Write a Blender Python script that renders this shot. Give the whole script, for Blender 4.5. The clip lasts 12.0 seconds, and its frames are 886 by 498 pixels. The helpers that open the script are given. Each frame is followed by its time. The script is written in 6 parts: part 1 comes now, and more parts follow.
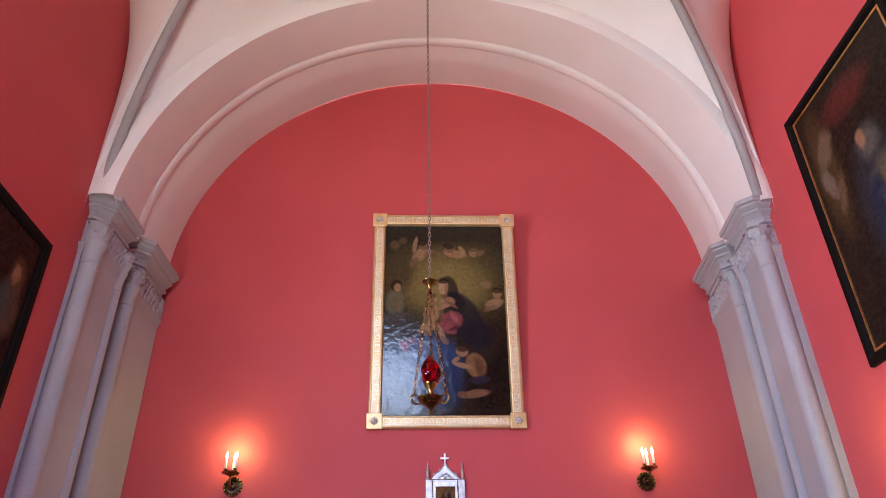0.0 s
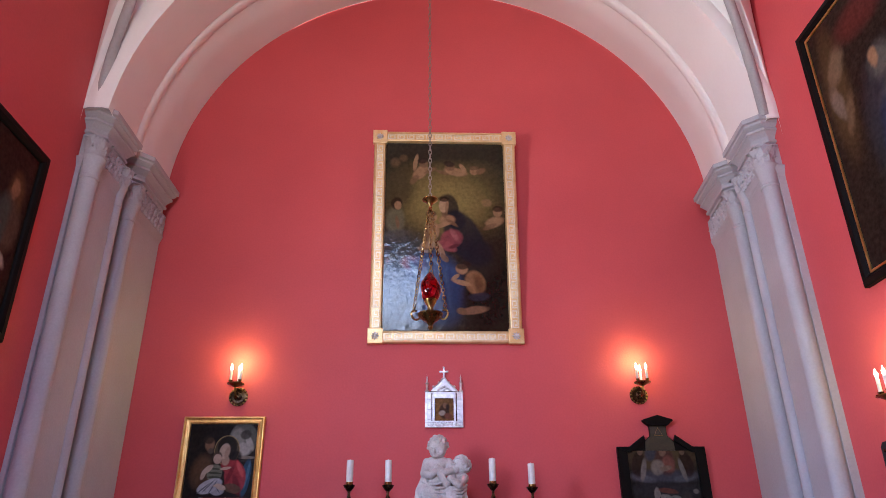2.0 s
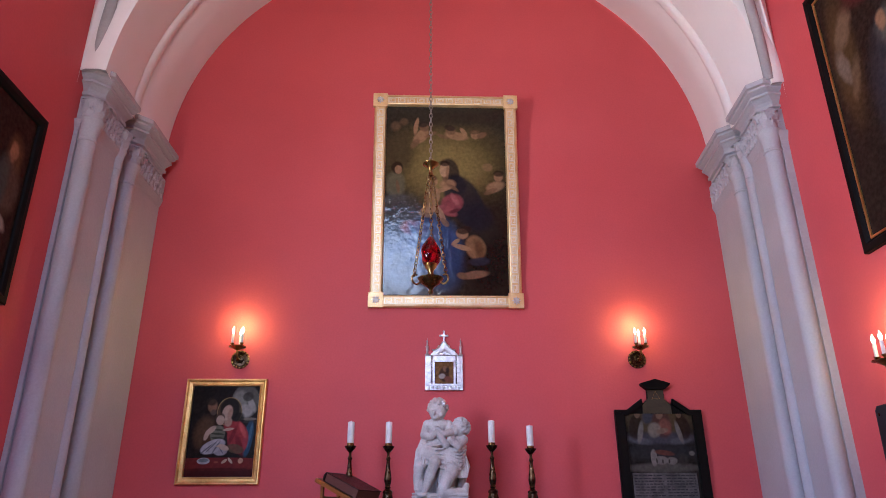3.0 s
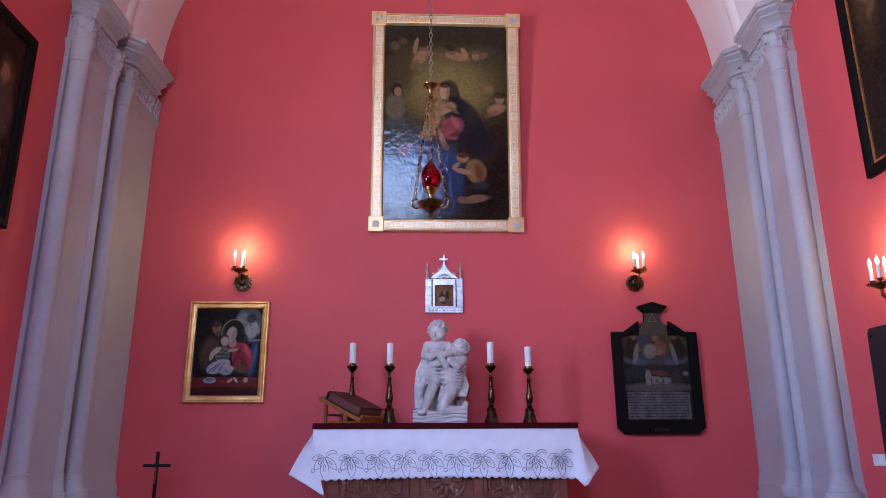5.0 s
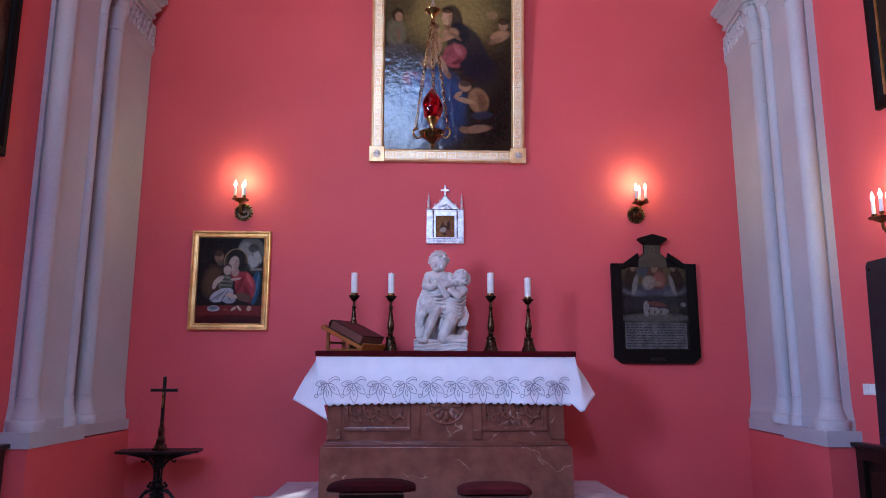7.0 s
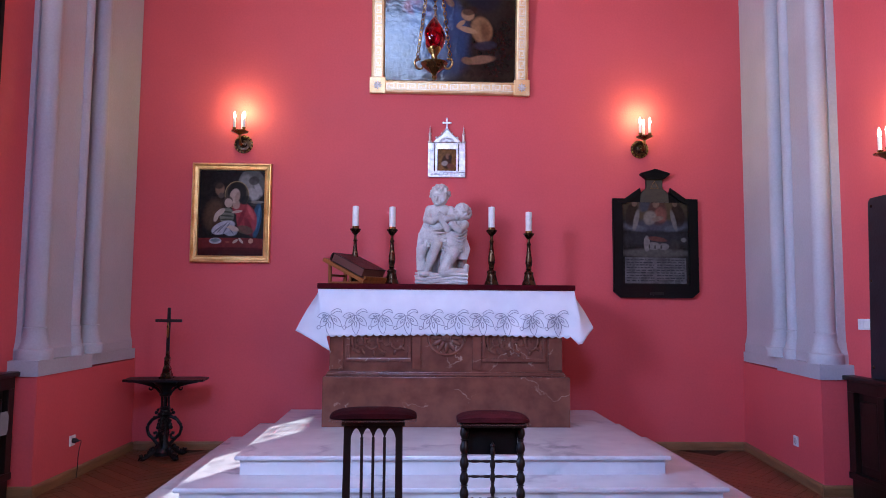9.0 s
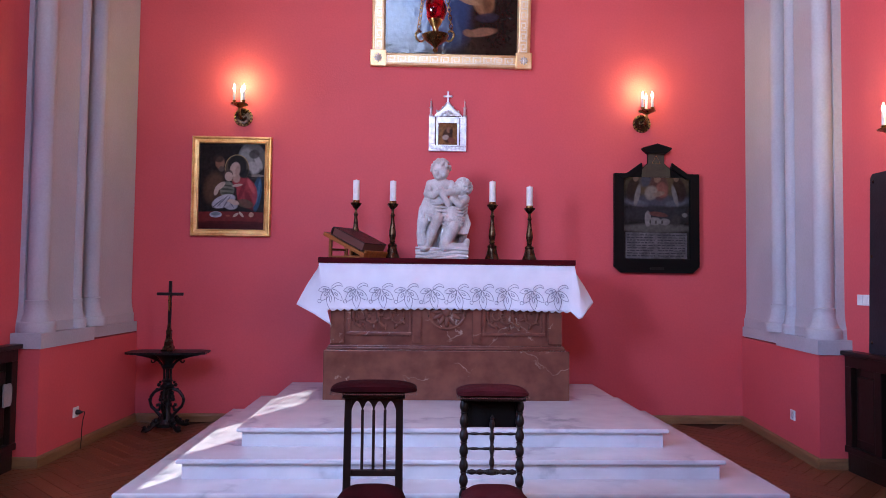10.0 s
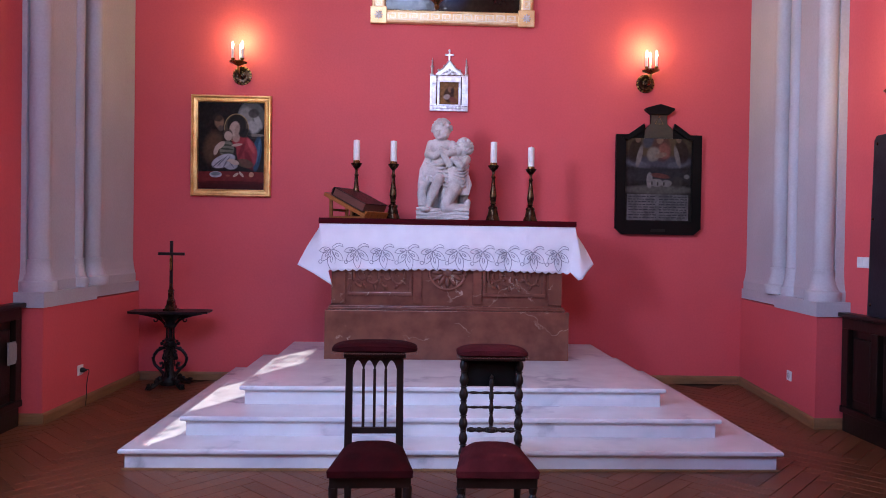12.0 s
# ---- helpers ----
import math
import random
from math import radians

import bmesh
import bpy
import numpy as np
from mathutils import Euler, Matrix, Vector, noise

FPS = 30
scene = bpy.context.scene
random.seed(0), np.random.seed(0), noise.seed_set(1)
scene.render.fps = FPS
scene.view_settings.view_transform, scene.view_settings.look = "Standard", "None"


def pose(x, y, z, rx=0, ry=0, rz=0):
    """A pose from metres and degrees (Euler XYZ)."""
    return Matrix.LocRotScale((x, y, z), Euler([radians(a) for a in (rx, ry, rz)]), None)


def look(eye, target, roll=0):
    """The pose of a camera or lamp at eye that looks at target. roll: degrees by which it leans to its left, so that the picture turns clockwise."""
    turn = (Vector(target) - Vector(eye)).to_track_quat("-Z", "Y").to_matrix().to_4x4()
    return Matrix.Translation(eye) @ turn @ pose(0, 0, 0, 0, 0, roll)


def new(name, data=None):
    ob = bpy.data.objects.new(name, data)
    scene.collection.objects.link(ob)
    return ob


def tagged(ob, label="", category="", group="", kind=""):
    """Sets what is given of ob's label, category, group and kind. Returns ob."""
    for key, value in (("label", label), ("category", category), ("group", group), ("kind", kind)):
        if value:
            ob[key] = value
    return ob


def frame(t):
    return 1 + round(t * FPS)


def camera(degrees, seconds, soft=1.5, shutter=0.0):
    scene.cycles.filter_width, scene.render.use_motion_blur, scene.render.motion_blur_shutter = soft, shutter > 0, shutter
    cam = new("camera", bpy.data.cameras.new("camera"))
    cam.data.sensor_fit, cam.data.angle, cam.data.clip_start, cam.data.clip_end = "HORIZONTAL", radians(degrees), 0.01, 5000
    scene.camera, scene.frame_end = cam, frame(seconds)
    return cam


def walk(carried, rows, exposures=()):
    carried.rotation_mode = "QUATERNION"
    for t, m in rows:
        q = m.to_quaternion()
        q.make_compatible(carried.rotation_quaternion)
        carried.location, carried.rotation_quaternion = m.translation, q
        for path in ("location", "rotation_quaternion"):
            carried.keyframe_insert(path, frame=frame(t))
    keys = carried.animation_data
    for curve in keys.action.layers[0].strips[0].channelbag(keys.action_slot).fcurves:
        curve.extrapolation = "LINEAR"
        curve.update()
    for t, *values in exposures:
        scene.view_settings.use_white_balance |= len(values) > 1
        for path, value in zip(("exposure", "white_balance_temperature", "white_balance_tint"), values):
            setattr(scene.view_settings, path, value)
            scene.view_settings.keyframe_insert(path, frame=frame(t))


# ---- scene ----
FOV = 64.7
cam = camera(FOV, 12.0, soft=0.9)
EYE = (0.0, 0.0, 1.40)
# seconds, yaw, pitch, roll: the camera stands on a tripod and tilts slowly down
PATH = [
    (0.0, -2.022, 31.499, 0.963), (0.5, -2.100, 30.064, 0.842), (1.0, -2.154, 28.173, 0.725),
    (1.5, -2.184, 26.317, 0.621), (2.0, -2.222, 24.791, 0.525), (2.5, -2.250, 23.435, 0.432),
    (3.0, -2.268, 21.897, 0.330), (5.0, -2.279, 15.684, 0.261), (5.5, -2.270, 14.164, 0.195),
    (6.0, -2.254, 12.642, 0.094), (6.5, -2.282, 11.391, -0.018), (7.0, -2.267, 10.024, -0.102),
    (9.0, -2.216, 4.612, -0.466), (9.5, -2.220, 3.504, -0.581), (10.0, -2.180, 2.519, -0.663),
    (10.5, -2.179, 1.617, -0.733), (11.0, -2.151, 0.722, -0.772), (11.5, -2.145, -0.012, -0.816),
    (12.0, -2.126, -0.682, -0.880),
]
EXPOSURES = [(0.0, 0.62, 6450, 7), (3.0, 0.57, 6200, 8), (5.0, 0.52, 5550, 9), (7.0, 0.58, 5450, 8), (9.0, 0.73, 5600, 10), (10.5, 0.85, 6050, 12), (12.0, 0.77, 6150, 13)]
walk(cam, [(t, pose(*EYE, 90 + p, r, yw)) for t, yw, p, r in PATH], EXPOSURES)

# ---- light ----
SUN_HEADING = (0.45, 0.89)          # where the sun's rays travel, seen from above
SUN_ELEVATION = radians(33)
world = bpy.data.worlds.new("sky")
scene.world = world
world.use_nodes = True
wn = world.node_tree.nodes
sky = wn.new("ShaderNodeTexSky")
sky.sky_type = "NISHITA"
sky.sun_disc = False
sky.sun_elevation = SUN_ELEVATION
sky.sun_rotation = math.atan2(-SUN_HEADING[0], -SUN_HEADING[1])
wn["Background"].inputs["Strength"].default_value = 0.065
world.node_tree.links.new(sky.outputs["Color"], wn["Background"].inputs["Color"])

sun_data = bpy.data.lights.new("sun", "SUN")
sun_data.energy, sun_data.angle, sun_data.color = 5.0, radians(0.5), (1.0, 0.95, 0.88)
sun = new("sun", sun_data)
sun.matrix_world = look((0, 0, 0), (SUN_HEADING[0] * math.cos(SUN_ELEVATION), SUN_HEADING[1] * math.cos(SUN_ELEVATION), -math.sin(SUN_ELEVATION)))


def window_light(name, place, target, width, height, watts, colour=(0.80, 0.87, 1.0)):
    """Sky light that enters by a window's opening."""
    data = bpy.data.lights.new(name, "AREA")
    data.shape, data.size, data.size_y, data.energy, data.color = "RECTANGLE", width, height, watts, colour
    ob = new(name, data)
    ob.matrix_world = look(place, target)
    return ob


# room: metres, the altar wall runs along x at y = YB
YB, XL, XR, YR = 6.93, -2.955, 3.33, -0.86
YF = 5.22            # front face of the altar arch
XC, YC = 0.2, 2.2    # middle of the first vault bay
ZCAP = 5.22           # top of the capitals
# windows: y0, y1, sill, top of the side walls' openings; x0, x1, sill, top of the rear wall's
LEFT_WINDOWS = [(1.25, 2.44, 2.02, 3.65)]
RIGHT_WINDOWS = [(-0.35, 0.85, 1.95, 3.60)]
REAR_WINDOWS = [(-1.35, 0.25, 4.35, 6.15)]
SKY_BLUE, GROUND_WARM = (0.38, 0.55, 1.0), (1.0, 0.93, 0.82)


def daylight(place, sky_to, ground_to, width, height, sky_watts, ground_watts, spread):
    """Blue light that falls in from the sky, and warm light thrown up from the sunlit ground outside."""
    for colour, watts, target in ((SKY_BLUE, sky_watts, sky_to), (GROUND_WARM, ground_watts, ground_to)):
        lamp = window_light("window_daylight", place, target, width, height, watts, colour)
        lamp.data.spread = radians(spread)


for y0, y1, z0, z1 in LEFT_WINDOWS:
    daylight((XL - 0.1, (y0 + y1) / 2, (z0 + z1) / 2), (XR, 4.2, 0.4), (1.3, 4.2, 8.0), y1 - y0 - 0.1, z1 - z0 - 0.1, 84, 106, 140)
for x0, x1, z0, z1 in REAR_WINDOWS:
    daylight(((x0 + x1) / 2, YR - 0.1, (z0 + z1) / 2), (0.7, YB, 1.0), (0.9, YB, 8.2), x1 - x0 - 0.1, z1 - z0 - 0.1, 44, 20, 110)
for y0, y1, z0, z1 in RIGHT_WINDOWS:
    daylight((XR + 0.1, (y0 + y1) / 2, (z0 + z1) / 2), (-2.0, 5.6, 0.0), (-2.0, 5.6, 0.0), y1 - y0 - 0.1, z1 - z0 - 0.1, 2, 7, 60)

# wall lamps: foot of each on its wall, and the way it faces (degrees)
SCONCES = [(-1.729, YB, 2.98, 0), (2.253, YB, 2.995, 0), (XR, 4.52, 2.35, 90)]
for sx, sy, sz, face in SCONCES:
    data = bpy.data.lights.new("candle_glow", "POINT")
    data.energy, data.color, data.shadow_soft_size = 4.6, (1.0, 0.95, 0.32), 0.06
    glow = new("candle_glow", data)
    glow.matrix_world = pose(sx, sy, sz, 0, 0, -face) @ Matrix.Translation((0, -0.16, 0.36))

# ---- materials ----


def mat(name, colour, rough=0.6, metal=0.0, colour2=None, scale=6.0, fine=90.0, bump=0.08, wear=0.25, stretch=(1, 1, 1), coat=0.0, spec=0.35):
    """A surface with broad mottling between two colours, a fine grain and a fine relief, at real size."""
    m = bpy.data.materials.new(name)
    m.use_nodes = True
    nt = m.node_tree
    n, l = nt.nodes, nt.links
    b = n["Principled BSDF"]
    co = n.new("ShaderNodeTexCoord")
    mp = n.new("ShaderNodeMapping")
    mp.inputs["Scale"].default_value = stretch
    l.new(co.outputs["Object"], mp.inputs["Vector"])
    big, small = n.new("ShaderNodeTexNoise"), n.new("ShaderNodeTexNoise")
    big.inputs["Scale"].default_value, big.inputs["Detail"].default_value = scale, 5
    small.inputs["Scale"].default_value, small.inputs["Detail"].default_value = fine, 4
    for t in (big, small):
        l.new(mp.outputs["Vector"], t.inputs["Vector"])
    c2 = colour2 or tuple(c * 0.78 for c in colour)
    ramp = n.new("ShaderNodeValToRGB")
    ramp.color_ramp.elements[0].position, ramp.color_ramp.elements[1].position = 0.35, 0.65
    ramp.color_ramp.elements[0].color, ramp.color_ramp.elements[1].color = (*c2, 1), (*colour, 1)
    l.new(big.outputs["Fac"], ramp.inputs["Fac"])
    mix = n.new("ShaderNodeMix")
    mix.data_type, mix.blend_type = "RGBA", "OVERLAY"
    mix.inputs[0].default_value = wear
    l.new(ramp.outputs["Color"], mix.inputs[6])
    l.new(small.outputs["Fac"], mix.inputs[7])
    l.new(mix.outputs[2], b.inputs["Base Color"])
    mr = n.new("ShaderNodeMapRange")
    mr.inputs["To Min"].default_value, mr.inputs["To Max"].default_value = max(rough - 0.1, 0.02), min(rough + 0.1, 1)
    l.new(big.outputs["Fac"], mr.inputs["Value"])
    l.new(mr.outputs["Result"], b.inputs["Roughness"])
    b.inputs["Metallic"].default_value = metal
    b.inputs["Specular IOR Level"].default_value = spec
    b.inputs["Coat Weight"].default_value = coat
    if bump:
        bp = n.new("ShaderNodeBump")
        bp.inputs["Strength"].default_value, bp.inputs["Distance"].default_value = bump, 0.01
        l.new(small.outputs["Fac"], bp.inputs["Height"])
        l.new(bp.outputs["Normal"], b.inputs["Normal"])
    return m


def lamp_mat(name, colour, strength):
    m = bpy.data.materials.new(name)
    m.use_nodes = True
    b = m.node_tree.nodes["Principled BSDF"]
    b.inputs["Base Color"].default_value = (*colour, 1)
    b.inputs["Emission Color"].default_value = (*colour, 1)
    b.inputs["Emission Strength"].default_value = strength
    return m


def glass_mat(name, colour, rough=0.02):
    m = bpy.data.materials.new(name)
    m.use_nodes = True
    b = m.node_tree.nodes["Principled BSDF"]
    b.inputs["Base Color"].default_value = (*colour, 1)
    b.inputs["Transmission Weight"].default_value = 1
    b.inputs["Roughness"].default_value = rough
    return m


def marble_mat(name, base, vein, amount=0.5, scale=1.3, rough=0.22, vein_width=0.04, blotch=None):
    """Polished stone: thin broken veins on a clouded ground."""
    m = bpy.data.materials.new(name)
    m.use_nodes = True
    nt = m.node_tree
    n, l = nt.nodes, nt.links
    b = n["Principled BSDF"]
    co = n.new("ShaderNodeTexCoord")
    info = n.new("ShaderNodeObjectInfo")
    add = n.new("ShaderNodeVectorMath")
    add.operation = "MULTIPLY_ADD"
    l.new(info.outputs["Random"], add.inputs[0])
    add.inputs[1].default_value = (7, 5, 3)
    l.new(co.outputs["Object"], add.inputs[2])
    warp = n.new("ShaderNodeTexNoise")
    warp.inputs["Scale"].default_value, warp.inputs["Detail"].default_value = scale, 8
    l.new(add.outputs["Vector"], warp.inputs["Vector"])
    sub = n.new("ShaderNodeMath")
    sub.operation = "SUBTRACT"
    sub.inputs[1].default_value = 0.5
    l.new(warp.outputs["Fac"], sub.inputs[0])
    ab = n.new("ShaderNodeMath")
    ab.operation = "ABSOLUTE"
    l.new(sub.outputs[0], ab.inputs[0])
    ramp = n.new("ShaderNodeValToRGB")
    ramp.color_ramp.elements[0].color, ramp.color_ramp.elements[1].color = (1, 1, 1, 1), (0, 0, 0, 1)
    ramp.color_ramp.elements[1].position = vein_width
    l.new(ab.outputs[0], ramp.inputs["Fac"])
    mask = n.new("ShaderNodeTexNoise")
    mask.inputs["Scale"].default_value, mask.inputs["Detail"].default_value = scale * 1.7, 3
    l.new(add.outputs["Vector"], mask.inputs["Vector"])
    mramp = n.new("ShaderNodeValToRGB")
    mramp.color_ramp.elements[0].position, mramp.color_ramp.elements[1].position = 0.48, 0.66
    l.new(mask.outputs["Fac"], mramp.inputs["Fac"])
    mul = n.new("ShaderNodeMath")
    mul.operation = "MULTIPLY"
    l.new(ramp.outputs["Color"], mul.inputs[0])
    l.new(mramp.outputs["Color"], mul.inputs[1])
    mul2 = n.new("ShaderNodeMath")
    mul2.operation = "MULTIPLY"
    mul2.inputs[1].default_value = amount
    l.new(mul.outputs[0], mul2.inputs[0])
    cloud = n.new("ShaderNodeTexNoise")
    cloud.inputs["Scale"].default_value, cloud.inputs["Detail"].default_value = scale * 4, 9
    l.new(add.outputs["Vector"], cloud.inputs["Vector"])
    cr = n.new("ShaderNodeValToRGB")
    cr.color_ramp.elements[0].position, cr.color_ramp.elements[1].position = 0.3, 0.7
    cr.color_ramp.elements[0].color = (*(blotch or tuple(c * 0.86 for c in base)), 1)
    cr.color_ramp.elements[1].color = (*base, 1)
    l.new(cloud.outputs["Fac"], cr.inputs["Fac"])
    mix = n.new("ShaderNodeMix")
    mix.data_type = "RGBA"
    l.new(mul2.outputs[0], mix.inputs[0])
    l.new(cr.outputs["Color"], mix.inputs[6])
    mix.inputs[7].default_value = (*vein, 1)
    l.new(mix.outputs[2], b.inputs["Base Color"])
    b.inputs["Roughness"].default_value = rough
    return m


RED_PAINT = mat("red_wall_paint", (0.61, 0.088, 0.096), 0.62, colour2=(0.565, 0.077, 0.085), scale=1.1, fine=55, bump=0.12, wear=0.10)
WHITE_PAINT = mat("white_vault_paint", (0.84, 0.81, 0.79), 0.7, colour2=(0.79, 0.755, 0.735), scale=0.9, fine=40, bump=0.12, wear=0.10)
GREY_PAINT = mat("grey_stone_paint", (0.44, 0.43, 0.46), 0.6, colour2=(0.39, 0.38, 0.41), scale=1.5, fine=60, bump=0.12, wear=0.12)
MARBLE = marble_mat("white_marble", (0.66, 0.655, 0.665), (0.30, 0.30, 0.33), 0.8, 1.1, 0.2, 0.028, blotch=(0.56, 0.555, 0.57))
BROWN_MARBLE = marble_mat("brown_red_marble", (0.205, 0.080, 0.052), (0.52, 0.40, 0.31), 0.85, 2.0, 0.22, 0.0065, blotch=(0.125, 0.047, 0.031))
OAK_TRIM = mat("oak_trim", (0.25, 0.13, 0.055), 0.45, colour2=(0.17, 0.085, 0.035), scale=3, fine=60, stretch=(1, 1, 8), wear=0.3)
DARK_WOOD = mat("dark_stained_wood", (0.015, 0.007, 0.005), 0.38, colour2=(0.007, 0.0035, 0.0025), scale=5, fine=80, stretch=(1, 1, 0.2), wear=0.3, bump=0.1)
BLACK_WOOD = mat("black_wood", (0.005, 0.004, 0.004), 0.5, scale=6, fine=70, wear=0.3, bump=0.08, spec=0.1)
BLACK_BOARD = mat("black_board_paint", (0.014, 0.014, 0.020), 0.42, colour2=(0.008, 0.008, 0.012), scale=9, fine=50, wear=0.4, bump=0.1)
GOLD = mat("gilded_wood", (0.75, 0.46, 0.16), 0.34, 0.85, colour2=(0.52, 0.28, 0.08), scale=9, fine=120, wear=0.35, bump=0.15)
PALE_GOLD = mat("pale_gilding", (0.80, 0.60, 0.32), 0.36, 0.6, colour2=(0.72, 0.46, 0.20), scale=7, fine=130, wear=0.3, bump=0.15)
KEY_GILT = mat("cream_gilt_relief", (0.84, 0.74, 0.56), 0.36, 0.35, colour2=(0.70, 0.56, 0.36), scale=20, fine=140, wear=0.3, bump=0.15)
SILVER_LEAF = mat("silvered_relief", (0.74, 0.72, 0.70), 0.32, 0.75, colour2=(0.52, 0.50, 0.49), scale=22, fine=140, wear=0.3, bump=0.2)
BRASS = mat("old_brass", (0.36, 0.22, 0.07), 0.28, 1.0, colour2=(0.18, 0.10, 0.035), scale=14, fine=120, wear=0.4, bump=0.05)
DARK_BRONZE = mat("dark_bronze", (0.10, 0.058, 0.028), 0.27, 0.9, colour2=(0.035, 0.02, 0.012), scale=20, fine=120, wear=0.4, bump=0.08)
CAST_IRON = mat("black_cast_iron", (0.016, 0.014, 0.014), 0.42, 0.6, scale=20, fine=140, wear=0.4, bump=0.15)
WAX = mat("white_wax", (0.82, 0.80, 0.76), 0.4, scale=12, fine=60, wear=0.1, bump=0.03)
VELVET = mat("dark_red_velvet", (0.032, 0.0026, 0.0034), 0.9, colour2=(0.016, 0.0015, 0.002), scale=9, fine=260, wear=0.4, bump=0.25, spec=0.06)
FADED_VELVET = mat("faded_red_velvet", (0.070, 0.010, 0.012), 0.9, colour2=(0.038, 0.005, 0.006), scale=9, fine=260, wear=0.4, bump=0.25, spec=0.06)
RED_CLOTH = mat("crimson_cloth", (0.060, 0.0030, 0.0060), 0.8, scale=10, fine=300, wear=0.3, bump=0.2, spec=0.06)
LINEN = mat("white_linen", (0.80, 0.80, 0.83), 0.75, colour2=(0.74, 0.74, 0.78), scale=6, fine=420, wear=0.15, bump=0.2)
STATUE_STONE = mat("weathered_white_stone", (0.60, 0.57, 0.55), 0.65, colour2=(0.42, 0.39, 0.37), scale=9, fine=90, wear=0.25, bump=0.25)
LEATHER = mat("brown_leather", (0.026, 0.009, 0.007), 0.4, colour2=(0.012, 0.005, 0.004), scale=14, fine=180, wear=0.4, bump=0.2)
HONEY_WOOD = mat("honey_wood", (0.33, 0.11, 0.025), 0.35, colour2=(0.22, 0.065, 0.015), scale=4, fine=60, stretch=(1, 6, 1), wear=0.3)
PLASTIC = mat("white_plastic", (0.78, 0.77, 0.75), 0.35, scale=10, fine=90, wear=0.05, bump=0.02)
BLACK_RUBBER = mat("black_rubber", (0.012, 0.012, 0.012), 0.5, scale=10, fine=90, wear=0.1, bump=0.02)
STITCH = mat("embroidery_thread", (0.24, 0.24, 0.30), 0.85, scale=20, fine=300, wear=0.3)
RUBY_GLASS = glass_mat("ruby_glass", (0.42, 0.0, 0.012), 0.05)
CLEAR_GLASS = glass_mat("window_glass", (0.95, 0.97, 0.96), 0.0)
BULB = lamp_mat("lit_bulb", (1.0, 0.76, 0.48), 13)

# ---- mesh helpers ----


def obj(name, bm, material, parent=None, label="", smooth=False):
    me = bpy.data.meshes.new(name)
    bm.normal_update()
    bm.to_mesh(me)
    bm.free()
    if material:
        me.materials.append(material)
    if smooth:
        me.shade_smooth()
        me.set_sharp_from_angle(angle=radians(38))
    ob = new(name, me)
    if parent:
        ob.parent = parent
    if label:
        ob["label"] = label
    return ob


def part(name, bm, material, parent, label="", smooth=False):
    return obj(name, bm, material, parent, label, smooth)


def thing(name, place, label, category, group="", turn=0):
    e = new(name)
    e.empty_display_size = 0.1
    e.matrix_world = pose(*place, 0, 0, turn)
    return tagged(e, label, category, group)


def box(bm, x0, x1, y0, y1, z0, z1, bevel=0.0, m=None):
    vs = []
    for x, y, z in ((x0, y0, z0), (x1, y0, z0), (x1, y1, z0), (x0, y1, z0), (x0, y0, z1), (x1, y0, z1), (x1, y1, z1), (x0, y1, z1)):
        v = Vector((x, y, z))
        vs.append(bm.verts.new(m @ v if m else v))
    fs = [bm.faces.new([vs[k] for k in f]) for f in ((3, 2, 1, 0), (4, 5, 6, 7), (0, 1, 5, 4), (1, 2, 6, 5), (2, 3, 7, 6), (3, 0, 4, 7))]
    if bevel:
        edges = {e for f in fs for e in f.edges}
        bmesh.ops.bevel(bm, geom=list(edges), offset=bevel, segments=2, profile=0.6, affect="EDGES")
    return bm


def bx(*a, bevel=0.0, m=None):
    return box(bmesh.new(), *a, bevel=bevel, m=m)


def prism(bm, outline, axis, a, b, m=None):
    """Extrude a closed outline of (u, v) along axis 'x', 'y' or 'z' from a to b."""
    def place(u, v, w):
        q = Vector({"x": (w, u, v), "y": (u, w, v), "z": (u, v, w)}[axis])
        return m @ q if m else q
    lo = [bm.verts.new(place(u, v, a)) for u, v in outline]
    hi = [bm.verts.new(place(u, v, b)) for u, v in outline]
    n = len(outline)
    area = sum(outline[i][0] * outline[(i + 1) % n][1] - outline[(i + 1) % n][0] * outline[i][1] for i in range(n))
    flip = (area > 0) != (axis != "y")
    if b < a:
        flip = not flip
    loops = [lo[::-1], hi] + [[lo[i], lo[(i + 1) % n], hi[(i + 1) % n], hi[i]] for i in range(n)]
    for f in loops:
        bm.faces.new(f[::-1] if flip else f)
    return bm


def lathe(bm, profile, seg=24, m=None):
    """Turn a profile of (radius, height) round the z axis."""
    rings = []
    for r, z in profile:
        if r < 1e-5:
            rings.append([bm.verts.new((0, 0, z))])
        else:
            rings.append([bm.verts.new((r * math.cos(2 * math.pi * i / seg), r * math.sin(2 * math.pi * i / seg), z)) for i in range(seg)])
    for a, b in zip(rings, rings[1:]):
        for i in range(seg):
            j = (i + 1) % seg
            if len(a) == 1 and len(b) > 1:
                bm.faces.new((a[0], b[j], b[i]))
            elif len(b) == 1 and len(a) > 1:
                bm.faces.new((a[i], a[j], b[0]))
            elif len(a) > 1:
                bm.faces.new((a[i], a[j], b[j], b[i]))
    for ring, flip in ((rings[0], True), (rings[-1], False)):
        if len(ring) > 1:
            bm.faces.new(ring[::-1] if flip else ring)
    if m:
        bmesh.ops.transform(bm, matrix=m, verts=[v for r in rings for v in r])
    return bm


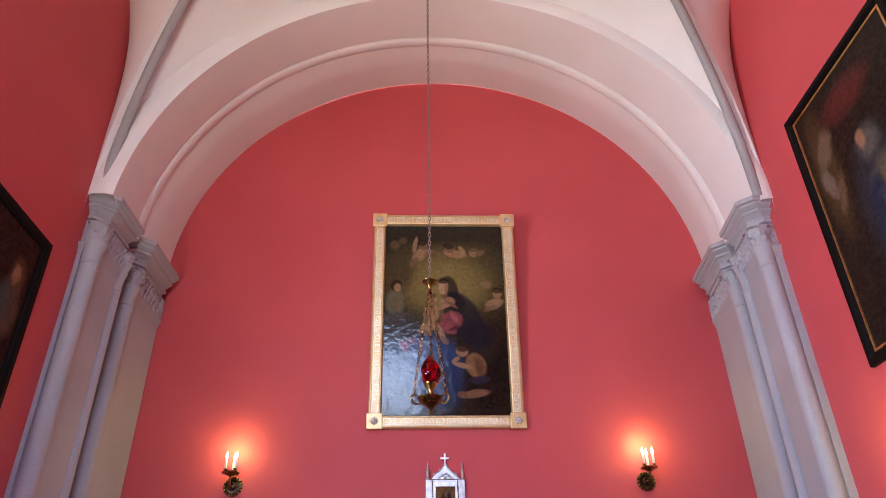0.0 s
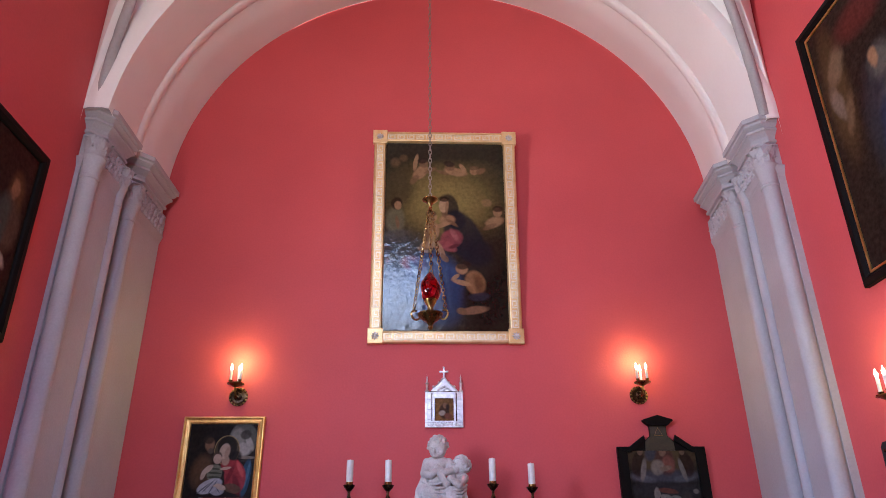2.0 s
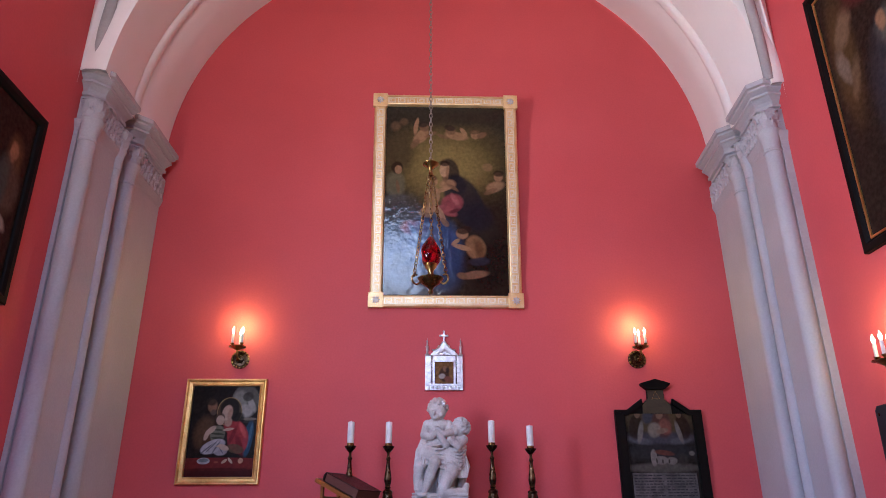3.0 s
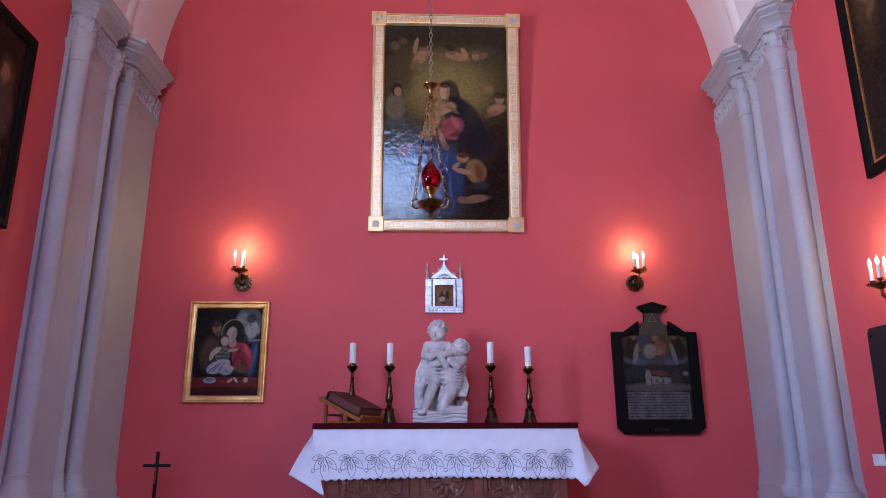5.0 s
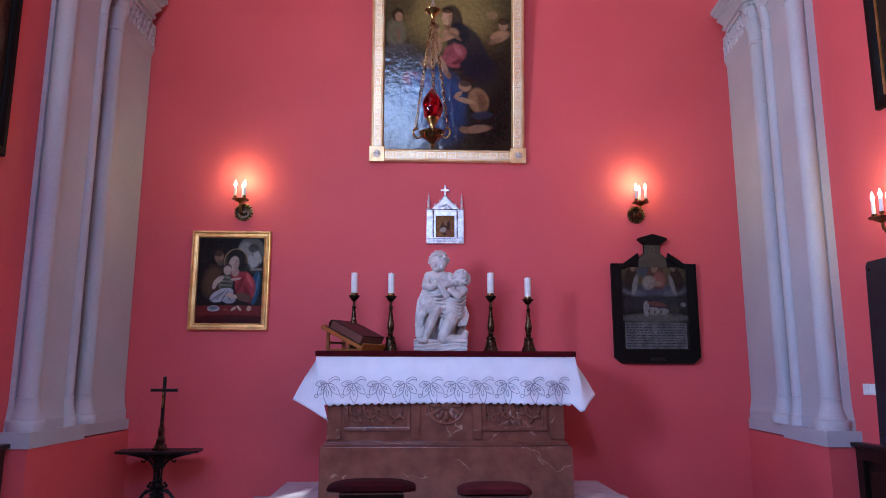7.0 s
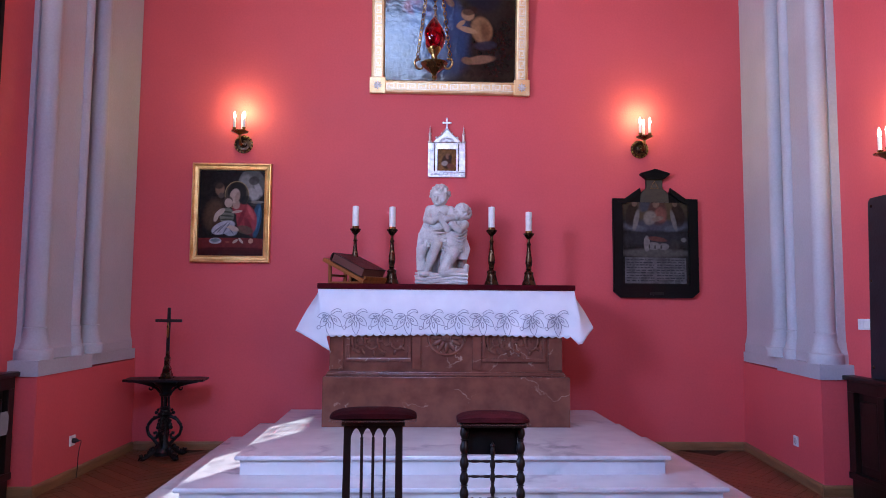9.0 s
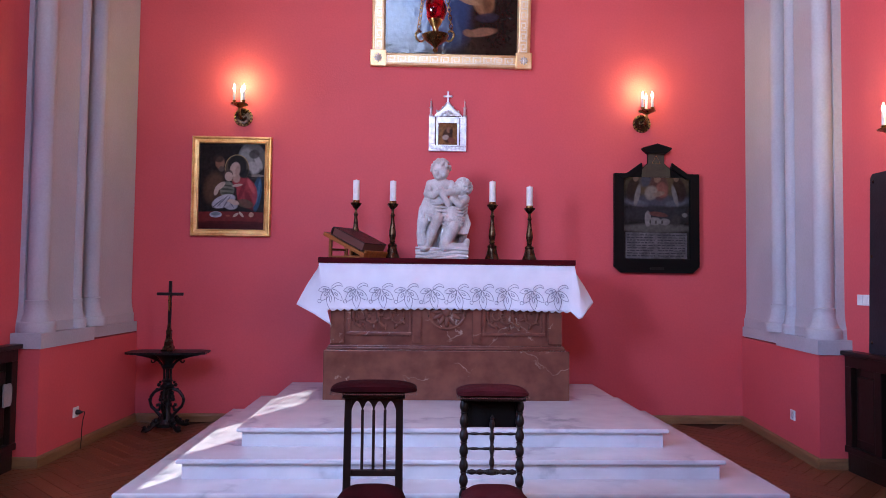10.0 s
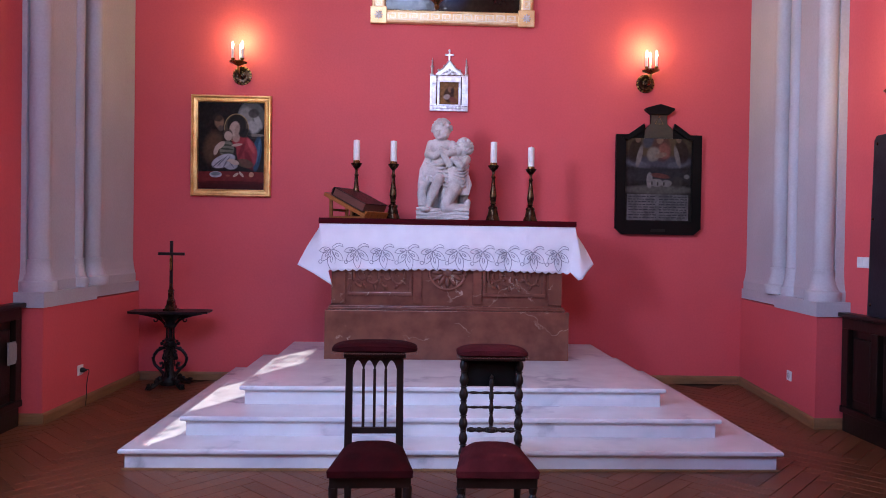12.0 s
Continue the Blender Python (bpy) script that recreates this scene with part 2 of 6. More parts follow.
def tube(bm, pts, r, seg=8, closed=False, taper=None):
    """A round bar along points; taper gives a radius factor for each."""
    pts = [Vector(p) for p in pts]
    n = len(pts)
    rings = []
    up = Vector((0, 0, 1))
    for i, p in enumerate(pts):
        a = pts[(i - 1) % n] if (i or closed) else p
        b = pts[(i + 1) % n] if (i < n - 1 or closed) else p
        d = (b - a).normalized()
        ref = up if abs(d.z) < 0.95 else Vector((0, 1, 0))
        u = d.cross(ref).normalized()
        w = u.cross(d)
        k = r * (taper[i] if taper else 1)
        rings.append([bm.verts.new(p + (u * math.cos(2 * math.pi * j / seg) + w * math.sin(2 * math.pi * j / seg)) * k) for j in range(seg)])
    for i in range(n if closed else n - 1):
        a, b = rings[i], rings[(i + 1) % n]
        for j in range(seg):
            k = (j + 1) % seg
            bm.faces.new((a[k], a[j], b[j], b[k]))
    if not closed:
        bm.faces.new(rings[0])
        bm.faces.new(rings[-1][::-1])
    return bm


def ball(bm, place, radii, turn=(0, 0, 0), u=16, v=10):
    m = pose(*place, *turn) @ Matrix.Diagonal((*radii, 1))
    rings = []
    for i in range(1, v):
        th = math.pi * i / v
        rings.append([bm.verts.new(m @ Vector((math.sin(th) * math.cos(2 * math.pi * k / u), math.sin(th) * math.sin(2 * math.pi * k / u), math.cos(th)))) for k in range(u)])
    top, low = bm.verts.new(m @ Vector((0, 0, 1))), bm.verts.new(m @ Vector((0, 0, -1)))
    for k in range(u):
        j = (k + 1) % u
        bm.faces.new((top, rings[0][k], rings[0][j]))
        bm.faces.new((low, rings[-1][j], rings[-1][k]))
        for a, b in zip(rings, rings[1:]):
            bm.faces.new((a[k], b[k], b[j], a[j]))
    return bm


def setting(name, bm, material, label, category, smooth=False):
    return tagged(obj(name, bm, material, smooth=smooth), label, category, kind="structure")

# ---- the shell of the chapel ----
WT = 0.2


def wall_with_openings(bm, axis, at, thick, a0, a1, z0, z1, openings):
    """A wall along 'x' or 'y' with rectangular openings cut through it: a grid of blocks."""
    us = sorted({a0, a1, *[o[0] for o in openings], *[o[1] for o in openings]})
    zs = sorted({z0, z1, *[o[2] for o in openings], *[o[3] for o in openings]})
    for ua, ub in zip(us, us[1:]):
        for za, zb in zip(zs, zs[1:]):
            mu, mz = (ua + ub) / 2, (za + zb) / 2
            if any(o[0] < mu < o[1] and o[2] < mz < o[3] for o in openings):
                continue
            if axis == "y":
                box(bm, at, at + thick, ua, ub, za, zb)
            else:
                box(bm, ua, ub, at, at + thick, za, zb)
    return bm


ZTOP = 9.6
setting("wall_left", wall_with_openings(bmesh.new(), "y", XL - WT, WT, YR, YF + 0.2, 0, ZTOP, LEFT_WINDOWS), RED_PAINT, "matt salmon-red painted side wall", "wall")
setting("wall_right", wall_with_openings(bmesh.new(), "y", XR, WT, YR, YF + 0.2, 0, ZTOP, RIGHT_WINDOWS), RED_PAINT, "matt salmon-red painted side wall", "wall")
setting("wall_rear", wall_with_openings(bmesh.new(), "x", YR - WT, WT, XL - WT, XR + WT, 0, ZTOP, REAR_WINDOWS), RED_PAINT, "plain red painted end wall", "wall")
setting("wall_altar", bx(-3.6, 4.1, YB, YB + WT, 0, ZTOP), RED_PAINT, "tall salmon-red painted wall behind the altar", "wall")
for name, x0, x1 in (("wall_niche_left", -3.6, XL - 0.02), ("wall_niche_right", XR + 0.02, 4.1)):
    setting(name, bx(x0, x1, YF + 0.2, YB, 0, ZTOP), RED_PAINT, "red painted masonry beside the altar niche", "wall")
setting("floor", bx(XL - WT, XR + WT, YR - WT, YB + WT, -0.2, -0.012), mat("dark_underfloor", (0.05, 0.02, 0.012), 0.6), "dark underfloor beneath the parquet", "floor")

# windows, out of the camera's sight, that let the daylight in


def window(name, x0, x1, y0, y1, z0, z1):
    w = new(name)
    w.matrix_world = pose((x0 + x1) / 2, (y0 + y1) / 2, z0)
    tagged(w, "tall clear-glazed window with a thin dark frame", "window", kind="structure")
    dx, dy, dz = (x1 - x0) / 2, (y1 - y0) / 2, z1 - z0
    t = 0.03
    along_y = dy > dx
    d = dy if along_y else dx
    bm = bmesh.new()
    for a, b, c, e in ((-d, -d + t, 0, dz), (d - t, d, 0, dz), (-d + t, d - t, 0, t), (-d + t, d - t, dz - t, dz)):
        box(bm, *((-0.02, 0.02, a, b) if along_y else (a, b, -0.02, 0.02)), c, e)
    part("window_frame", bm, BLACK_WOOD, w)
    pane = part("pane", bx(*((-0.003, 0.003, -d + t, d - t) if along_y else (-d + t, d - t, -0.003, 0.003)), t, dz - t), CLEAR_GLASS, w)
    pane.visible_shadow = False


for i, (y0, y1, z0, z1) in enumerate(LEFT_WINDOWS):
    window("window_%d" % (i + 1), XL - WT, XL - WT + 0.05, y0, y1, z0, z1)
for i, (x0, x1, z0, z1) in enumerate(REAR_WINDOWS):
    window("window_%d" % (i + 2), x0, x1, YR - WT, YR - WT + 0.05, z0, z1)
for i, (y0, y1, z0, z1) in enumerate(RIGHT_WINDOWS):
    window("window_%d" % (i + 3), XR + WT - 0.05, XR + WT, y0, y1, z0, z1)

# unseen overhang, added only to keep the sun off the rear window
setting("eaves", bx(-3.0, 1.7, YR - WT - 3.2, YR - WT - 0.002, 6.22, 6.40), OAK_TRIM, "unseen wooden slab added outside to block sun from the rear window", "eaves")

# ---- outside: lawn, and a leafy tree that dapples the sun ----
LAWN = mat("dry_lawn", (0.085, 0.100, 0.040), 0.9, colour2=(0.055, 0.060, 0.025), scale=1.5, fine=30, bump=0.3)
BARK = mat("grey_bark", (0.10, 0.075, 0.055), 0.9, scale=8, fine=40, stretch=(1, 1, 0.2), bump=0.4)
LEAF_GREEN = mat("leaf_green", (0.055, 0.095, 0.025), 0.6, scale=3, fine=60, bump=0.05)
setting("ground", bx(-400, 400, -400, 400, -0.6, -0.3), LAWN, "dry lawn around the chapel", "ground")


def window_tree():
    p = thing("tree", (-4.9, -0.75, -0.3), "leafy green tree close outside the side window", "tree")
    rnd = random.Random(11)
    part("trunk", tube(bmesh.new(), [(0, 0, 0), (0.03, 0.02, 1.2), (-0.02, 0.05, 2.4), (0.04, 0.05, 3.6), (0.02, 0.0, 5.2)], 0.13, 10, taper=[1.3, 1, 0.85, 0.6, 0.25]), BARK, p, smooth=True)
    tips = []
    for k in range(9):
        a, z = k * 2.4, 2.6 + 0.28 * k
        c, w = math.cos(a), math.sin(a)
        part("limb", tube(bmesh.new(), [(0, 0, z), (0.35 * c, 0.35 * w, z + 0.25), (0.9 * c, 0.9 * w, z + 0.45)], 0.035, 6, taper=[1, 0.7, 0.3]), BARK, p, smooth=True)
        tips.append((0.75 * c, 0.75 * w, z + 0.4))
    bm = bmesh.new()
    for i in range(900):
        x, y, z = tips[i % len(tips)]
        m = pose(x + rnd.gauss(0, 0.30), y + rnd.gauss(0, 0.30), z + rnd.gauss(0, 0.22), rnd.uniform(-60, 60), rnd.uniform(-60, 60), rnd.uniform(0, 360))
        ln, wd = rnd.uniform(0.07, 0.13), rnd.uniform(0.022, 0.036)
        vs = [bm.verts.new(m @ Vector(q)) for q in ((0, 0, 0), (wd, ln * 0.45, 0.008), (0, ln, 0), (-wd, ln * 0.45, 0.008))]
        bm.faces.new(vs)
    tagged(part("crown", bm, LEAF_GREEN, p, "loose green leaves"), kind="stuff")


window_tree()

RIB_PAINT = mat("grey_rib_paint", (0.40, 0.385, 0.385), 0.65, colour2=(0.34, 0.325, 0.325), scale=2, fine=60, wear=0.15)
# ---- vault ----


def arch_front(x):
    """Outer edge of the altar arch's face, where the vault meets it."""
    return 5.0 + math.sqrt(max(3.13 ** 2 - (x - XC) ** 2, 0.0))


def arch_wall(y):
    """Stilted curve by which the vault meets the side walls."""
    return 5.62 + 3.2 * math.sqrt(max(1 - ((y - YC) / 3.26) ** 2, 0.0))


HALF = 3.05


def rib_height(u):
    """Height of the diagonal ribs; u runs from 0 at the springing to 1 at the crown."""
    return ZCAP + 3.32 * math.sqrt(max(1 - (1 - u) ** 2, 0.0))


def vault(bm, yc, n=56):
    for sx in (-1, 1):
        edge_x = XL if sx < 0 else XR
        half_x = abs(edge_x - XC)
        for sy in (-1, 1):
            # web towards the arches across the room
            rows = []
            for i in range(n + 1):
                u = (i / n) ** 1.8
                x = XC + sx * half_x * (1 - u)
                ya, yr = yc + sy * (YF - YC), yc + sy * (YF - YC) * (1 - u)
                za = arch_front(XC + sx * min(3.13, half_x) * (1 - u))
                rows.append([bm.verts.new((x, ya + (yr - ya) * k / 12, za + (rib_height(u) - za) * (k / 12))) for k in range(13)])
            for a, b in zip(rows, rows[1:]):
                for k in range(12):
                    bm.faces.new((a[k], a[k + 1], b[k + 1], b[k]))
            # web towards the side wall
            rows = []
            for i in range(n + 1):
                u = (i / n) ** 1.8
                y = yc + sy * (YF - YC) * (1 - u)
                xr = XC + sx * half_x * (1 - u)
                zw = max(arch_wall(YC + (YF - YC) * (1 - u)), rib_height(u)) if u > 0 else ZCAP
                rows.append([bm.verts.new((edge_x + (xr - edge_x) * k / 12, y, zw + (rib_height(u) - zw) * (k / 12))) for k in range(13)])
            for a, b in zip(rows, rows[1:]):
                for k in range(12):
                    bm.faces.new((a[k], a[k + 1], b[k + 1], b[k]))
    bmesh.ops.remove_doubles(bm, verts=bm.verts[:], dist=0.0005)


bm = bmesh.new()
for yc in (YC,):
    vault(bm, yc)
setting("ceiling", bm, WHITE_PAINT, "white plastered cross vault", "ceiling", smooth=True)
for yc in (YC,):
    for sx in (-1, 1):
        half_x = abs((XL if sx < 0 else XR) - XC)
        for sy in (-1, 1):
            pts = []
            for i in range(41):
                u = (i / 40) ** 1.8
                pts.append((XC + sx * (half_x - 0.10 - 0.03 * u) * (1 - u), yc + sy * (YF - YC + 0.035 * (1 - u) ** 8 - 0.03 * u) * (1 - u), max(rib_height(u) - 0.045 - 0.06 * (1 - u) ** 3, ZCAP - 0.012 + 0.0005 * i)))
            bm = tube(bmesh.new(), pts, 0.047, 12)
            setting("vault_rib", bm, RIB_PAINT, "grey rounded diagonal rib of the vault", "vault rib", smooth=True)

# ---- the deep arch over the altar niche ----


def arc(cx, cz, r, z_from, n=72):
    a0 = math.asin((z_from - cz) / r)
    return [(cx + r * math.cos(math.pi - a0 - (math.pi - 2 * a0) * i / n), cz + r * math.sin(math.pi - a0 - (math.pi - 2 * a0) * i / n)) for i in range(n + 1)]


def loft(bm, stations, n=72):
    """A curved skin through arcs (y, centre x, centre z, radius)."""
    rows = [[bm.verts.new((x, y, z)) for x, z in arc(cx, cz, r, ZCAP - 0.06, n)] for y, cx, cz, r in stations]
    for a, b in zip(rows, rows[1:]):
        for i in range(n):
            bm.faces.new((a[i], b[i], b[i + 1], a[i + 1]))
    return bm


FACE = (YF, 0.248, 4.947, 2.987)
MID = (6.04, 0.205, 5.072, 2.993)
BACK = (YB, 0.285, 5.215, 3.068)


def station(y, d=0.0):
    """An arc of the soffit between its measured sections, moved out by d."""
    a, b = (FACE, MID) if y < MID[0] else (MID, BACK)
    t = (y - a[0]) / (b[0] - a[0])
    return (y, *[p + (q - p) * t for p, q in zip(a[1:3], b[1:3])], a[3] + (b[3] - a[3]) * t + d)


bm = loft(bmesh.new(), [(YF, 0.22, 5.0, 3.40), (YF, 0.22, 5.0, 3.16), (YF - 0.02, 0.22, 5.0, 3.13), (YF - 0.02, 0.245, 4.965, 3.04), station(YF), station(5.5), station(5.86), station(5.91, 0.002), station(5.925, 0.018)])
setting("arch_outer_order", bm, WHITE_PAINT, "white plastered outer order of the altar arch", "arch", smooth=True)
bm = loft(bmesh.new(), [station(5.925, 0.018), station(5.935, 0.004), station(5.955, -0.010), station(5.98, -0.018), station(6.01, -0.021), station(6.04, -0.018), station(6.065, -0.010), station(6.085, 0.004), station(6.092, 0.014)])
setting("arch_moulding", bm, WHITE_PAINT, "white roll moulding along the altar arch", "moulding", smooth=True)
bm = loft(bmesh.new(), [station(6.092, 0.014), station(6.11, 0.004), station(6.5, 0.004), station(YB - 0.004, 0.0)])
setting("arch_inner_order", bm, WHITE_PAINT, "white plastered inner order of the altar arch", "arch", smooth=True)

# ---- piers beside the niche ----


def reveal(side, y):
    """x of the pier's flat face that looks into the niche."""
    return -2.80 + (y - 5.3) * 0.034 if side < 0 else 3.145 + (y - 5.35) * 0.098


def plinth_x(side, y):
    return -2.745 + (y - 5.25) * 0.025 if side < 0 else 3.075 + (y - 5.25) * 0.118


def shaft_profile(r, z0, z1):
    """A slender round shaft with a moulded base and a flared bell under its capital."""
    return [(r * 1.74, z0), (r * 1.76, z0 + 0.02), (r * 1.76, z0 + 0.072), (r * 1.66, z0 + 0.082), (r * 1.52, z0 + 0.086), (r * 1.46, z0 + 0.10), (r * 1.27, z0 + 0.135), (r * 1.13, z0 + 0.19), (r * 1.10, z0 + 0.225), (r * 1.13, z0 + 0.23), (r * 1.13, z0 + 0.24), (r * 1.0, z0 + 0.244),
            (r, z1 - 0.70), (r * 1.10, z1 - 0.695), (r * 1.12, z1 - 0.68), (r * 1.02, z1 - 0.67), (r * 1.06, z1 - 0.60), (r * 1.22, z1 - 0.54), (r * 1.45, z1 - 0.50), (r * 1.5, z1 - 0.49), (r * 1.2, z1 - 0.485), (r * 1.1, z1 - 0.3)]


def abacus(bm, side, ya, yb, proj, z0, z1, y_chamfer):
    """A stepped, chamfered slab that crowns a pier's capital."""
    wall = XL - 0.01 if side < 0 else XR + 0.01
    s = -side
    steps = [(0.0, 0.0), (0.0, 0.035), (0.028, 0.042), (0.030, 0.066), (0.010, 0.074), (0.026, 0.105), (0.058, 0.138), (0.074, 0.146), (0.074, 0.168), (0.056, 0.176), (0.100, 0.205), (0.104, 0.222), (0.125, 0.228), (0.125, z1 - z0)]
    rings = []
    for d, h in steps:
        p = proj - 0.125 + d
        c = y_chamfer
        y0 = ya - d
        y1 = yb + d * 0.4
        xf, xb = reveal(side, ya) + s * p, reveal(side, yb) + s * p
        pts = [(wall, y0), (xf - s * c, y0), (xf, y0 + c), (xb, y1), (wall, y1)]
        rings.append([bm.verts.new((x, y, z0 + h)) for x, y in pts])
    for a, b in zip(rings, rings[1:]):
        for i in range(5):
            j = (i + 1) % 5
            bm.faces.new((a[i], a[j], b[j], b[i]))
    bm.faces.new(rings[0][::-1])
    bm.faces.new(rings[-1])
    bmesh.ops.recalc_face_normals(bm, faces=bm.faces[:])
    return bm


def leaf(bm, m, w, h, curl=0.05):
    """A curled carved leaf of a capital: a bowed blade whose tip rolls outwards."""
    rows = []
    for i in range(7):
        t = i / 6
        half = w * (0.42 + 0.58 * math.sin(math.pi * min(t * 0.85 + 0.1, 1))) * (1 - 0.35 * t) / 2
        out = 0.010 + curl * t ** 2.2
        zz = h * (t if t < 0.84 else 0.84 - (t - 0.84) * 0.5)
        rows.append([bm.verts.new(m @ Vector((half * k, -out - 0.02 * (1 - k * k) - 0.006 * math.sin(t * 9 + k * 4), zz))) for k in (-1, -0.5, 0, 0.5, 1)])
    for a, b in zip(rows, rows[1:]):
        for k in range(4):
            bm.faces.new((a[k], a[k + 1], b[k + 1], b[k]))
    return bm


def capital(side, ya, yb, corners):
    """Carved leaves round a core, between the bells and the abacus."""
    s = -side
    bm = bmesh.new()
    wall = XL - 0.01 if side < 0 else XR + 0.01
    z0, z1 = ZCAP - 0.50, ZCAP - 0.27
    prism(bm, [(wall, ya), (reveal(side, ya) - s * 0.05, ya), (reveal(side, ya) + s * 0.005, ya + 0.06), (reveal(side, yb) + s * 0.005, yb), (wall, yb)], "z", z0, z1 + 0.01)
    n = 8
    for row in range(2):
        for i in range(n - row):
            y = ya + 0.12 + (yb - ya - 0.18) * (i + 0.5 * row) / (n - 1)
            leaf(bm, Matrix.Translation((reveal(side, y) - s * 0.012, y, z0 + 0.10 * row)) @ pose(0, 0, 0, 0, 0, 90 * s + 12 * (-1) ** i), 0.080, 0.125, 0.014)
    for cx, cy, r in corners:
        for k in range(3):
            a = (45 if s > 0 else -45) + (k - 1) * 62
            leaf(bm, Matrix.Translation((cx, cy, z0)) @ pose(0, 0, 0, 0, 0, a) @ Matrix.Translation((0, -r * 0.75, 0)), 0.17, 0.235, 0.06)
            leaf(bm, Matrix.Translation((cx, cy, z0)) @ pose(0, 0, 0, 0, 0, a + 31) @ Matrix.Translation((0, -r * 0.7, 0)), 0.10, 0.13, 0.04)
    return bm


def pier_body(side, outline, z0, z1, n_front):
    """A pier's body, spreading in a moulded base and under its capital; the first n_front points face the nave."""
    s = -side
    wall = outline[0][0]
    bm = bmesh.new()
    rings = []
    for d, z in ((0.026, z0), (0.026, z0 + 0.075), (0.020, z0 + 0.088), (0.010, z0 + 0.13), (0.003, z0 + 0.19), (0.0, z0 + 0.235), (0.0, z1 - 0.10), (0.008, z1 - 0.07), (0.022, z1 - 0.035), (0.030, z1 - 0.01), (0.030, z1)):
        rings.append([bm.verts.new((x if x == wall else x + s * d, y - d if i < n_front else y, z)) for i, (x, y) in enumerate(outline)])
    n = len(outline)
    for a, b in zip(rings, rings[1:]):
        for i in range(n):
            bm.faces.new((a[i], a[(i + 1) % n], b[(i + 1) % n], b[i]))
    bm.faces.new(rings[0][::-1])
    bm.faces.new(rings[-1])
    bmesh.ops.recalc_face_normals(bm, faces=bm.faces[:])
    return bm


def pier(name, side):
    s = -side
    wall = XL - 0.01 if side < 0 else XR + 0.01
    p = new(name)
    p.matrix_world = pose(wall, YF, 0)
    tagged(p, "clustered grey-painted pier with slim shafts and leaf capitals", "pier", kind="structure")
    base = Matrix.Translation((-wall, -YF, 0))

    def add(nm, bm, material, label="", smooth=False):
        bmesh.ops.transform(bm, matrix=base, verts=bm.verts[:])
        return part(nm, bm, material, p, label, smooth)

    # plinth of red plaster and the stone slabs on it
    z_slab0, z_slab1 = 0.860, 0.973
    y_mid = 6.05
    out = [(wall, 5.25), (plinth_x(side, 5.25), 5.25), (plinth_x(side, YB), YB), (wall, YB)]
    add("plinth", prism(bmesh.new(), out, "z", 0.0, z_slab0), RED_PAINT, "red painted plinth")
    o = 0.012
    out = [(wall, 5.25 - o), (plinth_x(side, 5.25) + s * o, 5.25 - o), (plinth_x(side, y_mid) + s * o, y_mid), (wall, y_mid)]
    add("slab", prism(bmesh.new(), out, "z", z_slab0, z_slab1), GREY_PAINT)
    out = [(wall, y_mid + 0.002), (plinth_x(side, y_mid) - s * 0.035, y_mid + 0.002), (plinth_x(side, YB) - s * 0.005, YB), (wall, YB)]
    add("slab", prism(bmesh.new(), out, "z", z_slab0 + 0.01, z_slab1 - 0.008), GREY_PAINT)
    # front pier: body with its corner cut away for the shafts
    ya, yb = 5.33, 5.93
    out = [(wall, ya), (reveal(side, ya) - s * 0.12, ya), (reveal(side, ya) - s * 0.12, ya + 0.05), (reveal(side, ya) - s * 0.02, ya + 0.13), (reveal(side, yb) - s * 0.02, yb - 0.10), (reveal(side, yb) - s * 0.07, yb), (wall, yb)]
    add("body", pier_body(side, out, z_slab1, ZCAP - 0.50, 4), GREY_PAINT)
    c1 = (reveal(side, 5.40) - s * 0.055, 5.395)
    c2 = (reveal(side, 5.88) - s * 0.03, 5.885)
    c3 = (reveal(side, 6.2) - s * 0.055, 6.20)
    for (cx, cy), r in ((c1, 0.075), (c2, 0.052), (c3, 0.075)):
        add("shaft", lathe(bmesh.new(), shaft_profile(r, z_slab1 - 0.004, ZCAP), 28, Matrix.Translation((cx, cy, 0))), GREY_PAINT, smooth=True)
    # rear pier
    yc, yd = 6.14, YB - 0.003
    out = [(wall, yc), (reveal(side, yc) - s * 0.15, yc), (reveal(side, yc) - s * 0.13, yc + 0.06), (reveal(side, yc) - s * 0.02, yc + 0.14), (reveal(side, yd) - s * 0.02, yd), (wall, yd)]
    add("body", pier_body(side, out, z_slab1 - 0.008, ZCAP - 0.50, 4), GREY_PAINT)
    out = [(wall, yb - 0.01), (wall + s * 0.01, yb - 0.01), (wall + s * 0.01, yc + 0.01), (wall, yc + 0.01)]
    add("groove", prism(bmesh.new(), out, "z", z_slab1 - 0.008, ZCAP - 0.02), GREY_PAINT)
    add("capital", capital(side, ya, yb, [(*c1, 0.07), (*c2, 0.05)]), GREY_PAINT, "carved leaf capital")
    add("capital", capital(side, yc, yd, [(*c3, 0.07)]), GREY_PAINT, "carved leaf capital")
    add("abacus", abacus(bmesh.new(), side, 5.36, 5.86, 0.10, ZCAP - 0.275, ZCAP, 0.11), GREY_PAINT)
    add("abacus", abacus(bmesh.new(), side, 6.12, 6.78, 0.15, ZCAP - 0.285, ZCAP - 0.01, 0.11), GREY_PAINT)
    # oak skirting round the plinth
    for (xa, y0), (xb, y1) in (((wall, 5.25), (plinth_x(side, 5.25), 5.25)), ((plinth_x(side, 5.25), 5.25), (plinth_x(side, YB), YB))):
        d = Vector((xb - xa, y1 - y0, 0))
        nrm = Vector((0, -1, 0)) if abs(d.y) < 0.01 else Vector((s, -s * d.x / d.y, 0)).normalized()
        bm = bmesh.new()
        q = [Vector((xa, y0, 0)) - d.normalized() * 0.0, Vector((xb, y1, 0)) + (d.normalized() * 0.018 if abs(d.y) < 0.01 else Vector((0, 0, 0)))]
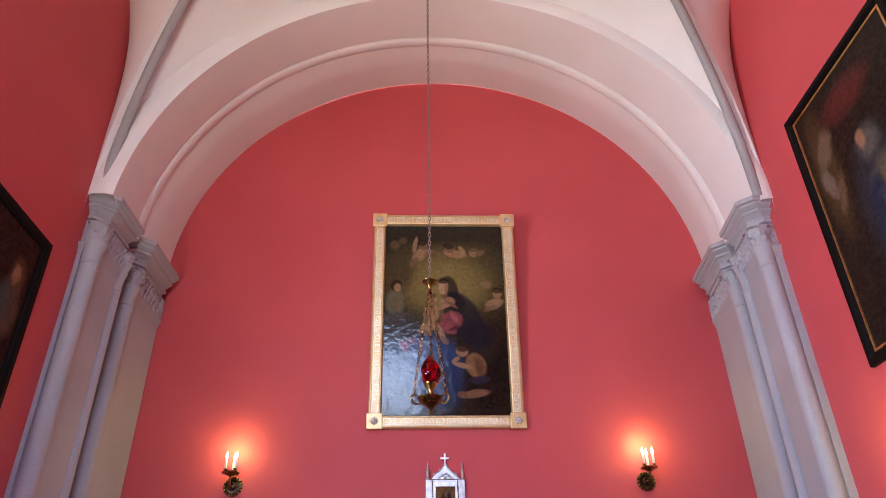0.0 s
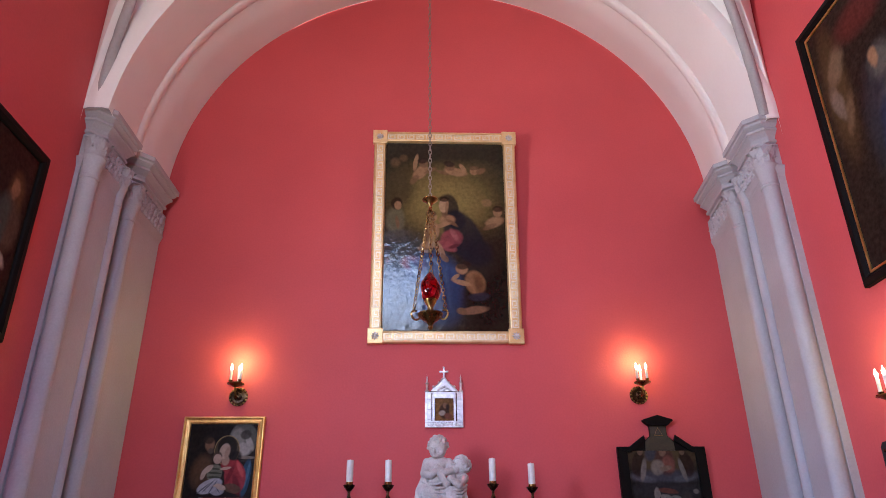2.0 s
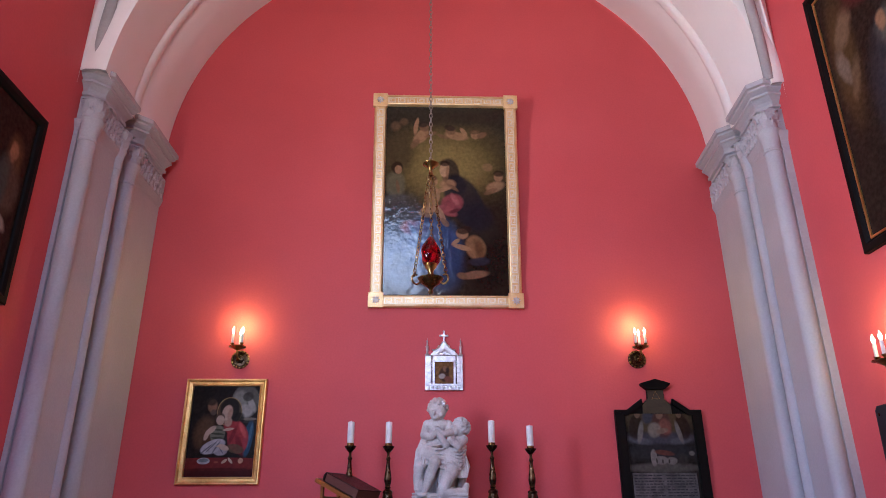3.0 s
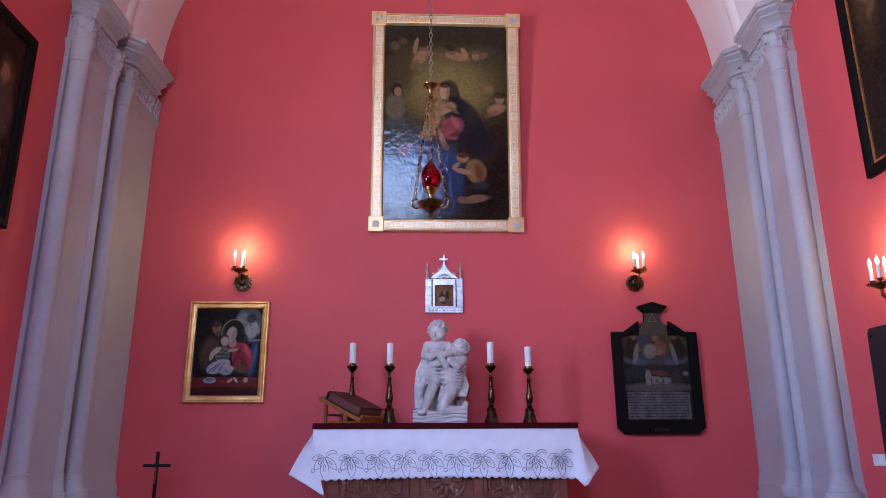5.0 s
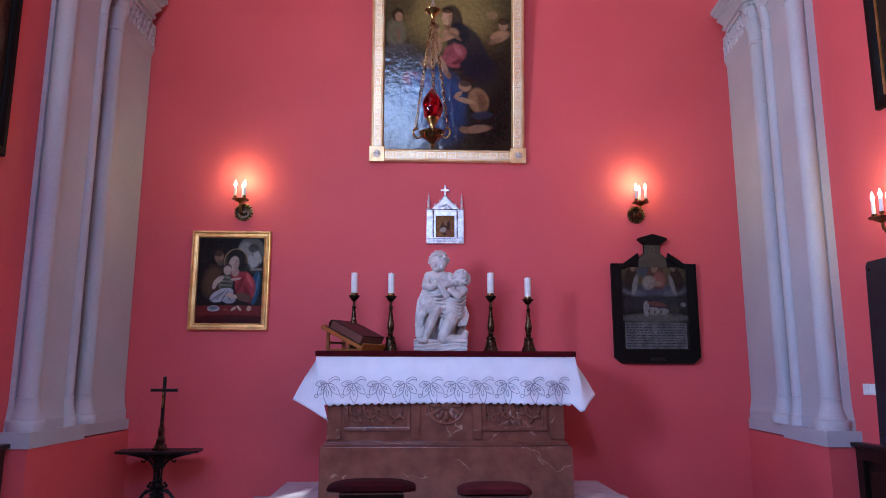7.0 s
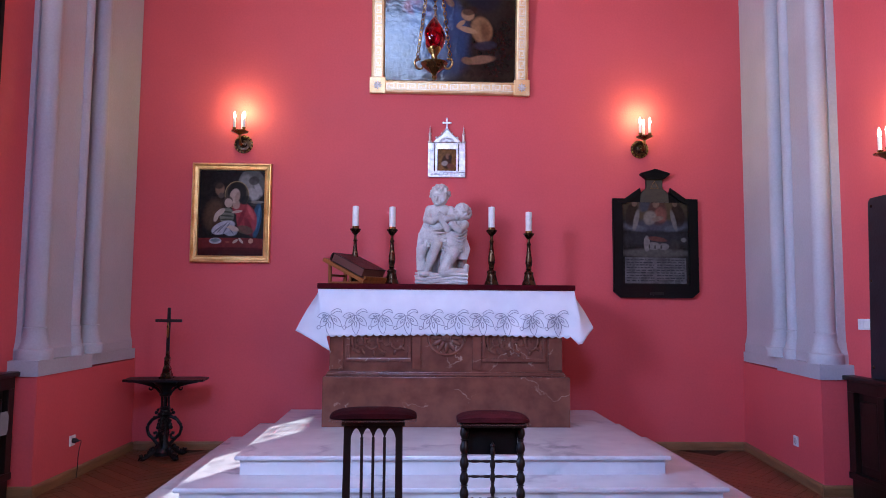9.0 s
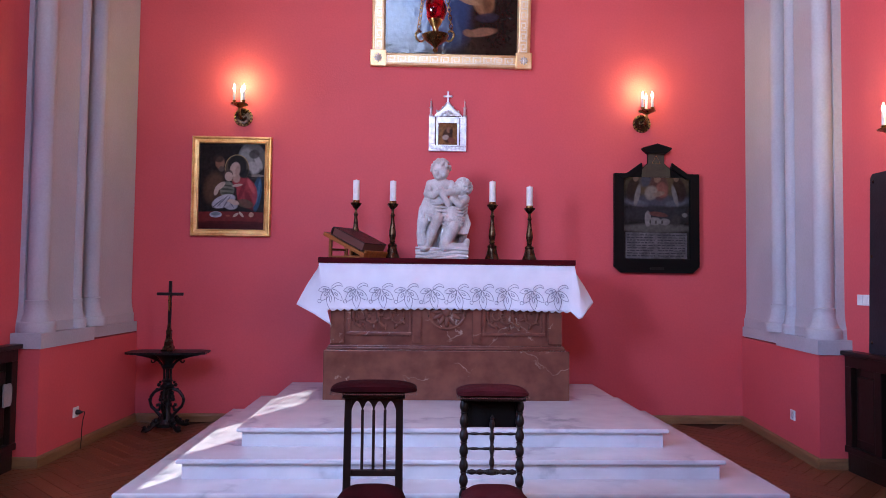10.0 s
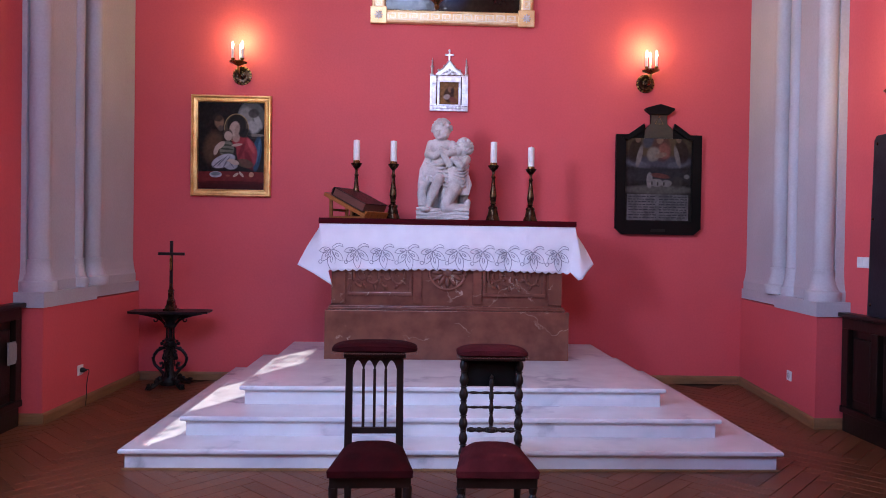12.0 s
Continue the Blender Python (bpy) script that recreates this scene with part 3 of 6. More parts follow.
        vs = []
        for a in q:
            for off, z in ((0.0, 0.0), (0.02, 0.0), (0.02, 0.06), (0.014, 0.074), (0.0, 0.08)):
                vs.append(bm.verts.new(a + nrm * off + Vector((0, 0, z))))
        for i in range(5):
            j = (i + 1) % 5
            bm.faces.new((vs[i], vs[j], vs[5 + j], vs[5 + i]))
        bm.faces.new(vs[:5][::-1])
        bm.faces.new(vs[5:])
        bmesh.ops.recalc_face_normals(bm, faces=bm.faces[:])
        add("skirting", bm, OAK_TRIM, "oak skirting board")


pier("pier_left", -1)
pier("pier_right", 1)
bm = bmesh.new()
prism(bm, [(YB - 0.02, 0), (YB - 0.001, 0), (YB - 0.001, 0.08), (YB - 0.014, 0.074), (YB - 0.02, 0.06)], "x", plinth_x(-1, YB) + 0.021, -1.79)
prism(bm, [(YB - 0.02, 0), (YB - 0.001, 0), (YB - 0.001, 0.08), (YB - 0.014, 0.074), (YB - 0.02, 0.06)], "x", 2.31, plinth_x(1, YB) - 0.021)
setting("baseboard", bm, OAK_TRIM, "oak skirting board along the altar wall", "skirting")

# ---- marble steps ----
STEPS = [  # left, right, front of the slab, top
    (-1.759, 2.275, 4.212, 0.130), (-1.488, 2.008, 4.490, 0.258), (-1.195, 1.750, 4.810, 0.388)]
z_below = 0.0
steps = thing("altar_steps", (0.27, 4.23, 0), "three white veined marble steps with rounded nosings", "steps")
steps["kind"] = "structure"
BS = Matrix.Translation((-0.27, -4.23, 0))
for i, (xa, xb, yf, zt) in enumerate(STEPS):
    o = 0.028
    y_end = YB - 0.03
    bm = bx(xa + o, xb - o, yf + o, y_end, z_below, zt - 0.03, m=BS)
    part("riser", bm, MARBLE, steps)
    bm = bmesh.new()
    rings = []
    for d, z in ((0.004, 0.0), (0.0, 0.004), (-0.003, 0.015), (0.0, 0.026), (0.005, 0.03)):
        rings.append([bm.verts.new(BS @ Vector(q)) for q in ((xa + d, yf + d, zt - 0.03 + z), (xb - d, yf + d, zt - 0.03 + z), (xb - d, y_end, zt - 0.03 + z), (xa + d, y_end, zt - 0.03 + z))])
    for a, b in zip(rings, rings[1:]):
        for k in range(4):
            bm.faces.new((a[k], a[(k + 1) % 4], b[(k + 1) % 4], b[k]))
    bm.faces.new(rings[0][::-1])
    bm.faces.new(rings[-1])
    part("tread", bm, MARBLE, steps, smooth=True)
    z_below = zt
part("edge_strip", bx(STEPS[0][0] + 0.015, STEPS[0][1] - 0.015, 4.226, 4.2395, 0, 0.012, m=BS), OAK_TRIM, steps, "thin oak strip at the floor")

# ---- pictures and other things on the altar wall ----
SKIN, PALE = (0.27, 0.145, 0.075), (0.42, 0.37, 0.30)


def paint_mat(name, ground, strokes, rough=0.25, blur=0.045, gloss=0.16, relief_depth=0.0012):
    """Old varnished oil paint: soft plain patches of colour over a ground; strokes of (x, z, half width, half height, tilt, softness, colour)."""
    m = bpy.data.materials.new(name)
    m.use_nodes = True
    nt = m.node_tree
    n, l = nt.nodes, nt.links
    b = n["Principled BSDF"]
    co = n.new("ShaderNodeTexCoord")
    nz = n.new("ShaderNodeTexNoise")
    nz.inputs["Scale"].default_value, nz.inputs["Detail"].default_value = 7, 7
    l.new(co.outputs["Object"], nz.inputs["Vector"])
    warp = n.new("ShaderNodeVectorMath")
    warp.operation = "MULTIPLY_ADD"
    l.new(nz.outputs["Color"], warp.inputs[0])
    warp.inputs[1].default_value = (blur * 2, 0, blur * 2)
    off = n.new("ShaderNodeVectorMath")
    off.operation = "SUBTRACT"
    l.new(co.outputs["Object"], off.inputs[0])
    off.inputs[1].default_value = (blur, 0, blur)
    l.new(off.outputs["Vector"], warp.inputs[2])
    fine = n.new("ShaderNodeTexNoise")
    fine.inputs["Scale"].default_value, fine.inputs["Detail"].default_value = 30, 7
    l.new(co.outputs["Object"], fine.inputs["Vector"])
    first = n.new("ShaderNodeMix")
    first.data_type = "RGBA"
    l.new(fine.outputs["Fac"], first.inputs[0])
    first.inputs[6].default_value = (*[c * 0.55 for c in ground], 1)
    first.inputs[7].default_value = (*[c * 1.5 for c in ground], 1)
    colour = first.outputs[2]
    for x, z, rx, rz, tilt, soft, c in strokes:
        mp = n.new("ShaderNodeMapping")
        mp.vector_type = "TEXTURE"
        mp.inputs["Location"].default_value = (x, 0, z)
        mp.inputs["Rotation"].default_value = (0, radians(tilt), 0)
        mp.inputs["Scale"].default_value = (rx, 5, rz)
        l.new(warp.outputs["Vector"], mp.inputs["Vector"])
        ln = n.new("ShaderNodeVectorMath")
        ln.operation = "LENGTH"
        l.new(mp.outputs["Vector"], ln.inputs[0])
        mr = n.new("ShaderNodeMapRange")
        mr.interpolation_type = "SMOOTHSTEP"
        mr.inputs["From Min"].default_value, mr.inputs["From Max"].default_value = 1 - soft * 1.15, 1 + soft
        mr.inputs["To Min"].default_value, mr.inputs["To Max"].default_value = 0.85, 0.0
        l.new(ln.outputs["Value"], mr.inputs["Value"])
        mx = n.new("ShaderNodeMix")
        mx.data_type = "RGBA"
        l.new(mr.outputs["Result"], mx.inputs[0])
        l.new(colour, mx.inputs[6])
        mx.inputs[7].default_value = (*c, 1)
        colour = mx.outputs[2]
    tone = n.new("ShaderNodeMix")
    tone.data_type, tone.blend_type = "RGBA", "OVERLAY"
    tone.inputs[0].default_value = 0.45
    l.new(colour, tone.inputs[6])
    l.new(fine.outputs["Fac"], tone.inputs[7])
    l.new(tone.outputs[2], b.inputs["Base Color"])
    b.inputs["Roughness"].default_value = rough
    b.inputs["Specular IOR Level"].default_value = gloss
    relief = n.new("ShaderNodeTexNoise")
    relief.inputs["Scale"].default_value, relief.inputs["Detail"].default_value = 13, 6
    l.new(co.outputs["Object"], relief.inputs["Vector"])
    bp = n.new("ShaderNodeBump")
    bp.inputs["Strength"].default_value, bp.inputs["Distance"].default_value = 0.5, relief_depth
    l.new(relief.outputs["Fac"], bp.inputs["Height"])
    l.new(bp.outputs["Normal"], b.inputs["Normal"])
    return m


def rails(parent, w, h, fw, d, material, steps, mitre=True, name="rail"):
    """Four mitred rails round an opening, with a moulded profile of (inset, depth), as parts."""
    hw = w / 2
    corners = [(-hw, 0), (hw, 0), (hw, h), (-hw, h)]
    inner = [(1, 1), (-1, 1), (-1, -1), (1, -1)]
    for i in range(4):
        j = (i + 1) % 4
        bm = bmesh.new()
        rows = []
        for inset, dep in [(0, 0)] + steps + [(fw, 0)]:
            a = (corners[i][0] + inner[i][0] * inset, -dep, corners[i][1] + inner[i][1] * inset)
            b = (corners[j][0] + inner[j][0] * inset, -dep, corners[j][1] + inner[j][1] * inset)
            rows.append((bm.verts.new(a), bm.verts.new(b)))
        for (a, b), (c, e) in zip(rows, rows[1:]):
            bm.faces.new((a, b, e, c))
        bm.faces.new([r[0] for r in rows])
        bm.faces.new([r[1] for r in rows][::-1])
        bm.faces.new((rows[0][0], rows[-1][0], rows[-1][1], rows[0][1]))
        bmesh.ops.recalc_face_normals(bm, faces=bm.faces[:])
        part(name, bm, material, parent)


def canvas(parent, w, h, z0, material, y=-0.012, name="canvas"):
    return part(name, bx(-w / 2, w / 2, y, -0.002, z0, z0 + h), material, parent, "dark varnished painted surface")


def key_strip(bm, length, size, place):
    """A raised Greek key band along x from 0 to length; place maps (u, v) to a point."""
    n = max(1, round(length / size))
    u = length / n
    t = size * 0.13
    for i in range(n):
        o = i * u
        for a, b, c, d in ((0, u * 0.80, 0.84, 1.0), (u * 0.66, u * 0.80, 0.22, 0.84), (u * 0.22, u * 0.66, 0.22, 0.38), (u * 0.22, u * 0.36, 0.38, 0.64), (0, u * 0.13, 0.0, 0.84), (u * 0.13, u, 0.0, 0.13)):
            vs = []
            for dep in (0.0, 0.006):
                for (p, q) in ((a, c), (b, c), (b, d), (a, d)):
                    vs.append(bm.verts.new(place(o + p, q * size * 0.62, dep)))
            for f in ((4, 5, 6, 7), (0, 1, 5, 4), (1, 2, 6, 5), (2, 3, 7, 6), (3, 0, 4, 7)):
                bm.faces.new([vs[k] for k in f])
    bmesh.ops.recalc_face_normals(bm, faces=bm.faces[:])
    return bm


def large_painting():
    w, h, fw = 1.60, 2.44, 0.135
    p = thing("painting", (0.318, YB - 0.006, 3.525), "large dark oil painting leaning forward in a pale gilt Greek-key frame", "painting")
    p.matrix_world = pose(0.318, YB - 0.006, 3.525, 5.8, 0, 0)
    rails(p, w - 0.02, h - 0.02, fw, 0.05, PALE_GOLD, [(0, 0.035), (0.012, 0.05), (0.024, 0.052), (0.028, 0.044), (0.104, 0.044), (0.108, 0.052), (0.120, 0.05), (0.132, 0.022)])
    # Greek key on each rail
    hw = w / 2 - 0.01
    bm = key_strip(bmesh.new(), w - 0.32, 0.105, lambda u, v, d: Vector((-w / 2 + 0.16 + u, -0.044 - d, 0.034 + v)))
    part("meander", bm, KEY_GILT, p, "pale raised key pattern")
    bm = key_strip(bmesh.new(), w - 0.32, 0.105, lambda u, v, d: Vector((-w / 2 + 0.16 + u, -0.044 - d, h - 0.02 - 0.034 - v)))
    part("meander", bm, KEY_GILT, p, "pale raised key pattern")
    for s in (-1, 1):
        bm = key_strip(bmesh.new(), h - 0.34, 0.105, lambda u, v, d: Vector((s * (hw - 0.034 - v), -0.044 - d, 0.16 + u)))
        part("meander", bm, KEY_GILT, p, "pale raised key pattern")
    for sx in (-1, 1):
        for z in (0.0, h - 0.165):
            x0 = sx * (w / 2 - 0.075) - 0.08
            block = part("corner_block", bx(x0, x0 + 0.16, -0.058, -0.001, z - 0.006, z + 0.154, bevel=0.006), PALE_GOLD, p)
            bm = bmesh.new()
            for k in range(8):
                a = k * math.pi / 4
                ball(bm, (x0 + 0.08 + 0.022 * math.cos(a), -0.060, z + 0.074 + 0.022 * math.sin(a)), (0.022, 0.010, 0.009), (0, -math.degrees(a), 0), 8, 6)
            ball(bm, (x0 + 0.08, -0.064, z + 0.074), (0.012, 0.012, 0.012), u=8, v=6)
            part("rosette", bm, SILVER_LEAF, block, "silvered rosette", smooth=True)
    WARM, SHADE, HAIR = (0.27, 0.155, 0.082), (0.14, 0.078, 0.040), (0.022, 0.013, 0.009)
    # golden light above, cloud and blue cloth below, darkness at one side
    strokes = [
        (0.0, 1.62, 0.60, 0.46, 0, 0.5, (0.105, 0.080, 0.026)), (0.0, 1.56, 0.40, 0.30, 0, 0.6, (0.21, 0.160, 0.055)), (-0.50, 1.02, 0.24, 0.22, 15, 0.45, (0.050, 0.050, 0.046)), (-0.50, 1.72, 0.16, 0.22, 0, 0.5, (0.055, 0.042, 0.020)), (0.0, 2.16, 0.70, 0.10, 0, 0.5, (0.022, 0.016, 0.010)),
        # first patch: cloud, its blue-grey also carrying the window's reflection as paint
        (-0.42, 0.50, 0.34, 0.36, 0, 0.45, (0.040, 0.062, 0.105)), (0.45, 0.55, 0.28, 0.50, 0, 0.5, (0.008, 0.007, 0.006)), (0.33, 0.90, 0.20, 0.22, -30, 0.4, (0.020, 0.018, 0.014))]
    # two flying forms and heads along the top
    strokes += [
        (-0.27, 1.93, 0.105, 0.062, -48, 0.22, WARM), (-0.34, 1.84, 0.070, 0.035, -55, 0.3, SHADE), (-0.325, 2.05, 0.026, 0.105, 10, 0.2, WARM), (-0.235, 2.04, 0.050, 0.055, 0, 0.2, SHADE), (-0.245, 2.075, 0.058, 0.036, -10, 0.25, HAIR), (-0.16, 1.955, 0.070, 0.022, -25, 0.3, SHADE),
        (0.12, 1.94, 0.130, 0.050, 10, 0.22, WARM), (0.055, 2.00, 0.055, 0.050, 0, 0.2, SHADE), (0.045, 2.035, 0.062, 0.036, 10, 0.25, HAIR), (0.20, 1.99, 0.026, 0.060, -35, 0.25, WARM), (-0.03, 1.93, 0.075, 0.020, 20, 0.3, SHADE), (0.325, 1.955, 0.048, 0.052, 0, 0.2, WARM), (0.325, 1.99, 0.055, 0.028, 0, 0.3, (0.10, 0.06, 0.03)), (0.40, 1.95, 0.060, 0.035, -25, 0.3, SHADE), (-0.55, 2.05, 0.055, 0.055, 0, 0.35, (0.10, 0.062, 0.032)), (-0.46, 2.10, 0.045, 0.045, 0, 0.35, (0.085, 0.052, 0.026))]
    # kneeling form at one side, small heads at the other
    strokes += [
        (-0.545, 1.36, 0.105, 0.150, 0, 0.25, (0.115, 0.105, 0.060)), (-0.52, 1.335, 0.020, 0.075, -8, 0.25, SHADE), (-0.53, 1.555, 0.062, 0.070, 0, 0.2, HAIR), (-0.515, 1.53, 0.038, 0.052, -8, 0.2, WARM), (-0.545, 1.20, 0.12, 0.045, -8, 0.35, (0.065, 0.062, 0.052)),
        (0.46, 1.57, 0.055, 0.048, 0, 0.3, (0.20, 0.125, 0.060)), (0.575, 1.46, 0.050, 0.055, 10, 0.2, WARM), (0.58, 1.50, 0.060, 0.036, 0, 0.25, HAIR), (0.54, 1.345, 0.105, 0.060, -20, 0.22, WARM), (0.49, 1.29, 0.080, 0.028, -25, 0.3, SHADE)]
    # seated form: dark mantle, red sleeve, blue skirt
    strokes += [
        (-0.33, 0.86, 0.15, 0.085, 10, 0.25, (0.20, 0.055, 0.065)), (-0.13, 0.66, 0.30, 0.34, -18, 0.22, (0.020, 0.045, 0.120)), (-0.02, 0.46, 0.20, 0.28, -5, 0.35, (0.012, 0.026, 0.075)), (-0.28, 0.72, 0.035, 0.22, -30, 0.4, (0.050, 0.085, 0.17)), (-0.13, 0.60, 0.028, 0.24, -12, 0.4, (0.045, 0.075, 0.155)), (-0.36, 0.60, 0.09, 0.05, 30, 0.4, (0.10, 0.13, 0.19)),
        (0.20, 1.18, 0.185, 0.330, -28, 0.12, (0.009, 0.013, 0.020)), (0.36, 0.98, 0.15, 0.15, -40, 0.25, (0.009, 0.012, 0.018)), (0.045, 1.52, 0.100, 0.155, -14, 0.14, (0.013, 0.013, 0.014)), (0.12, 1.36, 0.10, 0.12, -30, 0.2, (0.011, 0.014, 0.019)),
        (0.07, 1.15, 0.120, 0.105, -20, 0.15, (0.21, 0.050, 0.055)), (0.02, 1.06, 0.110, 0.050, 25, 0.2, (0.23, 0.060, 0.062)), (0.10, 1.19, 0.030, 0.075, -30, 0.4, (0.29, 0.10, 0.095)), (0.09, 1.06, 0.06, 0.022, -20, 0.4, (0.07, 0.014, 0.018)),
        (0.02, 1.365, 0.090, 0.060, 0, 0.22, WARM), (0.075, 1.33, 0.075, 0.020, 35, 0.3, SHADE), (-0.005, 1.445, 0.034, 0.050, 0, 0.25, SHADE), (-0.015, 1.535, 0.052, 0.084, 6, 0.12, (0.38, 0.235, 0.135)), (0.020, 1.52, 0.020, 0.070, 6, 0.4, (0.20, 0.115, 0.060)), (-0.012, 1.61, 0.060, 0.034, 5, 0.25, HAIR)]
    # small bare form in the lap
    strokes += [
        (-0.14, 1.395, 0.054, 0.058, -10, 0.15, WARM), (-0.155, 1.435, 0.060, 0.036, 0, 0.2, (0.085, 0.045, 0.022)), (-0.145, 1.225, 0.082, 0.115, 12, 0.14, WARM), (-0.045, 1.300, 0.115, 0.024, -16, 0.18, WARM), (-0.17, 1.08, 0.100, 0.048, -12, 0.18, WARM), (-0.065, 1.03, 0.040, 0.115, -28, 0.16, WARM), (-0.01, 0.93, 0.030, 0.060, -40, 0.2, SHADE), (-0.20, 1.17, 0.030, 0.080, 10, 0.4, SHADE), (-0.23, 1.02, 0.075, 0.030, 20, 0.25, SHADE)]
    # bending bare form at the foot
    strokes += [
        (0.315, 0.655, 0.105, 0.135, -18, 0.15, (0.21, 0.112, 0.052)), (0.355, 0.64, 0.050, 0.11, -15, 0.5, (0.09, 0.042, 0.019)), (0.175, 0.805, 0.066, 0.058, 10, 0.18, WARM), (0.195, 0.845, 0.078, 0.045, -12, 0.2, HAIR), (0.17, 0.655, 0.105, 0.028, 14, 0.2, WARM), (0.105, 0.715, 0.055, 0.022, -35, 0.25, WARM), (0.35, 0.50, 0.11, 0.045, -5, 0.25, (0.020, 0.022, 0.035)), (0.30, 0.355, 0.150, 0.042, -8, 0.22, (0.19, 0.100, 0.058)), (0.17, 0.345, 0.055, 0.035, 10, 0.25, SHADE)]
    canvas(p, w - 2 * fw, h - 2 * fw - 0.01, fw, paint_mat("oil_paint_large", (0.022, 0.018, 0.011), strokes, 0.07, 0.010, 0.32, 0.007))


def gilt_picture():
    w, h, fw = 0.775, 0.985, 0.072
    p = thing("painting", (-1.826, YB - 0.004, 1.800), "dark oil painting in a plain worn gilt frame", "painting")
    rails(p, w, h, fw, 0.04, GOLD, [(0, 0.03), (0.008, 0.042), (0.018, 0.042), (0.030, 0.030), (0.052, 0.026), (0.058, 0.032), (0.066, 0.030), (0.070, 0.016)])
    GREY_WHITE, DEEP, COLD_SKIN = (0.30, 0.29, 0.26), (0.008, 0.006, 0.005), (0.40, 0.30, 0.23)
    # background: a grey opening with cloud and tree, a ledge, a brown form behind
    strokes = [
        (0.19, 0.77, 0.135, 0.165, 0, 0.06, (0.10, 0.10, 0.085)), (0.14, 0.78, 0.070, 0.100, 0, 0.25, (0.20, 0.195, 0.17)), (0.20, 0.68, 0.070, 0.060, 20, 0.2, GREY_WHITE), (0.255, 0.74, 0.030, 0.080, -25, 0.25, GREY_WHITE),
        (0.215, 0.815, 0.052, 0.045, -15, 0.2, (0.035, 0.032, 0.026)), (0.24, 0.602, 0.085, 0.014, 0, 0.15, (0.17, 0.145, 0.11)), (0.25, 0.575, 0.080, 0.012, 0, 0.2, (0.03, 0.025, 0.02)),
        (-0.17, 0.48, 0.095, 0.15, 12, 0.35, (0.085, 0.045, 0.022)), (-0.13, 0.40, 0.05, 0.10, 20, 0.35, (0.05, 0.025, 0.013)), (-0.118, 0.725, 0.046, 0.062, -8, 0.2, (0.19, 0.105, 0.060)), (-0.135, 0.765, 0.052, 0.035, 10, 0.25, (0.025, 0.016, 0.011)), (-0.102, 0.665, 0.030, 0.028, 0, 0.3, (0.075, 0.055, 0.040))]
    # a tall hooded form in red and blue with a thin gilt ring behind it
    strokes += [
        (0.248, 0.42, 0.045, 0.170, 6, 0.12, (0.022, 0.060, 0.105)), (0.262, 0.45, 0.014, 0.12, 8, 0.3, (0.055, 0.12, 0.18)), (0.05, 0.672, 0.120, 0.138, 0, 0.03, (0.26, 0.19, 0.08)), (0.05, 0.670, 0.113, 0.130, 0, 0.04, (0.030, 0.022, 0.016)),
        (0.050, 0.695, 0.092, 0.108, 0, 0.10, DEEP), (0.135, 0.60, 0.058, 0.070, 25, 0.2, DEEP), (0.15, 0.43, 0.098, 0.150, -12, 0.08, (0.27, 0.028, 0.034)), (0.09, 0.52, 0.085, 0.060, 25, 0.15, (0.24, 0.026, 0.030)), (0.17, 0.36, 0.030, 0.10, -20, 0.35, (0.11, 0.010, 0.014)), (0.10, 0.45, 0.020, 0.10, 20, 0.35, (0.13, 0.012, 0.016)), (0.19, 0.50, 0.022, 0.08, -25, 0.35, (0.40, 0.07, 0.07)),
        (0.045, 0.575, 0.036, 0.045, 0, 0.2, (0.30, 0.21, 0.155)), (0.028, 0.660, 0.048, 0.074, 12, 0.12, COLD_SKIN), (0.055, 0.645, 0.022, 0.060, 12, 0.4, (0.24, 0.165, 0.12))]
    # a small pale form wrapped in striped and white cloth
    strokes += [
        (-0.035, 0.612, 0.046, 0.048, 0, 0.15, (0.045, 0.030, 0.020)), (-0.030, 0.590, 0.040, 0.046, -10, 0.12, COLD_SKIN), (-0.042, 0.46, 0.070, 0.082, 8, 0.10, (0.13, 0.135, 0.095)), (-0.045, 0.500, 0.062, 0.009, 6, 0.15, (0.03, 0.035, 0.022)), (-0.043, 0.462, 0.066, 0.009, 4, 0.15, (0.03, 0.035, 0.022)), (-0.041, 0.424, 0.066, 0.009, 2, 0.15, (0.03, 0.035, 0.022)),
        (-0.110, 0.495, 0.060, 0.026, -40, 0.15, COLD_SKIN), (-0.145, 0.45, 0.022, 0.050, 20, 0.2, COLD_SKIN), (0.055, 0.505, 0.050, 0.014, -10, 0.2, COLD_SKIN), (-0.075, 0.345, 0.120, 0.060, -22, 0.08, (0.34, 0.34, 0.36)), (-0.01, 0.315, 0.075, 0.050, 12, 0.12, (0.27, 0.27, 0.29)),
        (-0.13, 0.325, 0.070, 0.007, -40, 0.2, (0.09, 0.09, 0.11)), (-0.085, 0.345, 0.080, 0.007, -48, 0.2, (0.10, 0.10, 0.12)), (-0.045, 0.335, 0.070, 0.007, -60, 0.2, (0.10, 0.10, 0.12)), (0.0, 0.320, 0.050, 0.006, 55, 0.2, (0.09, 0.09, 0.11)),
        (0.135, 0.325, 0.080, 0.042, 12, 0.12, (0.075, 0.050, 0.028)), (0.025, 0.338, 0.056, 0.026, 22, 0.14, COLD_SKIN), (-0.015, 0.352, 0.030, 0.010, -15, 0.2, COLD_SKIN)]
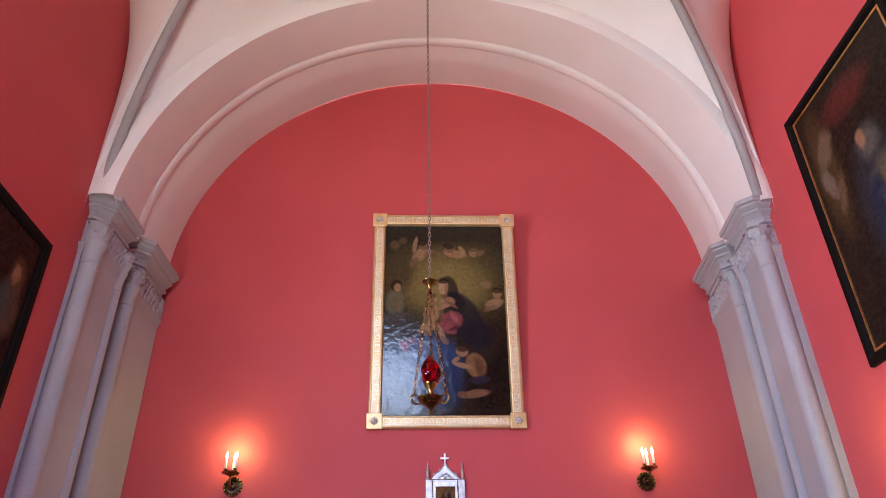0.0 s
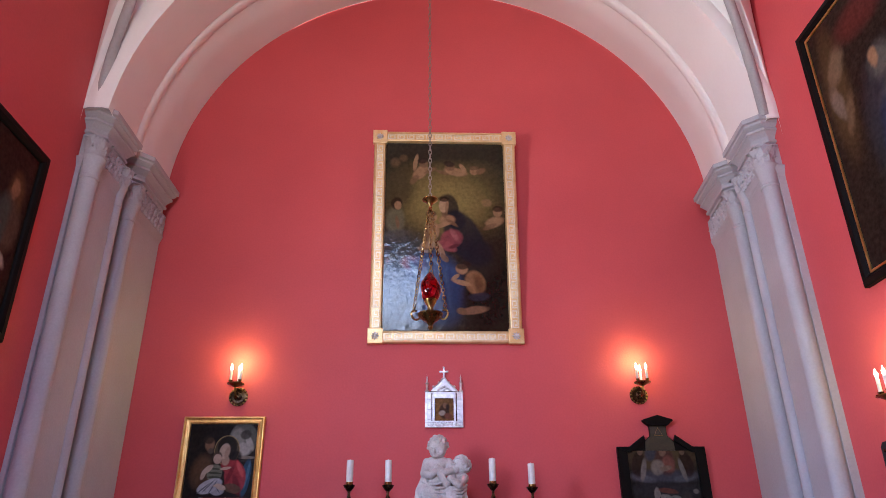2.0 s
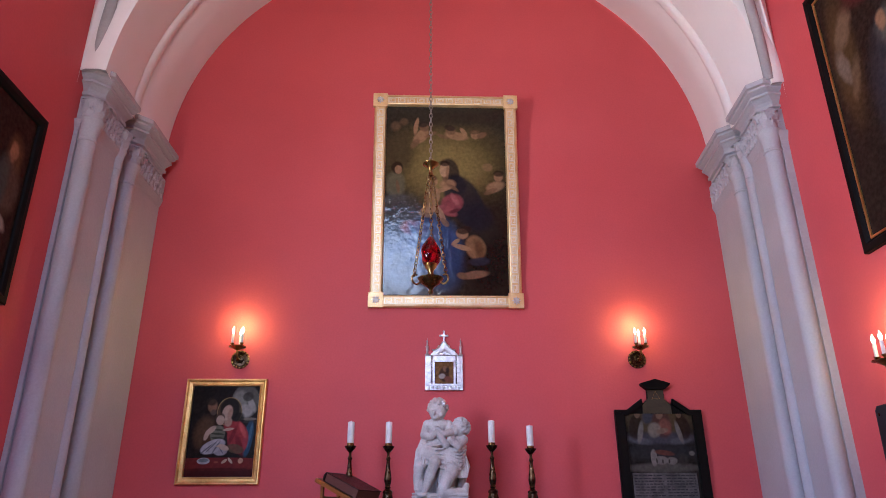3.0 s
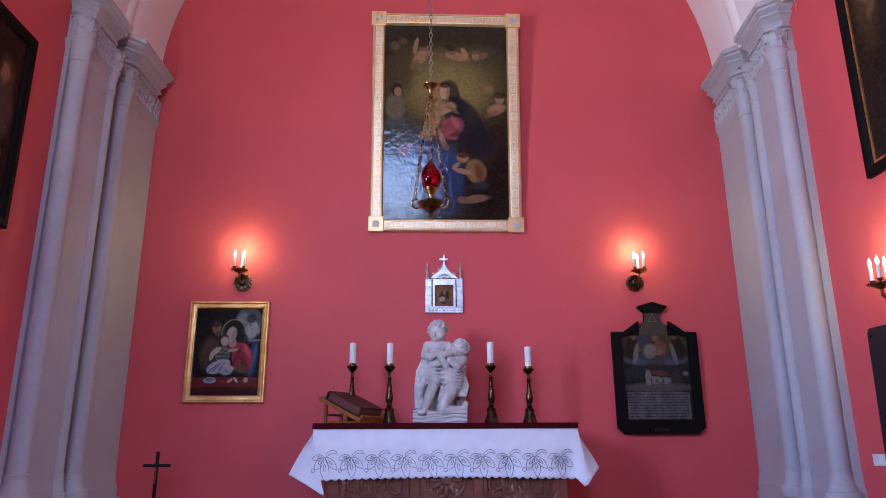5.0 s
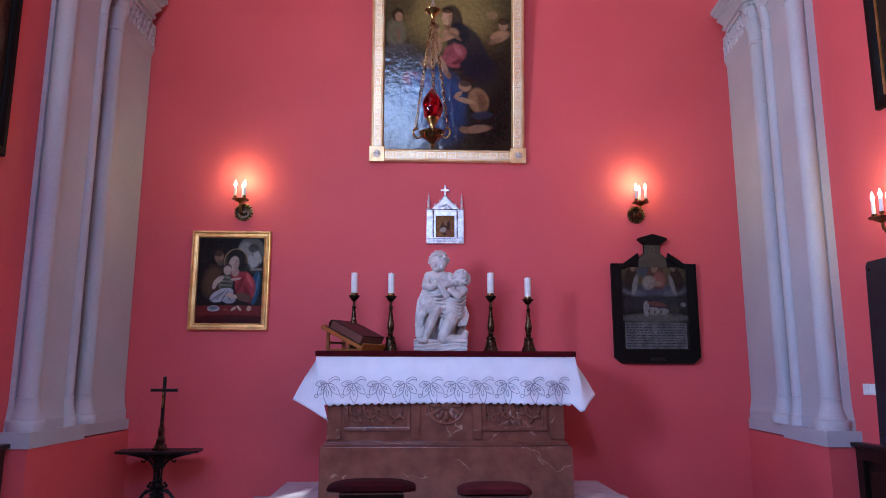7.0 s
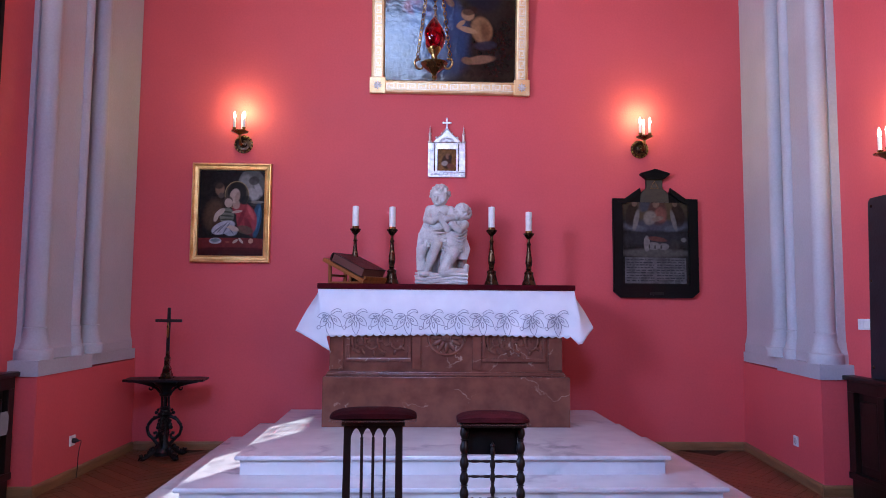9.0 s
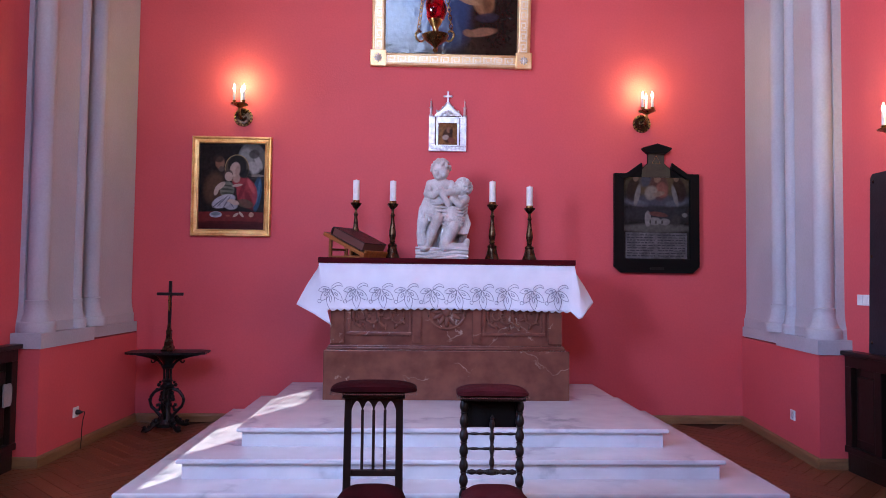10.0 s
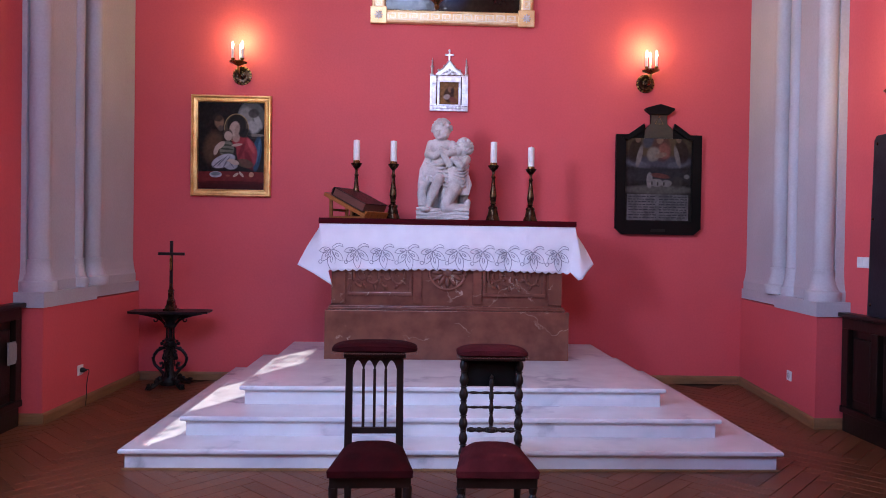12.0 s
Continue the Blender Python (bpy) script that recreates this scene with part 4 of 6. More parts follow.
    # the red table in front, a dish and fruit
    strokes += [
        (0.0, 0.185, 0.60, 0.062, 0, 0.05, (0.135, 0.018, 0.015)), (0.0, 0.090, 0.60, 0.062, 0, 0.12, (0.050, 0.008, 0.007)), (-0.148, 0.215, 0.060, 0.030, 0, 0.08, (0.33, 0.35, 0.36)), (-0.148, 0.222, 0.048, 0.018, 0, 0.15, (0.10, 0.13, 0.14)), (0.045, 0.212, 0.032, 0.014, -35, 0.15, (0.36, 0.28, 0.20)), (0.100, 0.218, 0.034, 0.012, 50, 0.15, (0.42, 0.34, 0.25)), (0.195, 0.215, 0.024, 0.025, 0, 0.12, (0.40, 0.24, 0.15)), (-0.03, 0.205, 0.020, 0.010, 0, 0.3, (0.20, 0.05, 0.03))]
    canvas(p, w - 2 * fw, h - 2 * fw, fw, paint_mat("oil_paint_small", (0.013, 0.009, 0.007), strokes, 0.30, 0.006, 0.03))


def votive_tablet():
    """A black shaped frame with shoulders and a capped neck round a dark votive picture with rows of writing."""
    p = thing("votive_tablet", (2.392, YB - 0.004, 1.495), "black shaped wooden tablet with a dark picture and worn lettering", "tablet")

    def half(pts):
        return pts + [(-x, z) for x, z in pts[::-1]]
    outer = half([(-0.36, 0.0), (-0.425, 0.06), (-0.428, 0.985), (-0.31, 0.985), (-0.16, 1.09), (-0.145, 1.045), (-0.085, 1.10), (-0.085, 1.20), (-0.135, 1.235), (0.0, 1.285)][:-1] + [(-0.001, 1.285)])
    bm = prism(bmesh.new(), outer, "y", -0.022, -0.002)
    part("backboard", bm, BLACK_WOOD, p)
    for s in (-1, 1):
        bm = bmesh.new()
        prism(bm, [(s * 0.43, 0.055), (s * 0.43, 0.99), (s * 0.335, 0.94), (s * 0.335, 0.13)], "y", -0.052, -0.018)
        prism(bm, [(s * 0.43, 0.99), (s * 0.31, 0.99), (s * 0.155, 1.10), (s * 0.145, 1.05), (s * 0.30, 0.94), (s * 0.335, 0.94)], "y", -0.056, -0.018)
        part("side_moulding", bm, BLACK_WOOD, p)
    part("bottom_moulding", prism(bmesh.new(), [(-0.36, -0.003), (0.36, -0.003), (0.432, 0.06), (0.335, 0.13), (-0.335, 0.13), (-0.432, 0.06)], "y", -0.052, -0.018), BLACK_WOOD, p)
    part("cap", prism(bmesh.new(), half([(-0.09, 1.19), (-0.145, 1.235), (-0.145, 1.25), (-0.001, 1.292)]), "y", -0.07, -0.005), BLACK_WOOD, p)
    part("name_plate", bx(-0.07, 0.07, -0.056, -0.05, 0.025, 0.055), CAST_IRON, p, "small dull metal plate")
    strokes = [
        (0.0, 0.90, 0.34, 0.16, 0, 0.4, (0.080, 0.055, 0.026)), (0.0, 0.72, 0.36, 0.06, 0, 0.4, (0.050, 0.050, 0.062)), (-0.20, 0.70, 0.12, 0.035, 10, 0.35, (0.075, 0.075, 0.088)), (0.20, 0.70, 0.12, 0.035, -10, 0.35, (0.070, 0.070, 0.082)), (0.0, 0.59, 0.36, 0.075, 0, 0.35, (0.026, 0.024, 0.026)), (0.0, 0.445, 0.36, 0.045, 0, 0.3, (0.085, 0.078, 0.066)),
        (-0.23, 0.83, 0.070, 0.125, 10, 0.16, (0.022, 0.013, 0.010)), (-0.19, 0.78, 0.026, 0.110, 14, 0.25, (0.15, 0.135, 0.115)), (-0.205, 0.945, 0.028, 0.034, 0, 0.2, (0.14, 0.085, 0.055)), (0.235, 0.83, 0.070, 0.125, -10, 0.16, (0.022, 0.012, 0.010)), (0.19, 0.78, 0.024, 0.105, -14, 0.25, (0.14, 0.125, 0.11)), (0.205, 0.95, 0.028, 0.034, 0, 0.2, (0.13, 0.08, 0.05)),
        (-0.10, 0.93, 0.055, 0.075, 25, 0.3, (0.040, 0.046, 0.062)), (0.03, 0.86, 0.095, 0.135, -8, 0.18, (0.070, 0.030, 0.024)), (0.06, 0.83, 0.060, 0.080, -15, 0.25, (0.16, 0.060, 0.042)), (-0.05, 0.80, 0.065, 0.075, 25, 0.2, (0.17, 0.145, 0.115)), (0.025, 0.79, 0.060, 0.026, -12, 0.25, (0.15, 0.105, 0.075)), (0.01, 0.945, 0.034, 0.044, 0, 0.2, (0.16, 0.10, 0.065)), (0.01, 0.985, 0.046, 0.028, 0, 0.25, (0.020, 0.014, 0.012)),
        (-0.085, 0.54, 0.032, 0.080, 0, 0.14, (0.17, 0.155, 0.14)), (-0.02, 0.515, 0.075, 0.040, 0, 0.15, (0.15, 0.138, 0.122)), (0.085, 0.510, 0.055, 0.036, 0, 0.18, (0.14, 0.128, 0.115)), (0.02, 0.585, 0.095, 0.024, 8, 0.25, (0.10, 0.036, 0.026)), (-0.06, 0.51, 0.008, 0.024, 0, 0.3, (0.03, 0.025, 0.02)), (0.0, 0.505, 0.008, 0.020, 0, 0.3, (0.03, 0.025, 0.02)), (0.06, 0.505, 0.008, 0.020, 0, 0.3, (0.03, 0.025, 0.02)), (0.29, 0.58, 0.028, 0.022, 0, 0.3, (0.13, 0.12, 0.105)), (0.20, 0.52, 0.05, 0.06, 0, 0.35, (0.035, 0.030, 0.026))]
    part("picture", bx(-0.34, 0.34, -0.027, -0.0215, 0.12, 0.955), paint_mat("votive_paint", (0.018, 0.015, 0.013), strokes, 0.5, 0.010, 0.02), p, "dark painted panel")
    part("neck_panel", prism(bmesh.new(), [(-0.145, 0.957), (0.145, 0.957), (0.14, 1.04), (0.08, 1.10), (0.08, 1.195), (-0.08, 1.195), (-0.08, 1.10), (-0.14, 1.04)], "y", -0.027, -0.0215), mat("olive_old_paint", (0.055, 0.043, 0.026), 0.5, scale=14, wear=0.4), p)
    sign = part("triangle", tube(bmesh.new(), [(-0.04, -0.029, 1.10), (0.04, -0.029, 1.10), (0.0, -0.029, 1.175)], 0.003, 6, closed=True), GOLD, p, "thin gilt triangle")
    part("text_panel", bx(-0.31, 0.31, -0.0295, -0.0265, 0.14, 0.40), mat("worn_grey_ground", (0.105, 0.10, 0.098), 0.6, colour2=(0.040, 0.037, 0.038), scale=11, fine=60, wear=0.5), p, "worn pale panel")
    rnd = random.Random(5)
    for row in range(9):
        bm = bmesh.new()
        for x0 in (-0.295, 0.012):
            x = x0
            while x < x0 + 0.27:
                ln = rnd.uniform(0.015, 0.05)
                box(bm, x, min(x + ln, x0 + 0.28), -0.0305, -0.029, 0.163 + row * 0.026, 0.163 + row * 0.026 + rnd.uniform(0.007, 0.011))
                x += ln + rnd.uniform(0.006, 0.014)
        tagged(part("lettering_row", bm, BLACK_BOARD, p), kind="stuff")


def silver_icon():
    p = thing("icon", (0.292, YB - 0.004, 2.677), "small icon in a silvered neo-gothic frame with pinnacles and cross", "icon")
    w = 0.187
    rails_z = 0.345
    bm = bmesh.new()
    for a in ((-w, -0.105, 0.0, rails_z), (0.105, w, 0.0, rails_z), (-0.105, 0.105, 0.0, 0.06), (-0.105, 0.105, 0.285, rails_z)):
        box(bm, a[0], a[1], -0.035, -0.001, a[2], a[3], bevel=0.003)
    part("frame", bm, SILVER_LEAF, p)
    rails_inner = [(-0.108, -0.094), (0.094, 0.108)]
    bm = bmesh.new()
    for a, b in rails_inner:
        box(bm, a, b, -0.042, -0.03, 0.052, 0.293)
    for a, b in ((0.050, 0.062), (0.283, 0.295)):
        box(bm, -0.108, 0.108, -0.042, -0.03, a, b)
    part("inner_frame", bm, SILVER_LEAF, p)
    # thin dark strips laid on the frame imitate shadow lines between its parts
    for x in (-0.1205, 0.1205):
        part("groove", bx(x - 0.005, x + 0.005, -0.0375, -0.0352, 0.058, 0.338), DARK_BRONZE, p, "thin dark strip standing in for a shadow line")
    part("groove", bx(-0.18, 0.18, -0.0375, -0.0352, 0.346, 0.3515), DARK_BRONZE, p, "thin dark strip standing in for a shadow line")
    part("groove", bx(-0.18, 0.18, -0.0375, -0.0352, 0.047, 0.0495), DARK_BRONZE, p, "thin dark strip standing in for a shadow line")
    bm = bmesh.new()
    for k in range(9):
        ball(bm, (-0.15 + k * 0.0375, -0.037, 0.028), (0.014, 0.009, 0.014), u=8, v=6)
    part("foot_ornament", bm, SILVER_LEAF, p, smooth=True)
    for s in (-1, 1):
        bm = bmesh.new()
        for z0 in (0.07, 0.17, 0.265):
            box(bm, s * 0.146 - 0.018, s * 0.146 + 0.018, -0.046, -0.03, z0, z0 + 0.075, bevel=0.006)
        lathe(bm, [(0.02, 0.345), (0.024, 0.355), (0.012, 0.37), (0.013, 0.43), (0.019, 0.437), (0.009, 0.447), (0.006, 0.49), (0.010, 0.495), (0.003, 0.505), (0.0, 0.53)], 8, Matrix.Translation((s * 0.168, -0.022, 0)))
        part("pinnacle", bm, SILVER_LEAF, p)
    gable = [(-0.14, 0.345), (0.14, 0.345), (0.105, 0.39), (0.05, 0.43), (0.012, 0.485), (-0.012, 0.485), (-0.05, 0.43), (-0.105, 0.39)]
    g = part("gable", prism(bmesh.new(), gable, "y", -0.03, -0.001), SILVER_LEAF, p)
    bm = tube(bmesh.new(), [(x, -0.032, z) for x, z in gable[1:5] + gable[5:]], 0.007, 6)
    for x, z in gable[2:4] + gable[6:]:
        ball(bm, (x, -0.022, z + 0.012), (0.013, 0.012, 0.013), u=8, v=6)
    part("crocket", bm, SILVER_LEAF, g, smooth=True)
    bm = bmesh.new()
    for x, z in ((0, 0.40), (-0.03, 0.385), (0.03, 0.385), (0, 0.365), (-0.055, 0.37), (0.055, 0.37)):
        ball(bm, (x, -0.032, z), (0.016, 0.010, 0.013), u=8, v=6)
    part("tracery", bm, SILVER_LEAF, g, smooth=True)
    bm = bx(-0.008, 0.008, -0.028, -0.012, 0.48, 0.595)
    box(bm, -0.034, 0.034, -0.0275, -0.0125, 0.545, 0.561)
    for x, z in ((-0.036, 0.553), (0.036, 0.553), (0, 0.597)):
        ball(bm, (x, -0.02, z), (0.012, 0.009, 0.012), u=8, v=6)
    part("cross", bm, SILVER_LEAF, p)
    strokes = [(0.0, 0.16, 0.05, 0.075, 0, 0.2, (0.03, 0.014, 0.01)), (0.01, 0.215, 0.024, 0.03, 0, 0.3, (0.20, 0.10, 0.05)), (-0.02, 0.14, 0.032, 0.026, 0, 0.3, (0.30, 0.25, 0.2)), (0.04, 0.11, 0.04, 0.03, 20, 0.3, (0.16, 0.05, 0.03)), (0.035, 0.20, 0.02, 0.03, 0, 0.4, (0.02, 0.012, 0.01))]
    part("picture", bx(-0.096, 0.096, -0.02, -0.002, 0.058, 0.287), paint_mat("icon_paint", (0.16, 0.075, 0.022), strokes, 0.35, 0.008, 0.06), p, "small golden-brown painted panel")


def sconce(place, face):
    x, y, z = place
    p = thing("wall_sconce", place, "brass wall sconce with three lit candle bulbs", "wall lamp", "wall sconces", -face)
    part("back_plate", lathe(bmesh.new(), [(0.085, 0.0), (0.092, 0.006), (0.088, 0.014), (0.072, 0.018), (0.066, 0.026), (0.04, 0.028), (0.034, 0.04), (0.018, 0.045), (0.0, 0.046)], 24, pose(0, -0.001, 0, 90)), DARK_BRONZE, p, smooth=True)
    bm = bmesh.new()
    for k in range(16):
        a = k * math.pi / 8
        ball(bm, (0.082 * math.cos(a), -0.014, 0.082 * math.sin(a)), (0.012, 0.008, 0.012), u=8, v=6)
    part("beading", bm, BRASS, p, smooth=True)
    pts = [(0, -0.04, -0.005), (0, -0.08, -0.028), (0, -0.13, -0.02), (0, -0.165, 0.02), (0, -0.17, 0.07)]
    part("arm", tube(bmesh.new(), pts, 0.012, 10), BRASS, p, smooth=True)
    part("bowl", lathe(bmesh.new(), [(0.010, 0.055), (0.03, 0.066), (0.058, 0.082), (0.082, 0.088), (0.084, 0.094), (0.05, 0.095), (0.02, 0.10), (0.0, 0.104)], 24, Matrix.Translation((0, -0.17, 0))), BRASS, p, smooth=True)
    for k, a in enumerate((200, 330, 80)):
        cx, cy = 0.052 * math.cos(radians(a)), -0.17 + 0.052 * math.sin(radians(a))
        m = Matrix.Translation((cx, cy, 0))
        cup = part("candle_cup", lathe(bmesh.new(), [(0.008, 0.088), (0.010, 0.105), (0.020, 0.118), (0.022, 0.124), (0.012, 0.126), (0.012, 0.14)], 14, m), BRASS, p, smooth=True)
        part("candle_sleeve", lathe(bmesh.new(), [(0.0125, 0.125), (0.0125, 0.215), (0.010, 0.220), (0.0, 0.2205)], 14, m), WAX, p, "white candle sleeve", smooth=True)
        part("bulb", lathe(bmesh.new(), [(0.0, 0.2206), (0.009, 0.223), (0.013, 0.238), (0.0125, 0.250), (0.007, 0.270), (0.002, 0.284), (0.0, 0.286)], 14, m), BULB, p, "lit flame-shaped bulb", smooth=True)


large_painting()
gilt_picture()
votive_tablet()
silver_icon()
for sx, sy, sz, face in SCONCES:
    sconce((sx, sy - (0.001 if face == 0 else 0), sz), face)

# ---- the altar ----
ALTAR_X = 0.268


def altar():
    p = thing("altar", (ALTAR_X, 6.5, 0.388), "brown-red marble altar with carved relief panels", "altar")
    yf, yb = -0.43, 0.39
    part("base", bx(-1.037, 1.037, yf - 0.155, yb, 0, 0.413, bevel=0.004), BROWN_MARBLE, p)
    bm = bmesh.new()
    for d, z0, z1 in ((0.022, 0.413, 0.430), (0.012, 0.430, 0.445)):
        box(bm, -1.0 - d, 1.0 + d, yf - 0.04 - d, yb, z0, z1, bevel=0.004)
    part("base_moulding", bm, BROWN_MARBLE, p)
    part("body", bx(-1.0, 1.0, yf - 0.005, yb, 0.445, 1.085), BROWN_MARBLE, p)
    part("table_slab", bx(-1.08, 1.08, yf - 0.03, yb, 1.085, 1.147, bevel=0.006), BROWN_MARBLE, p)
    y = yf - 0.005
    for a, b in ((-1.0, -0.88), (-0.30, -0.22), (0.22, 0.30), (0.88, 1.0)):
        part("pilaster", bx(a + 0.002, b - 0.002, y - 0.02, y + 0.002, 0.46, 1.083, bevel=0.004), BROWN_MARBLE, p)
    for x0, x1 in ((-0.855, -0.305), (0.305, 0.855)):
        bm = bmesh.new()
        for a in ((x0, x1, 0.53, 0.56), (x0, x1, 0.90, 0.93), (x0, x0 + 0.03, 0.56, 0.90), (x1 - 0.03, x1, 0.56, 0.90)):
            box(bm, a[0], a[1], y - 0.022, y + 0.002, a[2], a[3], bevel=0.005)
        panel = part("panel_frame", bm, BROWN_MARBLE, p)
        bm = bmesh.new()
        n = 4
        for k in range(n):
            cx = x0 + 0.06 + (x1 - x0 - 0.12) * (k + 0.5) / n
            sgn = 1 if k % 2 else -1
            pts = []
            for i in range(26):
                t = i / 25
                r = 0.072 * (1 - t) ** 0.8 + 0.006
                a = sgn * t * 9.5 + math.pi / 2 * sgn
                pts.append((cx + r * math.cos(a), y - 0.008, 0.72 + 1.5 * r * math.sin(a)))
            tube(bm, pts, 0.017, 6, taper=[1 - 0.6 * i / 25 for i in range(26)])
            for q in range(5):
                a = q * 1.3 + k
                ball(bm, (cx + 0.05 * math.cos(a), y - 0.004, 0.72 + 0.12 * math.sin(a)), (0.03, 0.016, 0.014), (0, -math.degrees(a), 0), 8, 6)
        part("scroll_relief", bm, BROWN_MARBLE, panel, smooth=True)
    bm = bmesh.new()
    for k in range(12):
        a = k * math.pi / 6
        ball(bm, (0.085 * math.cos(a), y - 0.006, 0.74 + 0.085 * math.sin(a)), (0.055, 0.02, 0.022), (0, -math.degrees(a), 0), 10, 6)
    ball(bm, (0, y - 0.012, 0.74), (0.045, 0.03, 0.045))
    tube(bm, [(0.155 * math.cos(i * math.pi / 16), y - 0.004, 0.74 + 0.155 * math.sin(i * math.pi / 16)) for i in range(32)], 0.014, 6, closed=True)
    tagged(part("rosette", bm, BROWN_MARBLE, p, "carved round rosette", smooth=True), kind="stuff")


altar()


def tablecloth():
    p = thing("tablecloth", (ALTAR_X, 6.035, 1.524), "white linen altar cloth with embroidered leaves and scalloped hem", "tablecloth")
    w = 1.105
    n = 180
    top = 0.010
    scall = 34

    def front(u, t):
        x = -w + 2 * w * u
        wave = 0.010 * math.sin(u * 23 + 1) * t + 0.006 * math.sin(u * 57) * t
        return Vector((x * (1 - 0.035 * t), -0.006 - wave - 0.014 * t, top - t * (0.405 + (0.018 * abs(math.sin(u * math.pi * scall)) - 0.010 if t > 0.95 else 0) - 0.02 * math.sin(u * 3.1))))
    bm = bmesh.new()
    rows = [[bm.verts.new(front(i / n, t)) for i in range(n + 1)] for t in (0, 0.02, 0.15, 0.3, 0.5, 0.7, 0.85, 0.94, 1.0)]
    for a, b in zip(rows, rows[1:]):
        for i in range(n):
            bm.faces.new((a[i], b[i], b[i + 1], a[i + 1]))
    back = [bm.verts.new((v.co.x, 0.82, top)) for v in rows[0]]
    for i in range(n):
        bm.faces.new((rows[0][i], rows[0][i + 1], back[i + 1], back[i]))
    # the corners hang out in a loose fold, the ends hang down the sides
    for s in (-1, 1):
        edge = [r[0 if s < 0 else -1] for r in rows]
        hem = [(0.985, -0.05, -0.52), (1.03, -0.05, -0.49), (1.15, -0.02, -0.42), (1.30, 0.06, -0.35), (1.24, 0.30, -0.37), (1.19, 0.55, -0.38), (1.17, 0.80, -0.38)]
        if s > 0:
            hem[0], hem[1], hem[2], hem[3] = (1.13, -0.045, -0.45), (1.165, -0.045, -0.44), (1.21, -0.02, -0.38), (1.285, 0.05, -0.31)
        tops = [(w, -0.006, top), (w, 0.0, top), (w, 0.06, top), (w, 0.16, top), (w, 0.30, top), (w, 0.55, top), (w, 0.82, top)]
        cols = [edge]
        for (hx, hy, hz), (tx, ty, tz) in zip(hem, tops):
            col = []
            for k, t in enumerate((0, 0.02, 0.15, 0.3, 0.5, 0.7, 0.85, 0.94, 1.0)):
                bulge = 0.012 * math.sin(t * math.pi)
                col.append(bm.verts.new((s * (tx + (hx - tx) * t + bulge), ty + (hy - ty) * t, tz + (hz - tz) * t)))
            cols.append(col)
        for a, b in zip(cols, cols[1:]):
            for k in range(8):
                bm.faces.new((a[k], b[k], b[k + 1], a[k + 1]))
    bmesh.ops.remove_doubles(bm, verts=bm.verts[:], dist=0.0004)
    bmesh.ops.recalc_face_normals(bm, faces=bm.faces[:])
    cloth = part("cloth", bm, LINEN, p, smooth=True)
    sol = cloth.modifiers.new("thickness", "SOLIDIFY")
    sol.thickness = 0.0025
    # stitched leaf sprays with a ring between each two

    def stitch(bm, pts, closed=True, r=0.0025):
        q = []
        for x, z in pts:
            t = min(max((top - z) / 0.405, 0), 1)
            f = front((x + w) / (2 * w), t)
            q.append((x, f.y - 0.0035, z))
        tube(bm, q, r, 5, closed=closed)

    def petal(cx, cz, length, width, angle, k=10):
        a = radians(angle)
        out = []
        for i in range(2 * k):
            t = i / k if i <= k else 2 - i / k
            sgn = 1 if i <= k else -1
            u, v = t * length, sgn * width * math.sin(math.pi * min(max(t, 0), 1)) ** 0.8
            out.append((cx + u * math.cos(a) - v * math.sin(a), cz + u * math.sin(a) + v * math.cos(a)))
        return out
    rnd = random.Random(8)
    for k in range(10):
        cx, cz = -1.0 + k * 0.2165, -0.205
        lean = rnd.uniform(-5, 5)
        bm = bmesh.new()
        for ang, ln, wd in ((192, 0.098, 0.023), (236, 0.128, 0.029), (276, 0.168, 0.033), (318, 0.135, 0.027)):
            a = ang + lean + rnd.uniform(-3, 3)
            ln *= rnd.uniform(0.95, 1.05)
            c, w2 = math.cos(radians(a)), math.sin(radians(a))
            stitch(bm, petal(cx + 0.010 * c, cz + 0.010 * w2, ln, wd, a))
            stitch(bm, petal(cx + 0.35 * ln * c, cz + 0.35 * ln * w2, ln * 0.34, wd * 0.30, a, 5), r=0.0026)
        # a bent stalk drawn as a closed loop
        bow = [(cx + 0.010 + 0.085 * t, cz + 0.016 + 0.030 * math.sin(t * 2.5)) for t in [i / 9 for i in range(10)]]
        stitch(bm, bow + [(x + 0.006, z - 0.022) for x, z in bow[::-1]], r=0.0024)
        tagged(part("embroidery", bm, STITCH, p, "grey-blue stitched leaf spray"), kind="stuff")
        bm = bmesh.new()
        stitch(bm, [(cx - 0.090 + 0.015 * math.cos(a * math.pi / 6), -0.318 + 0.015 * math.sin(a * math.pi / 6)) for a in range(12)])
        part("embroidered_ring", bm, STITCH, p)


tablecloth()
tagged(obj("altar_cover", bx(ALTAR_X - 1.112, ALTAR_X + 1.112, 6.010, 6.87, 1.535, 1.582, bevel=0.008), RED_CLOTH, smooth=True), "dark crimson velvet cover over the altar top", "altar cover")
ZT = 1.582


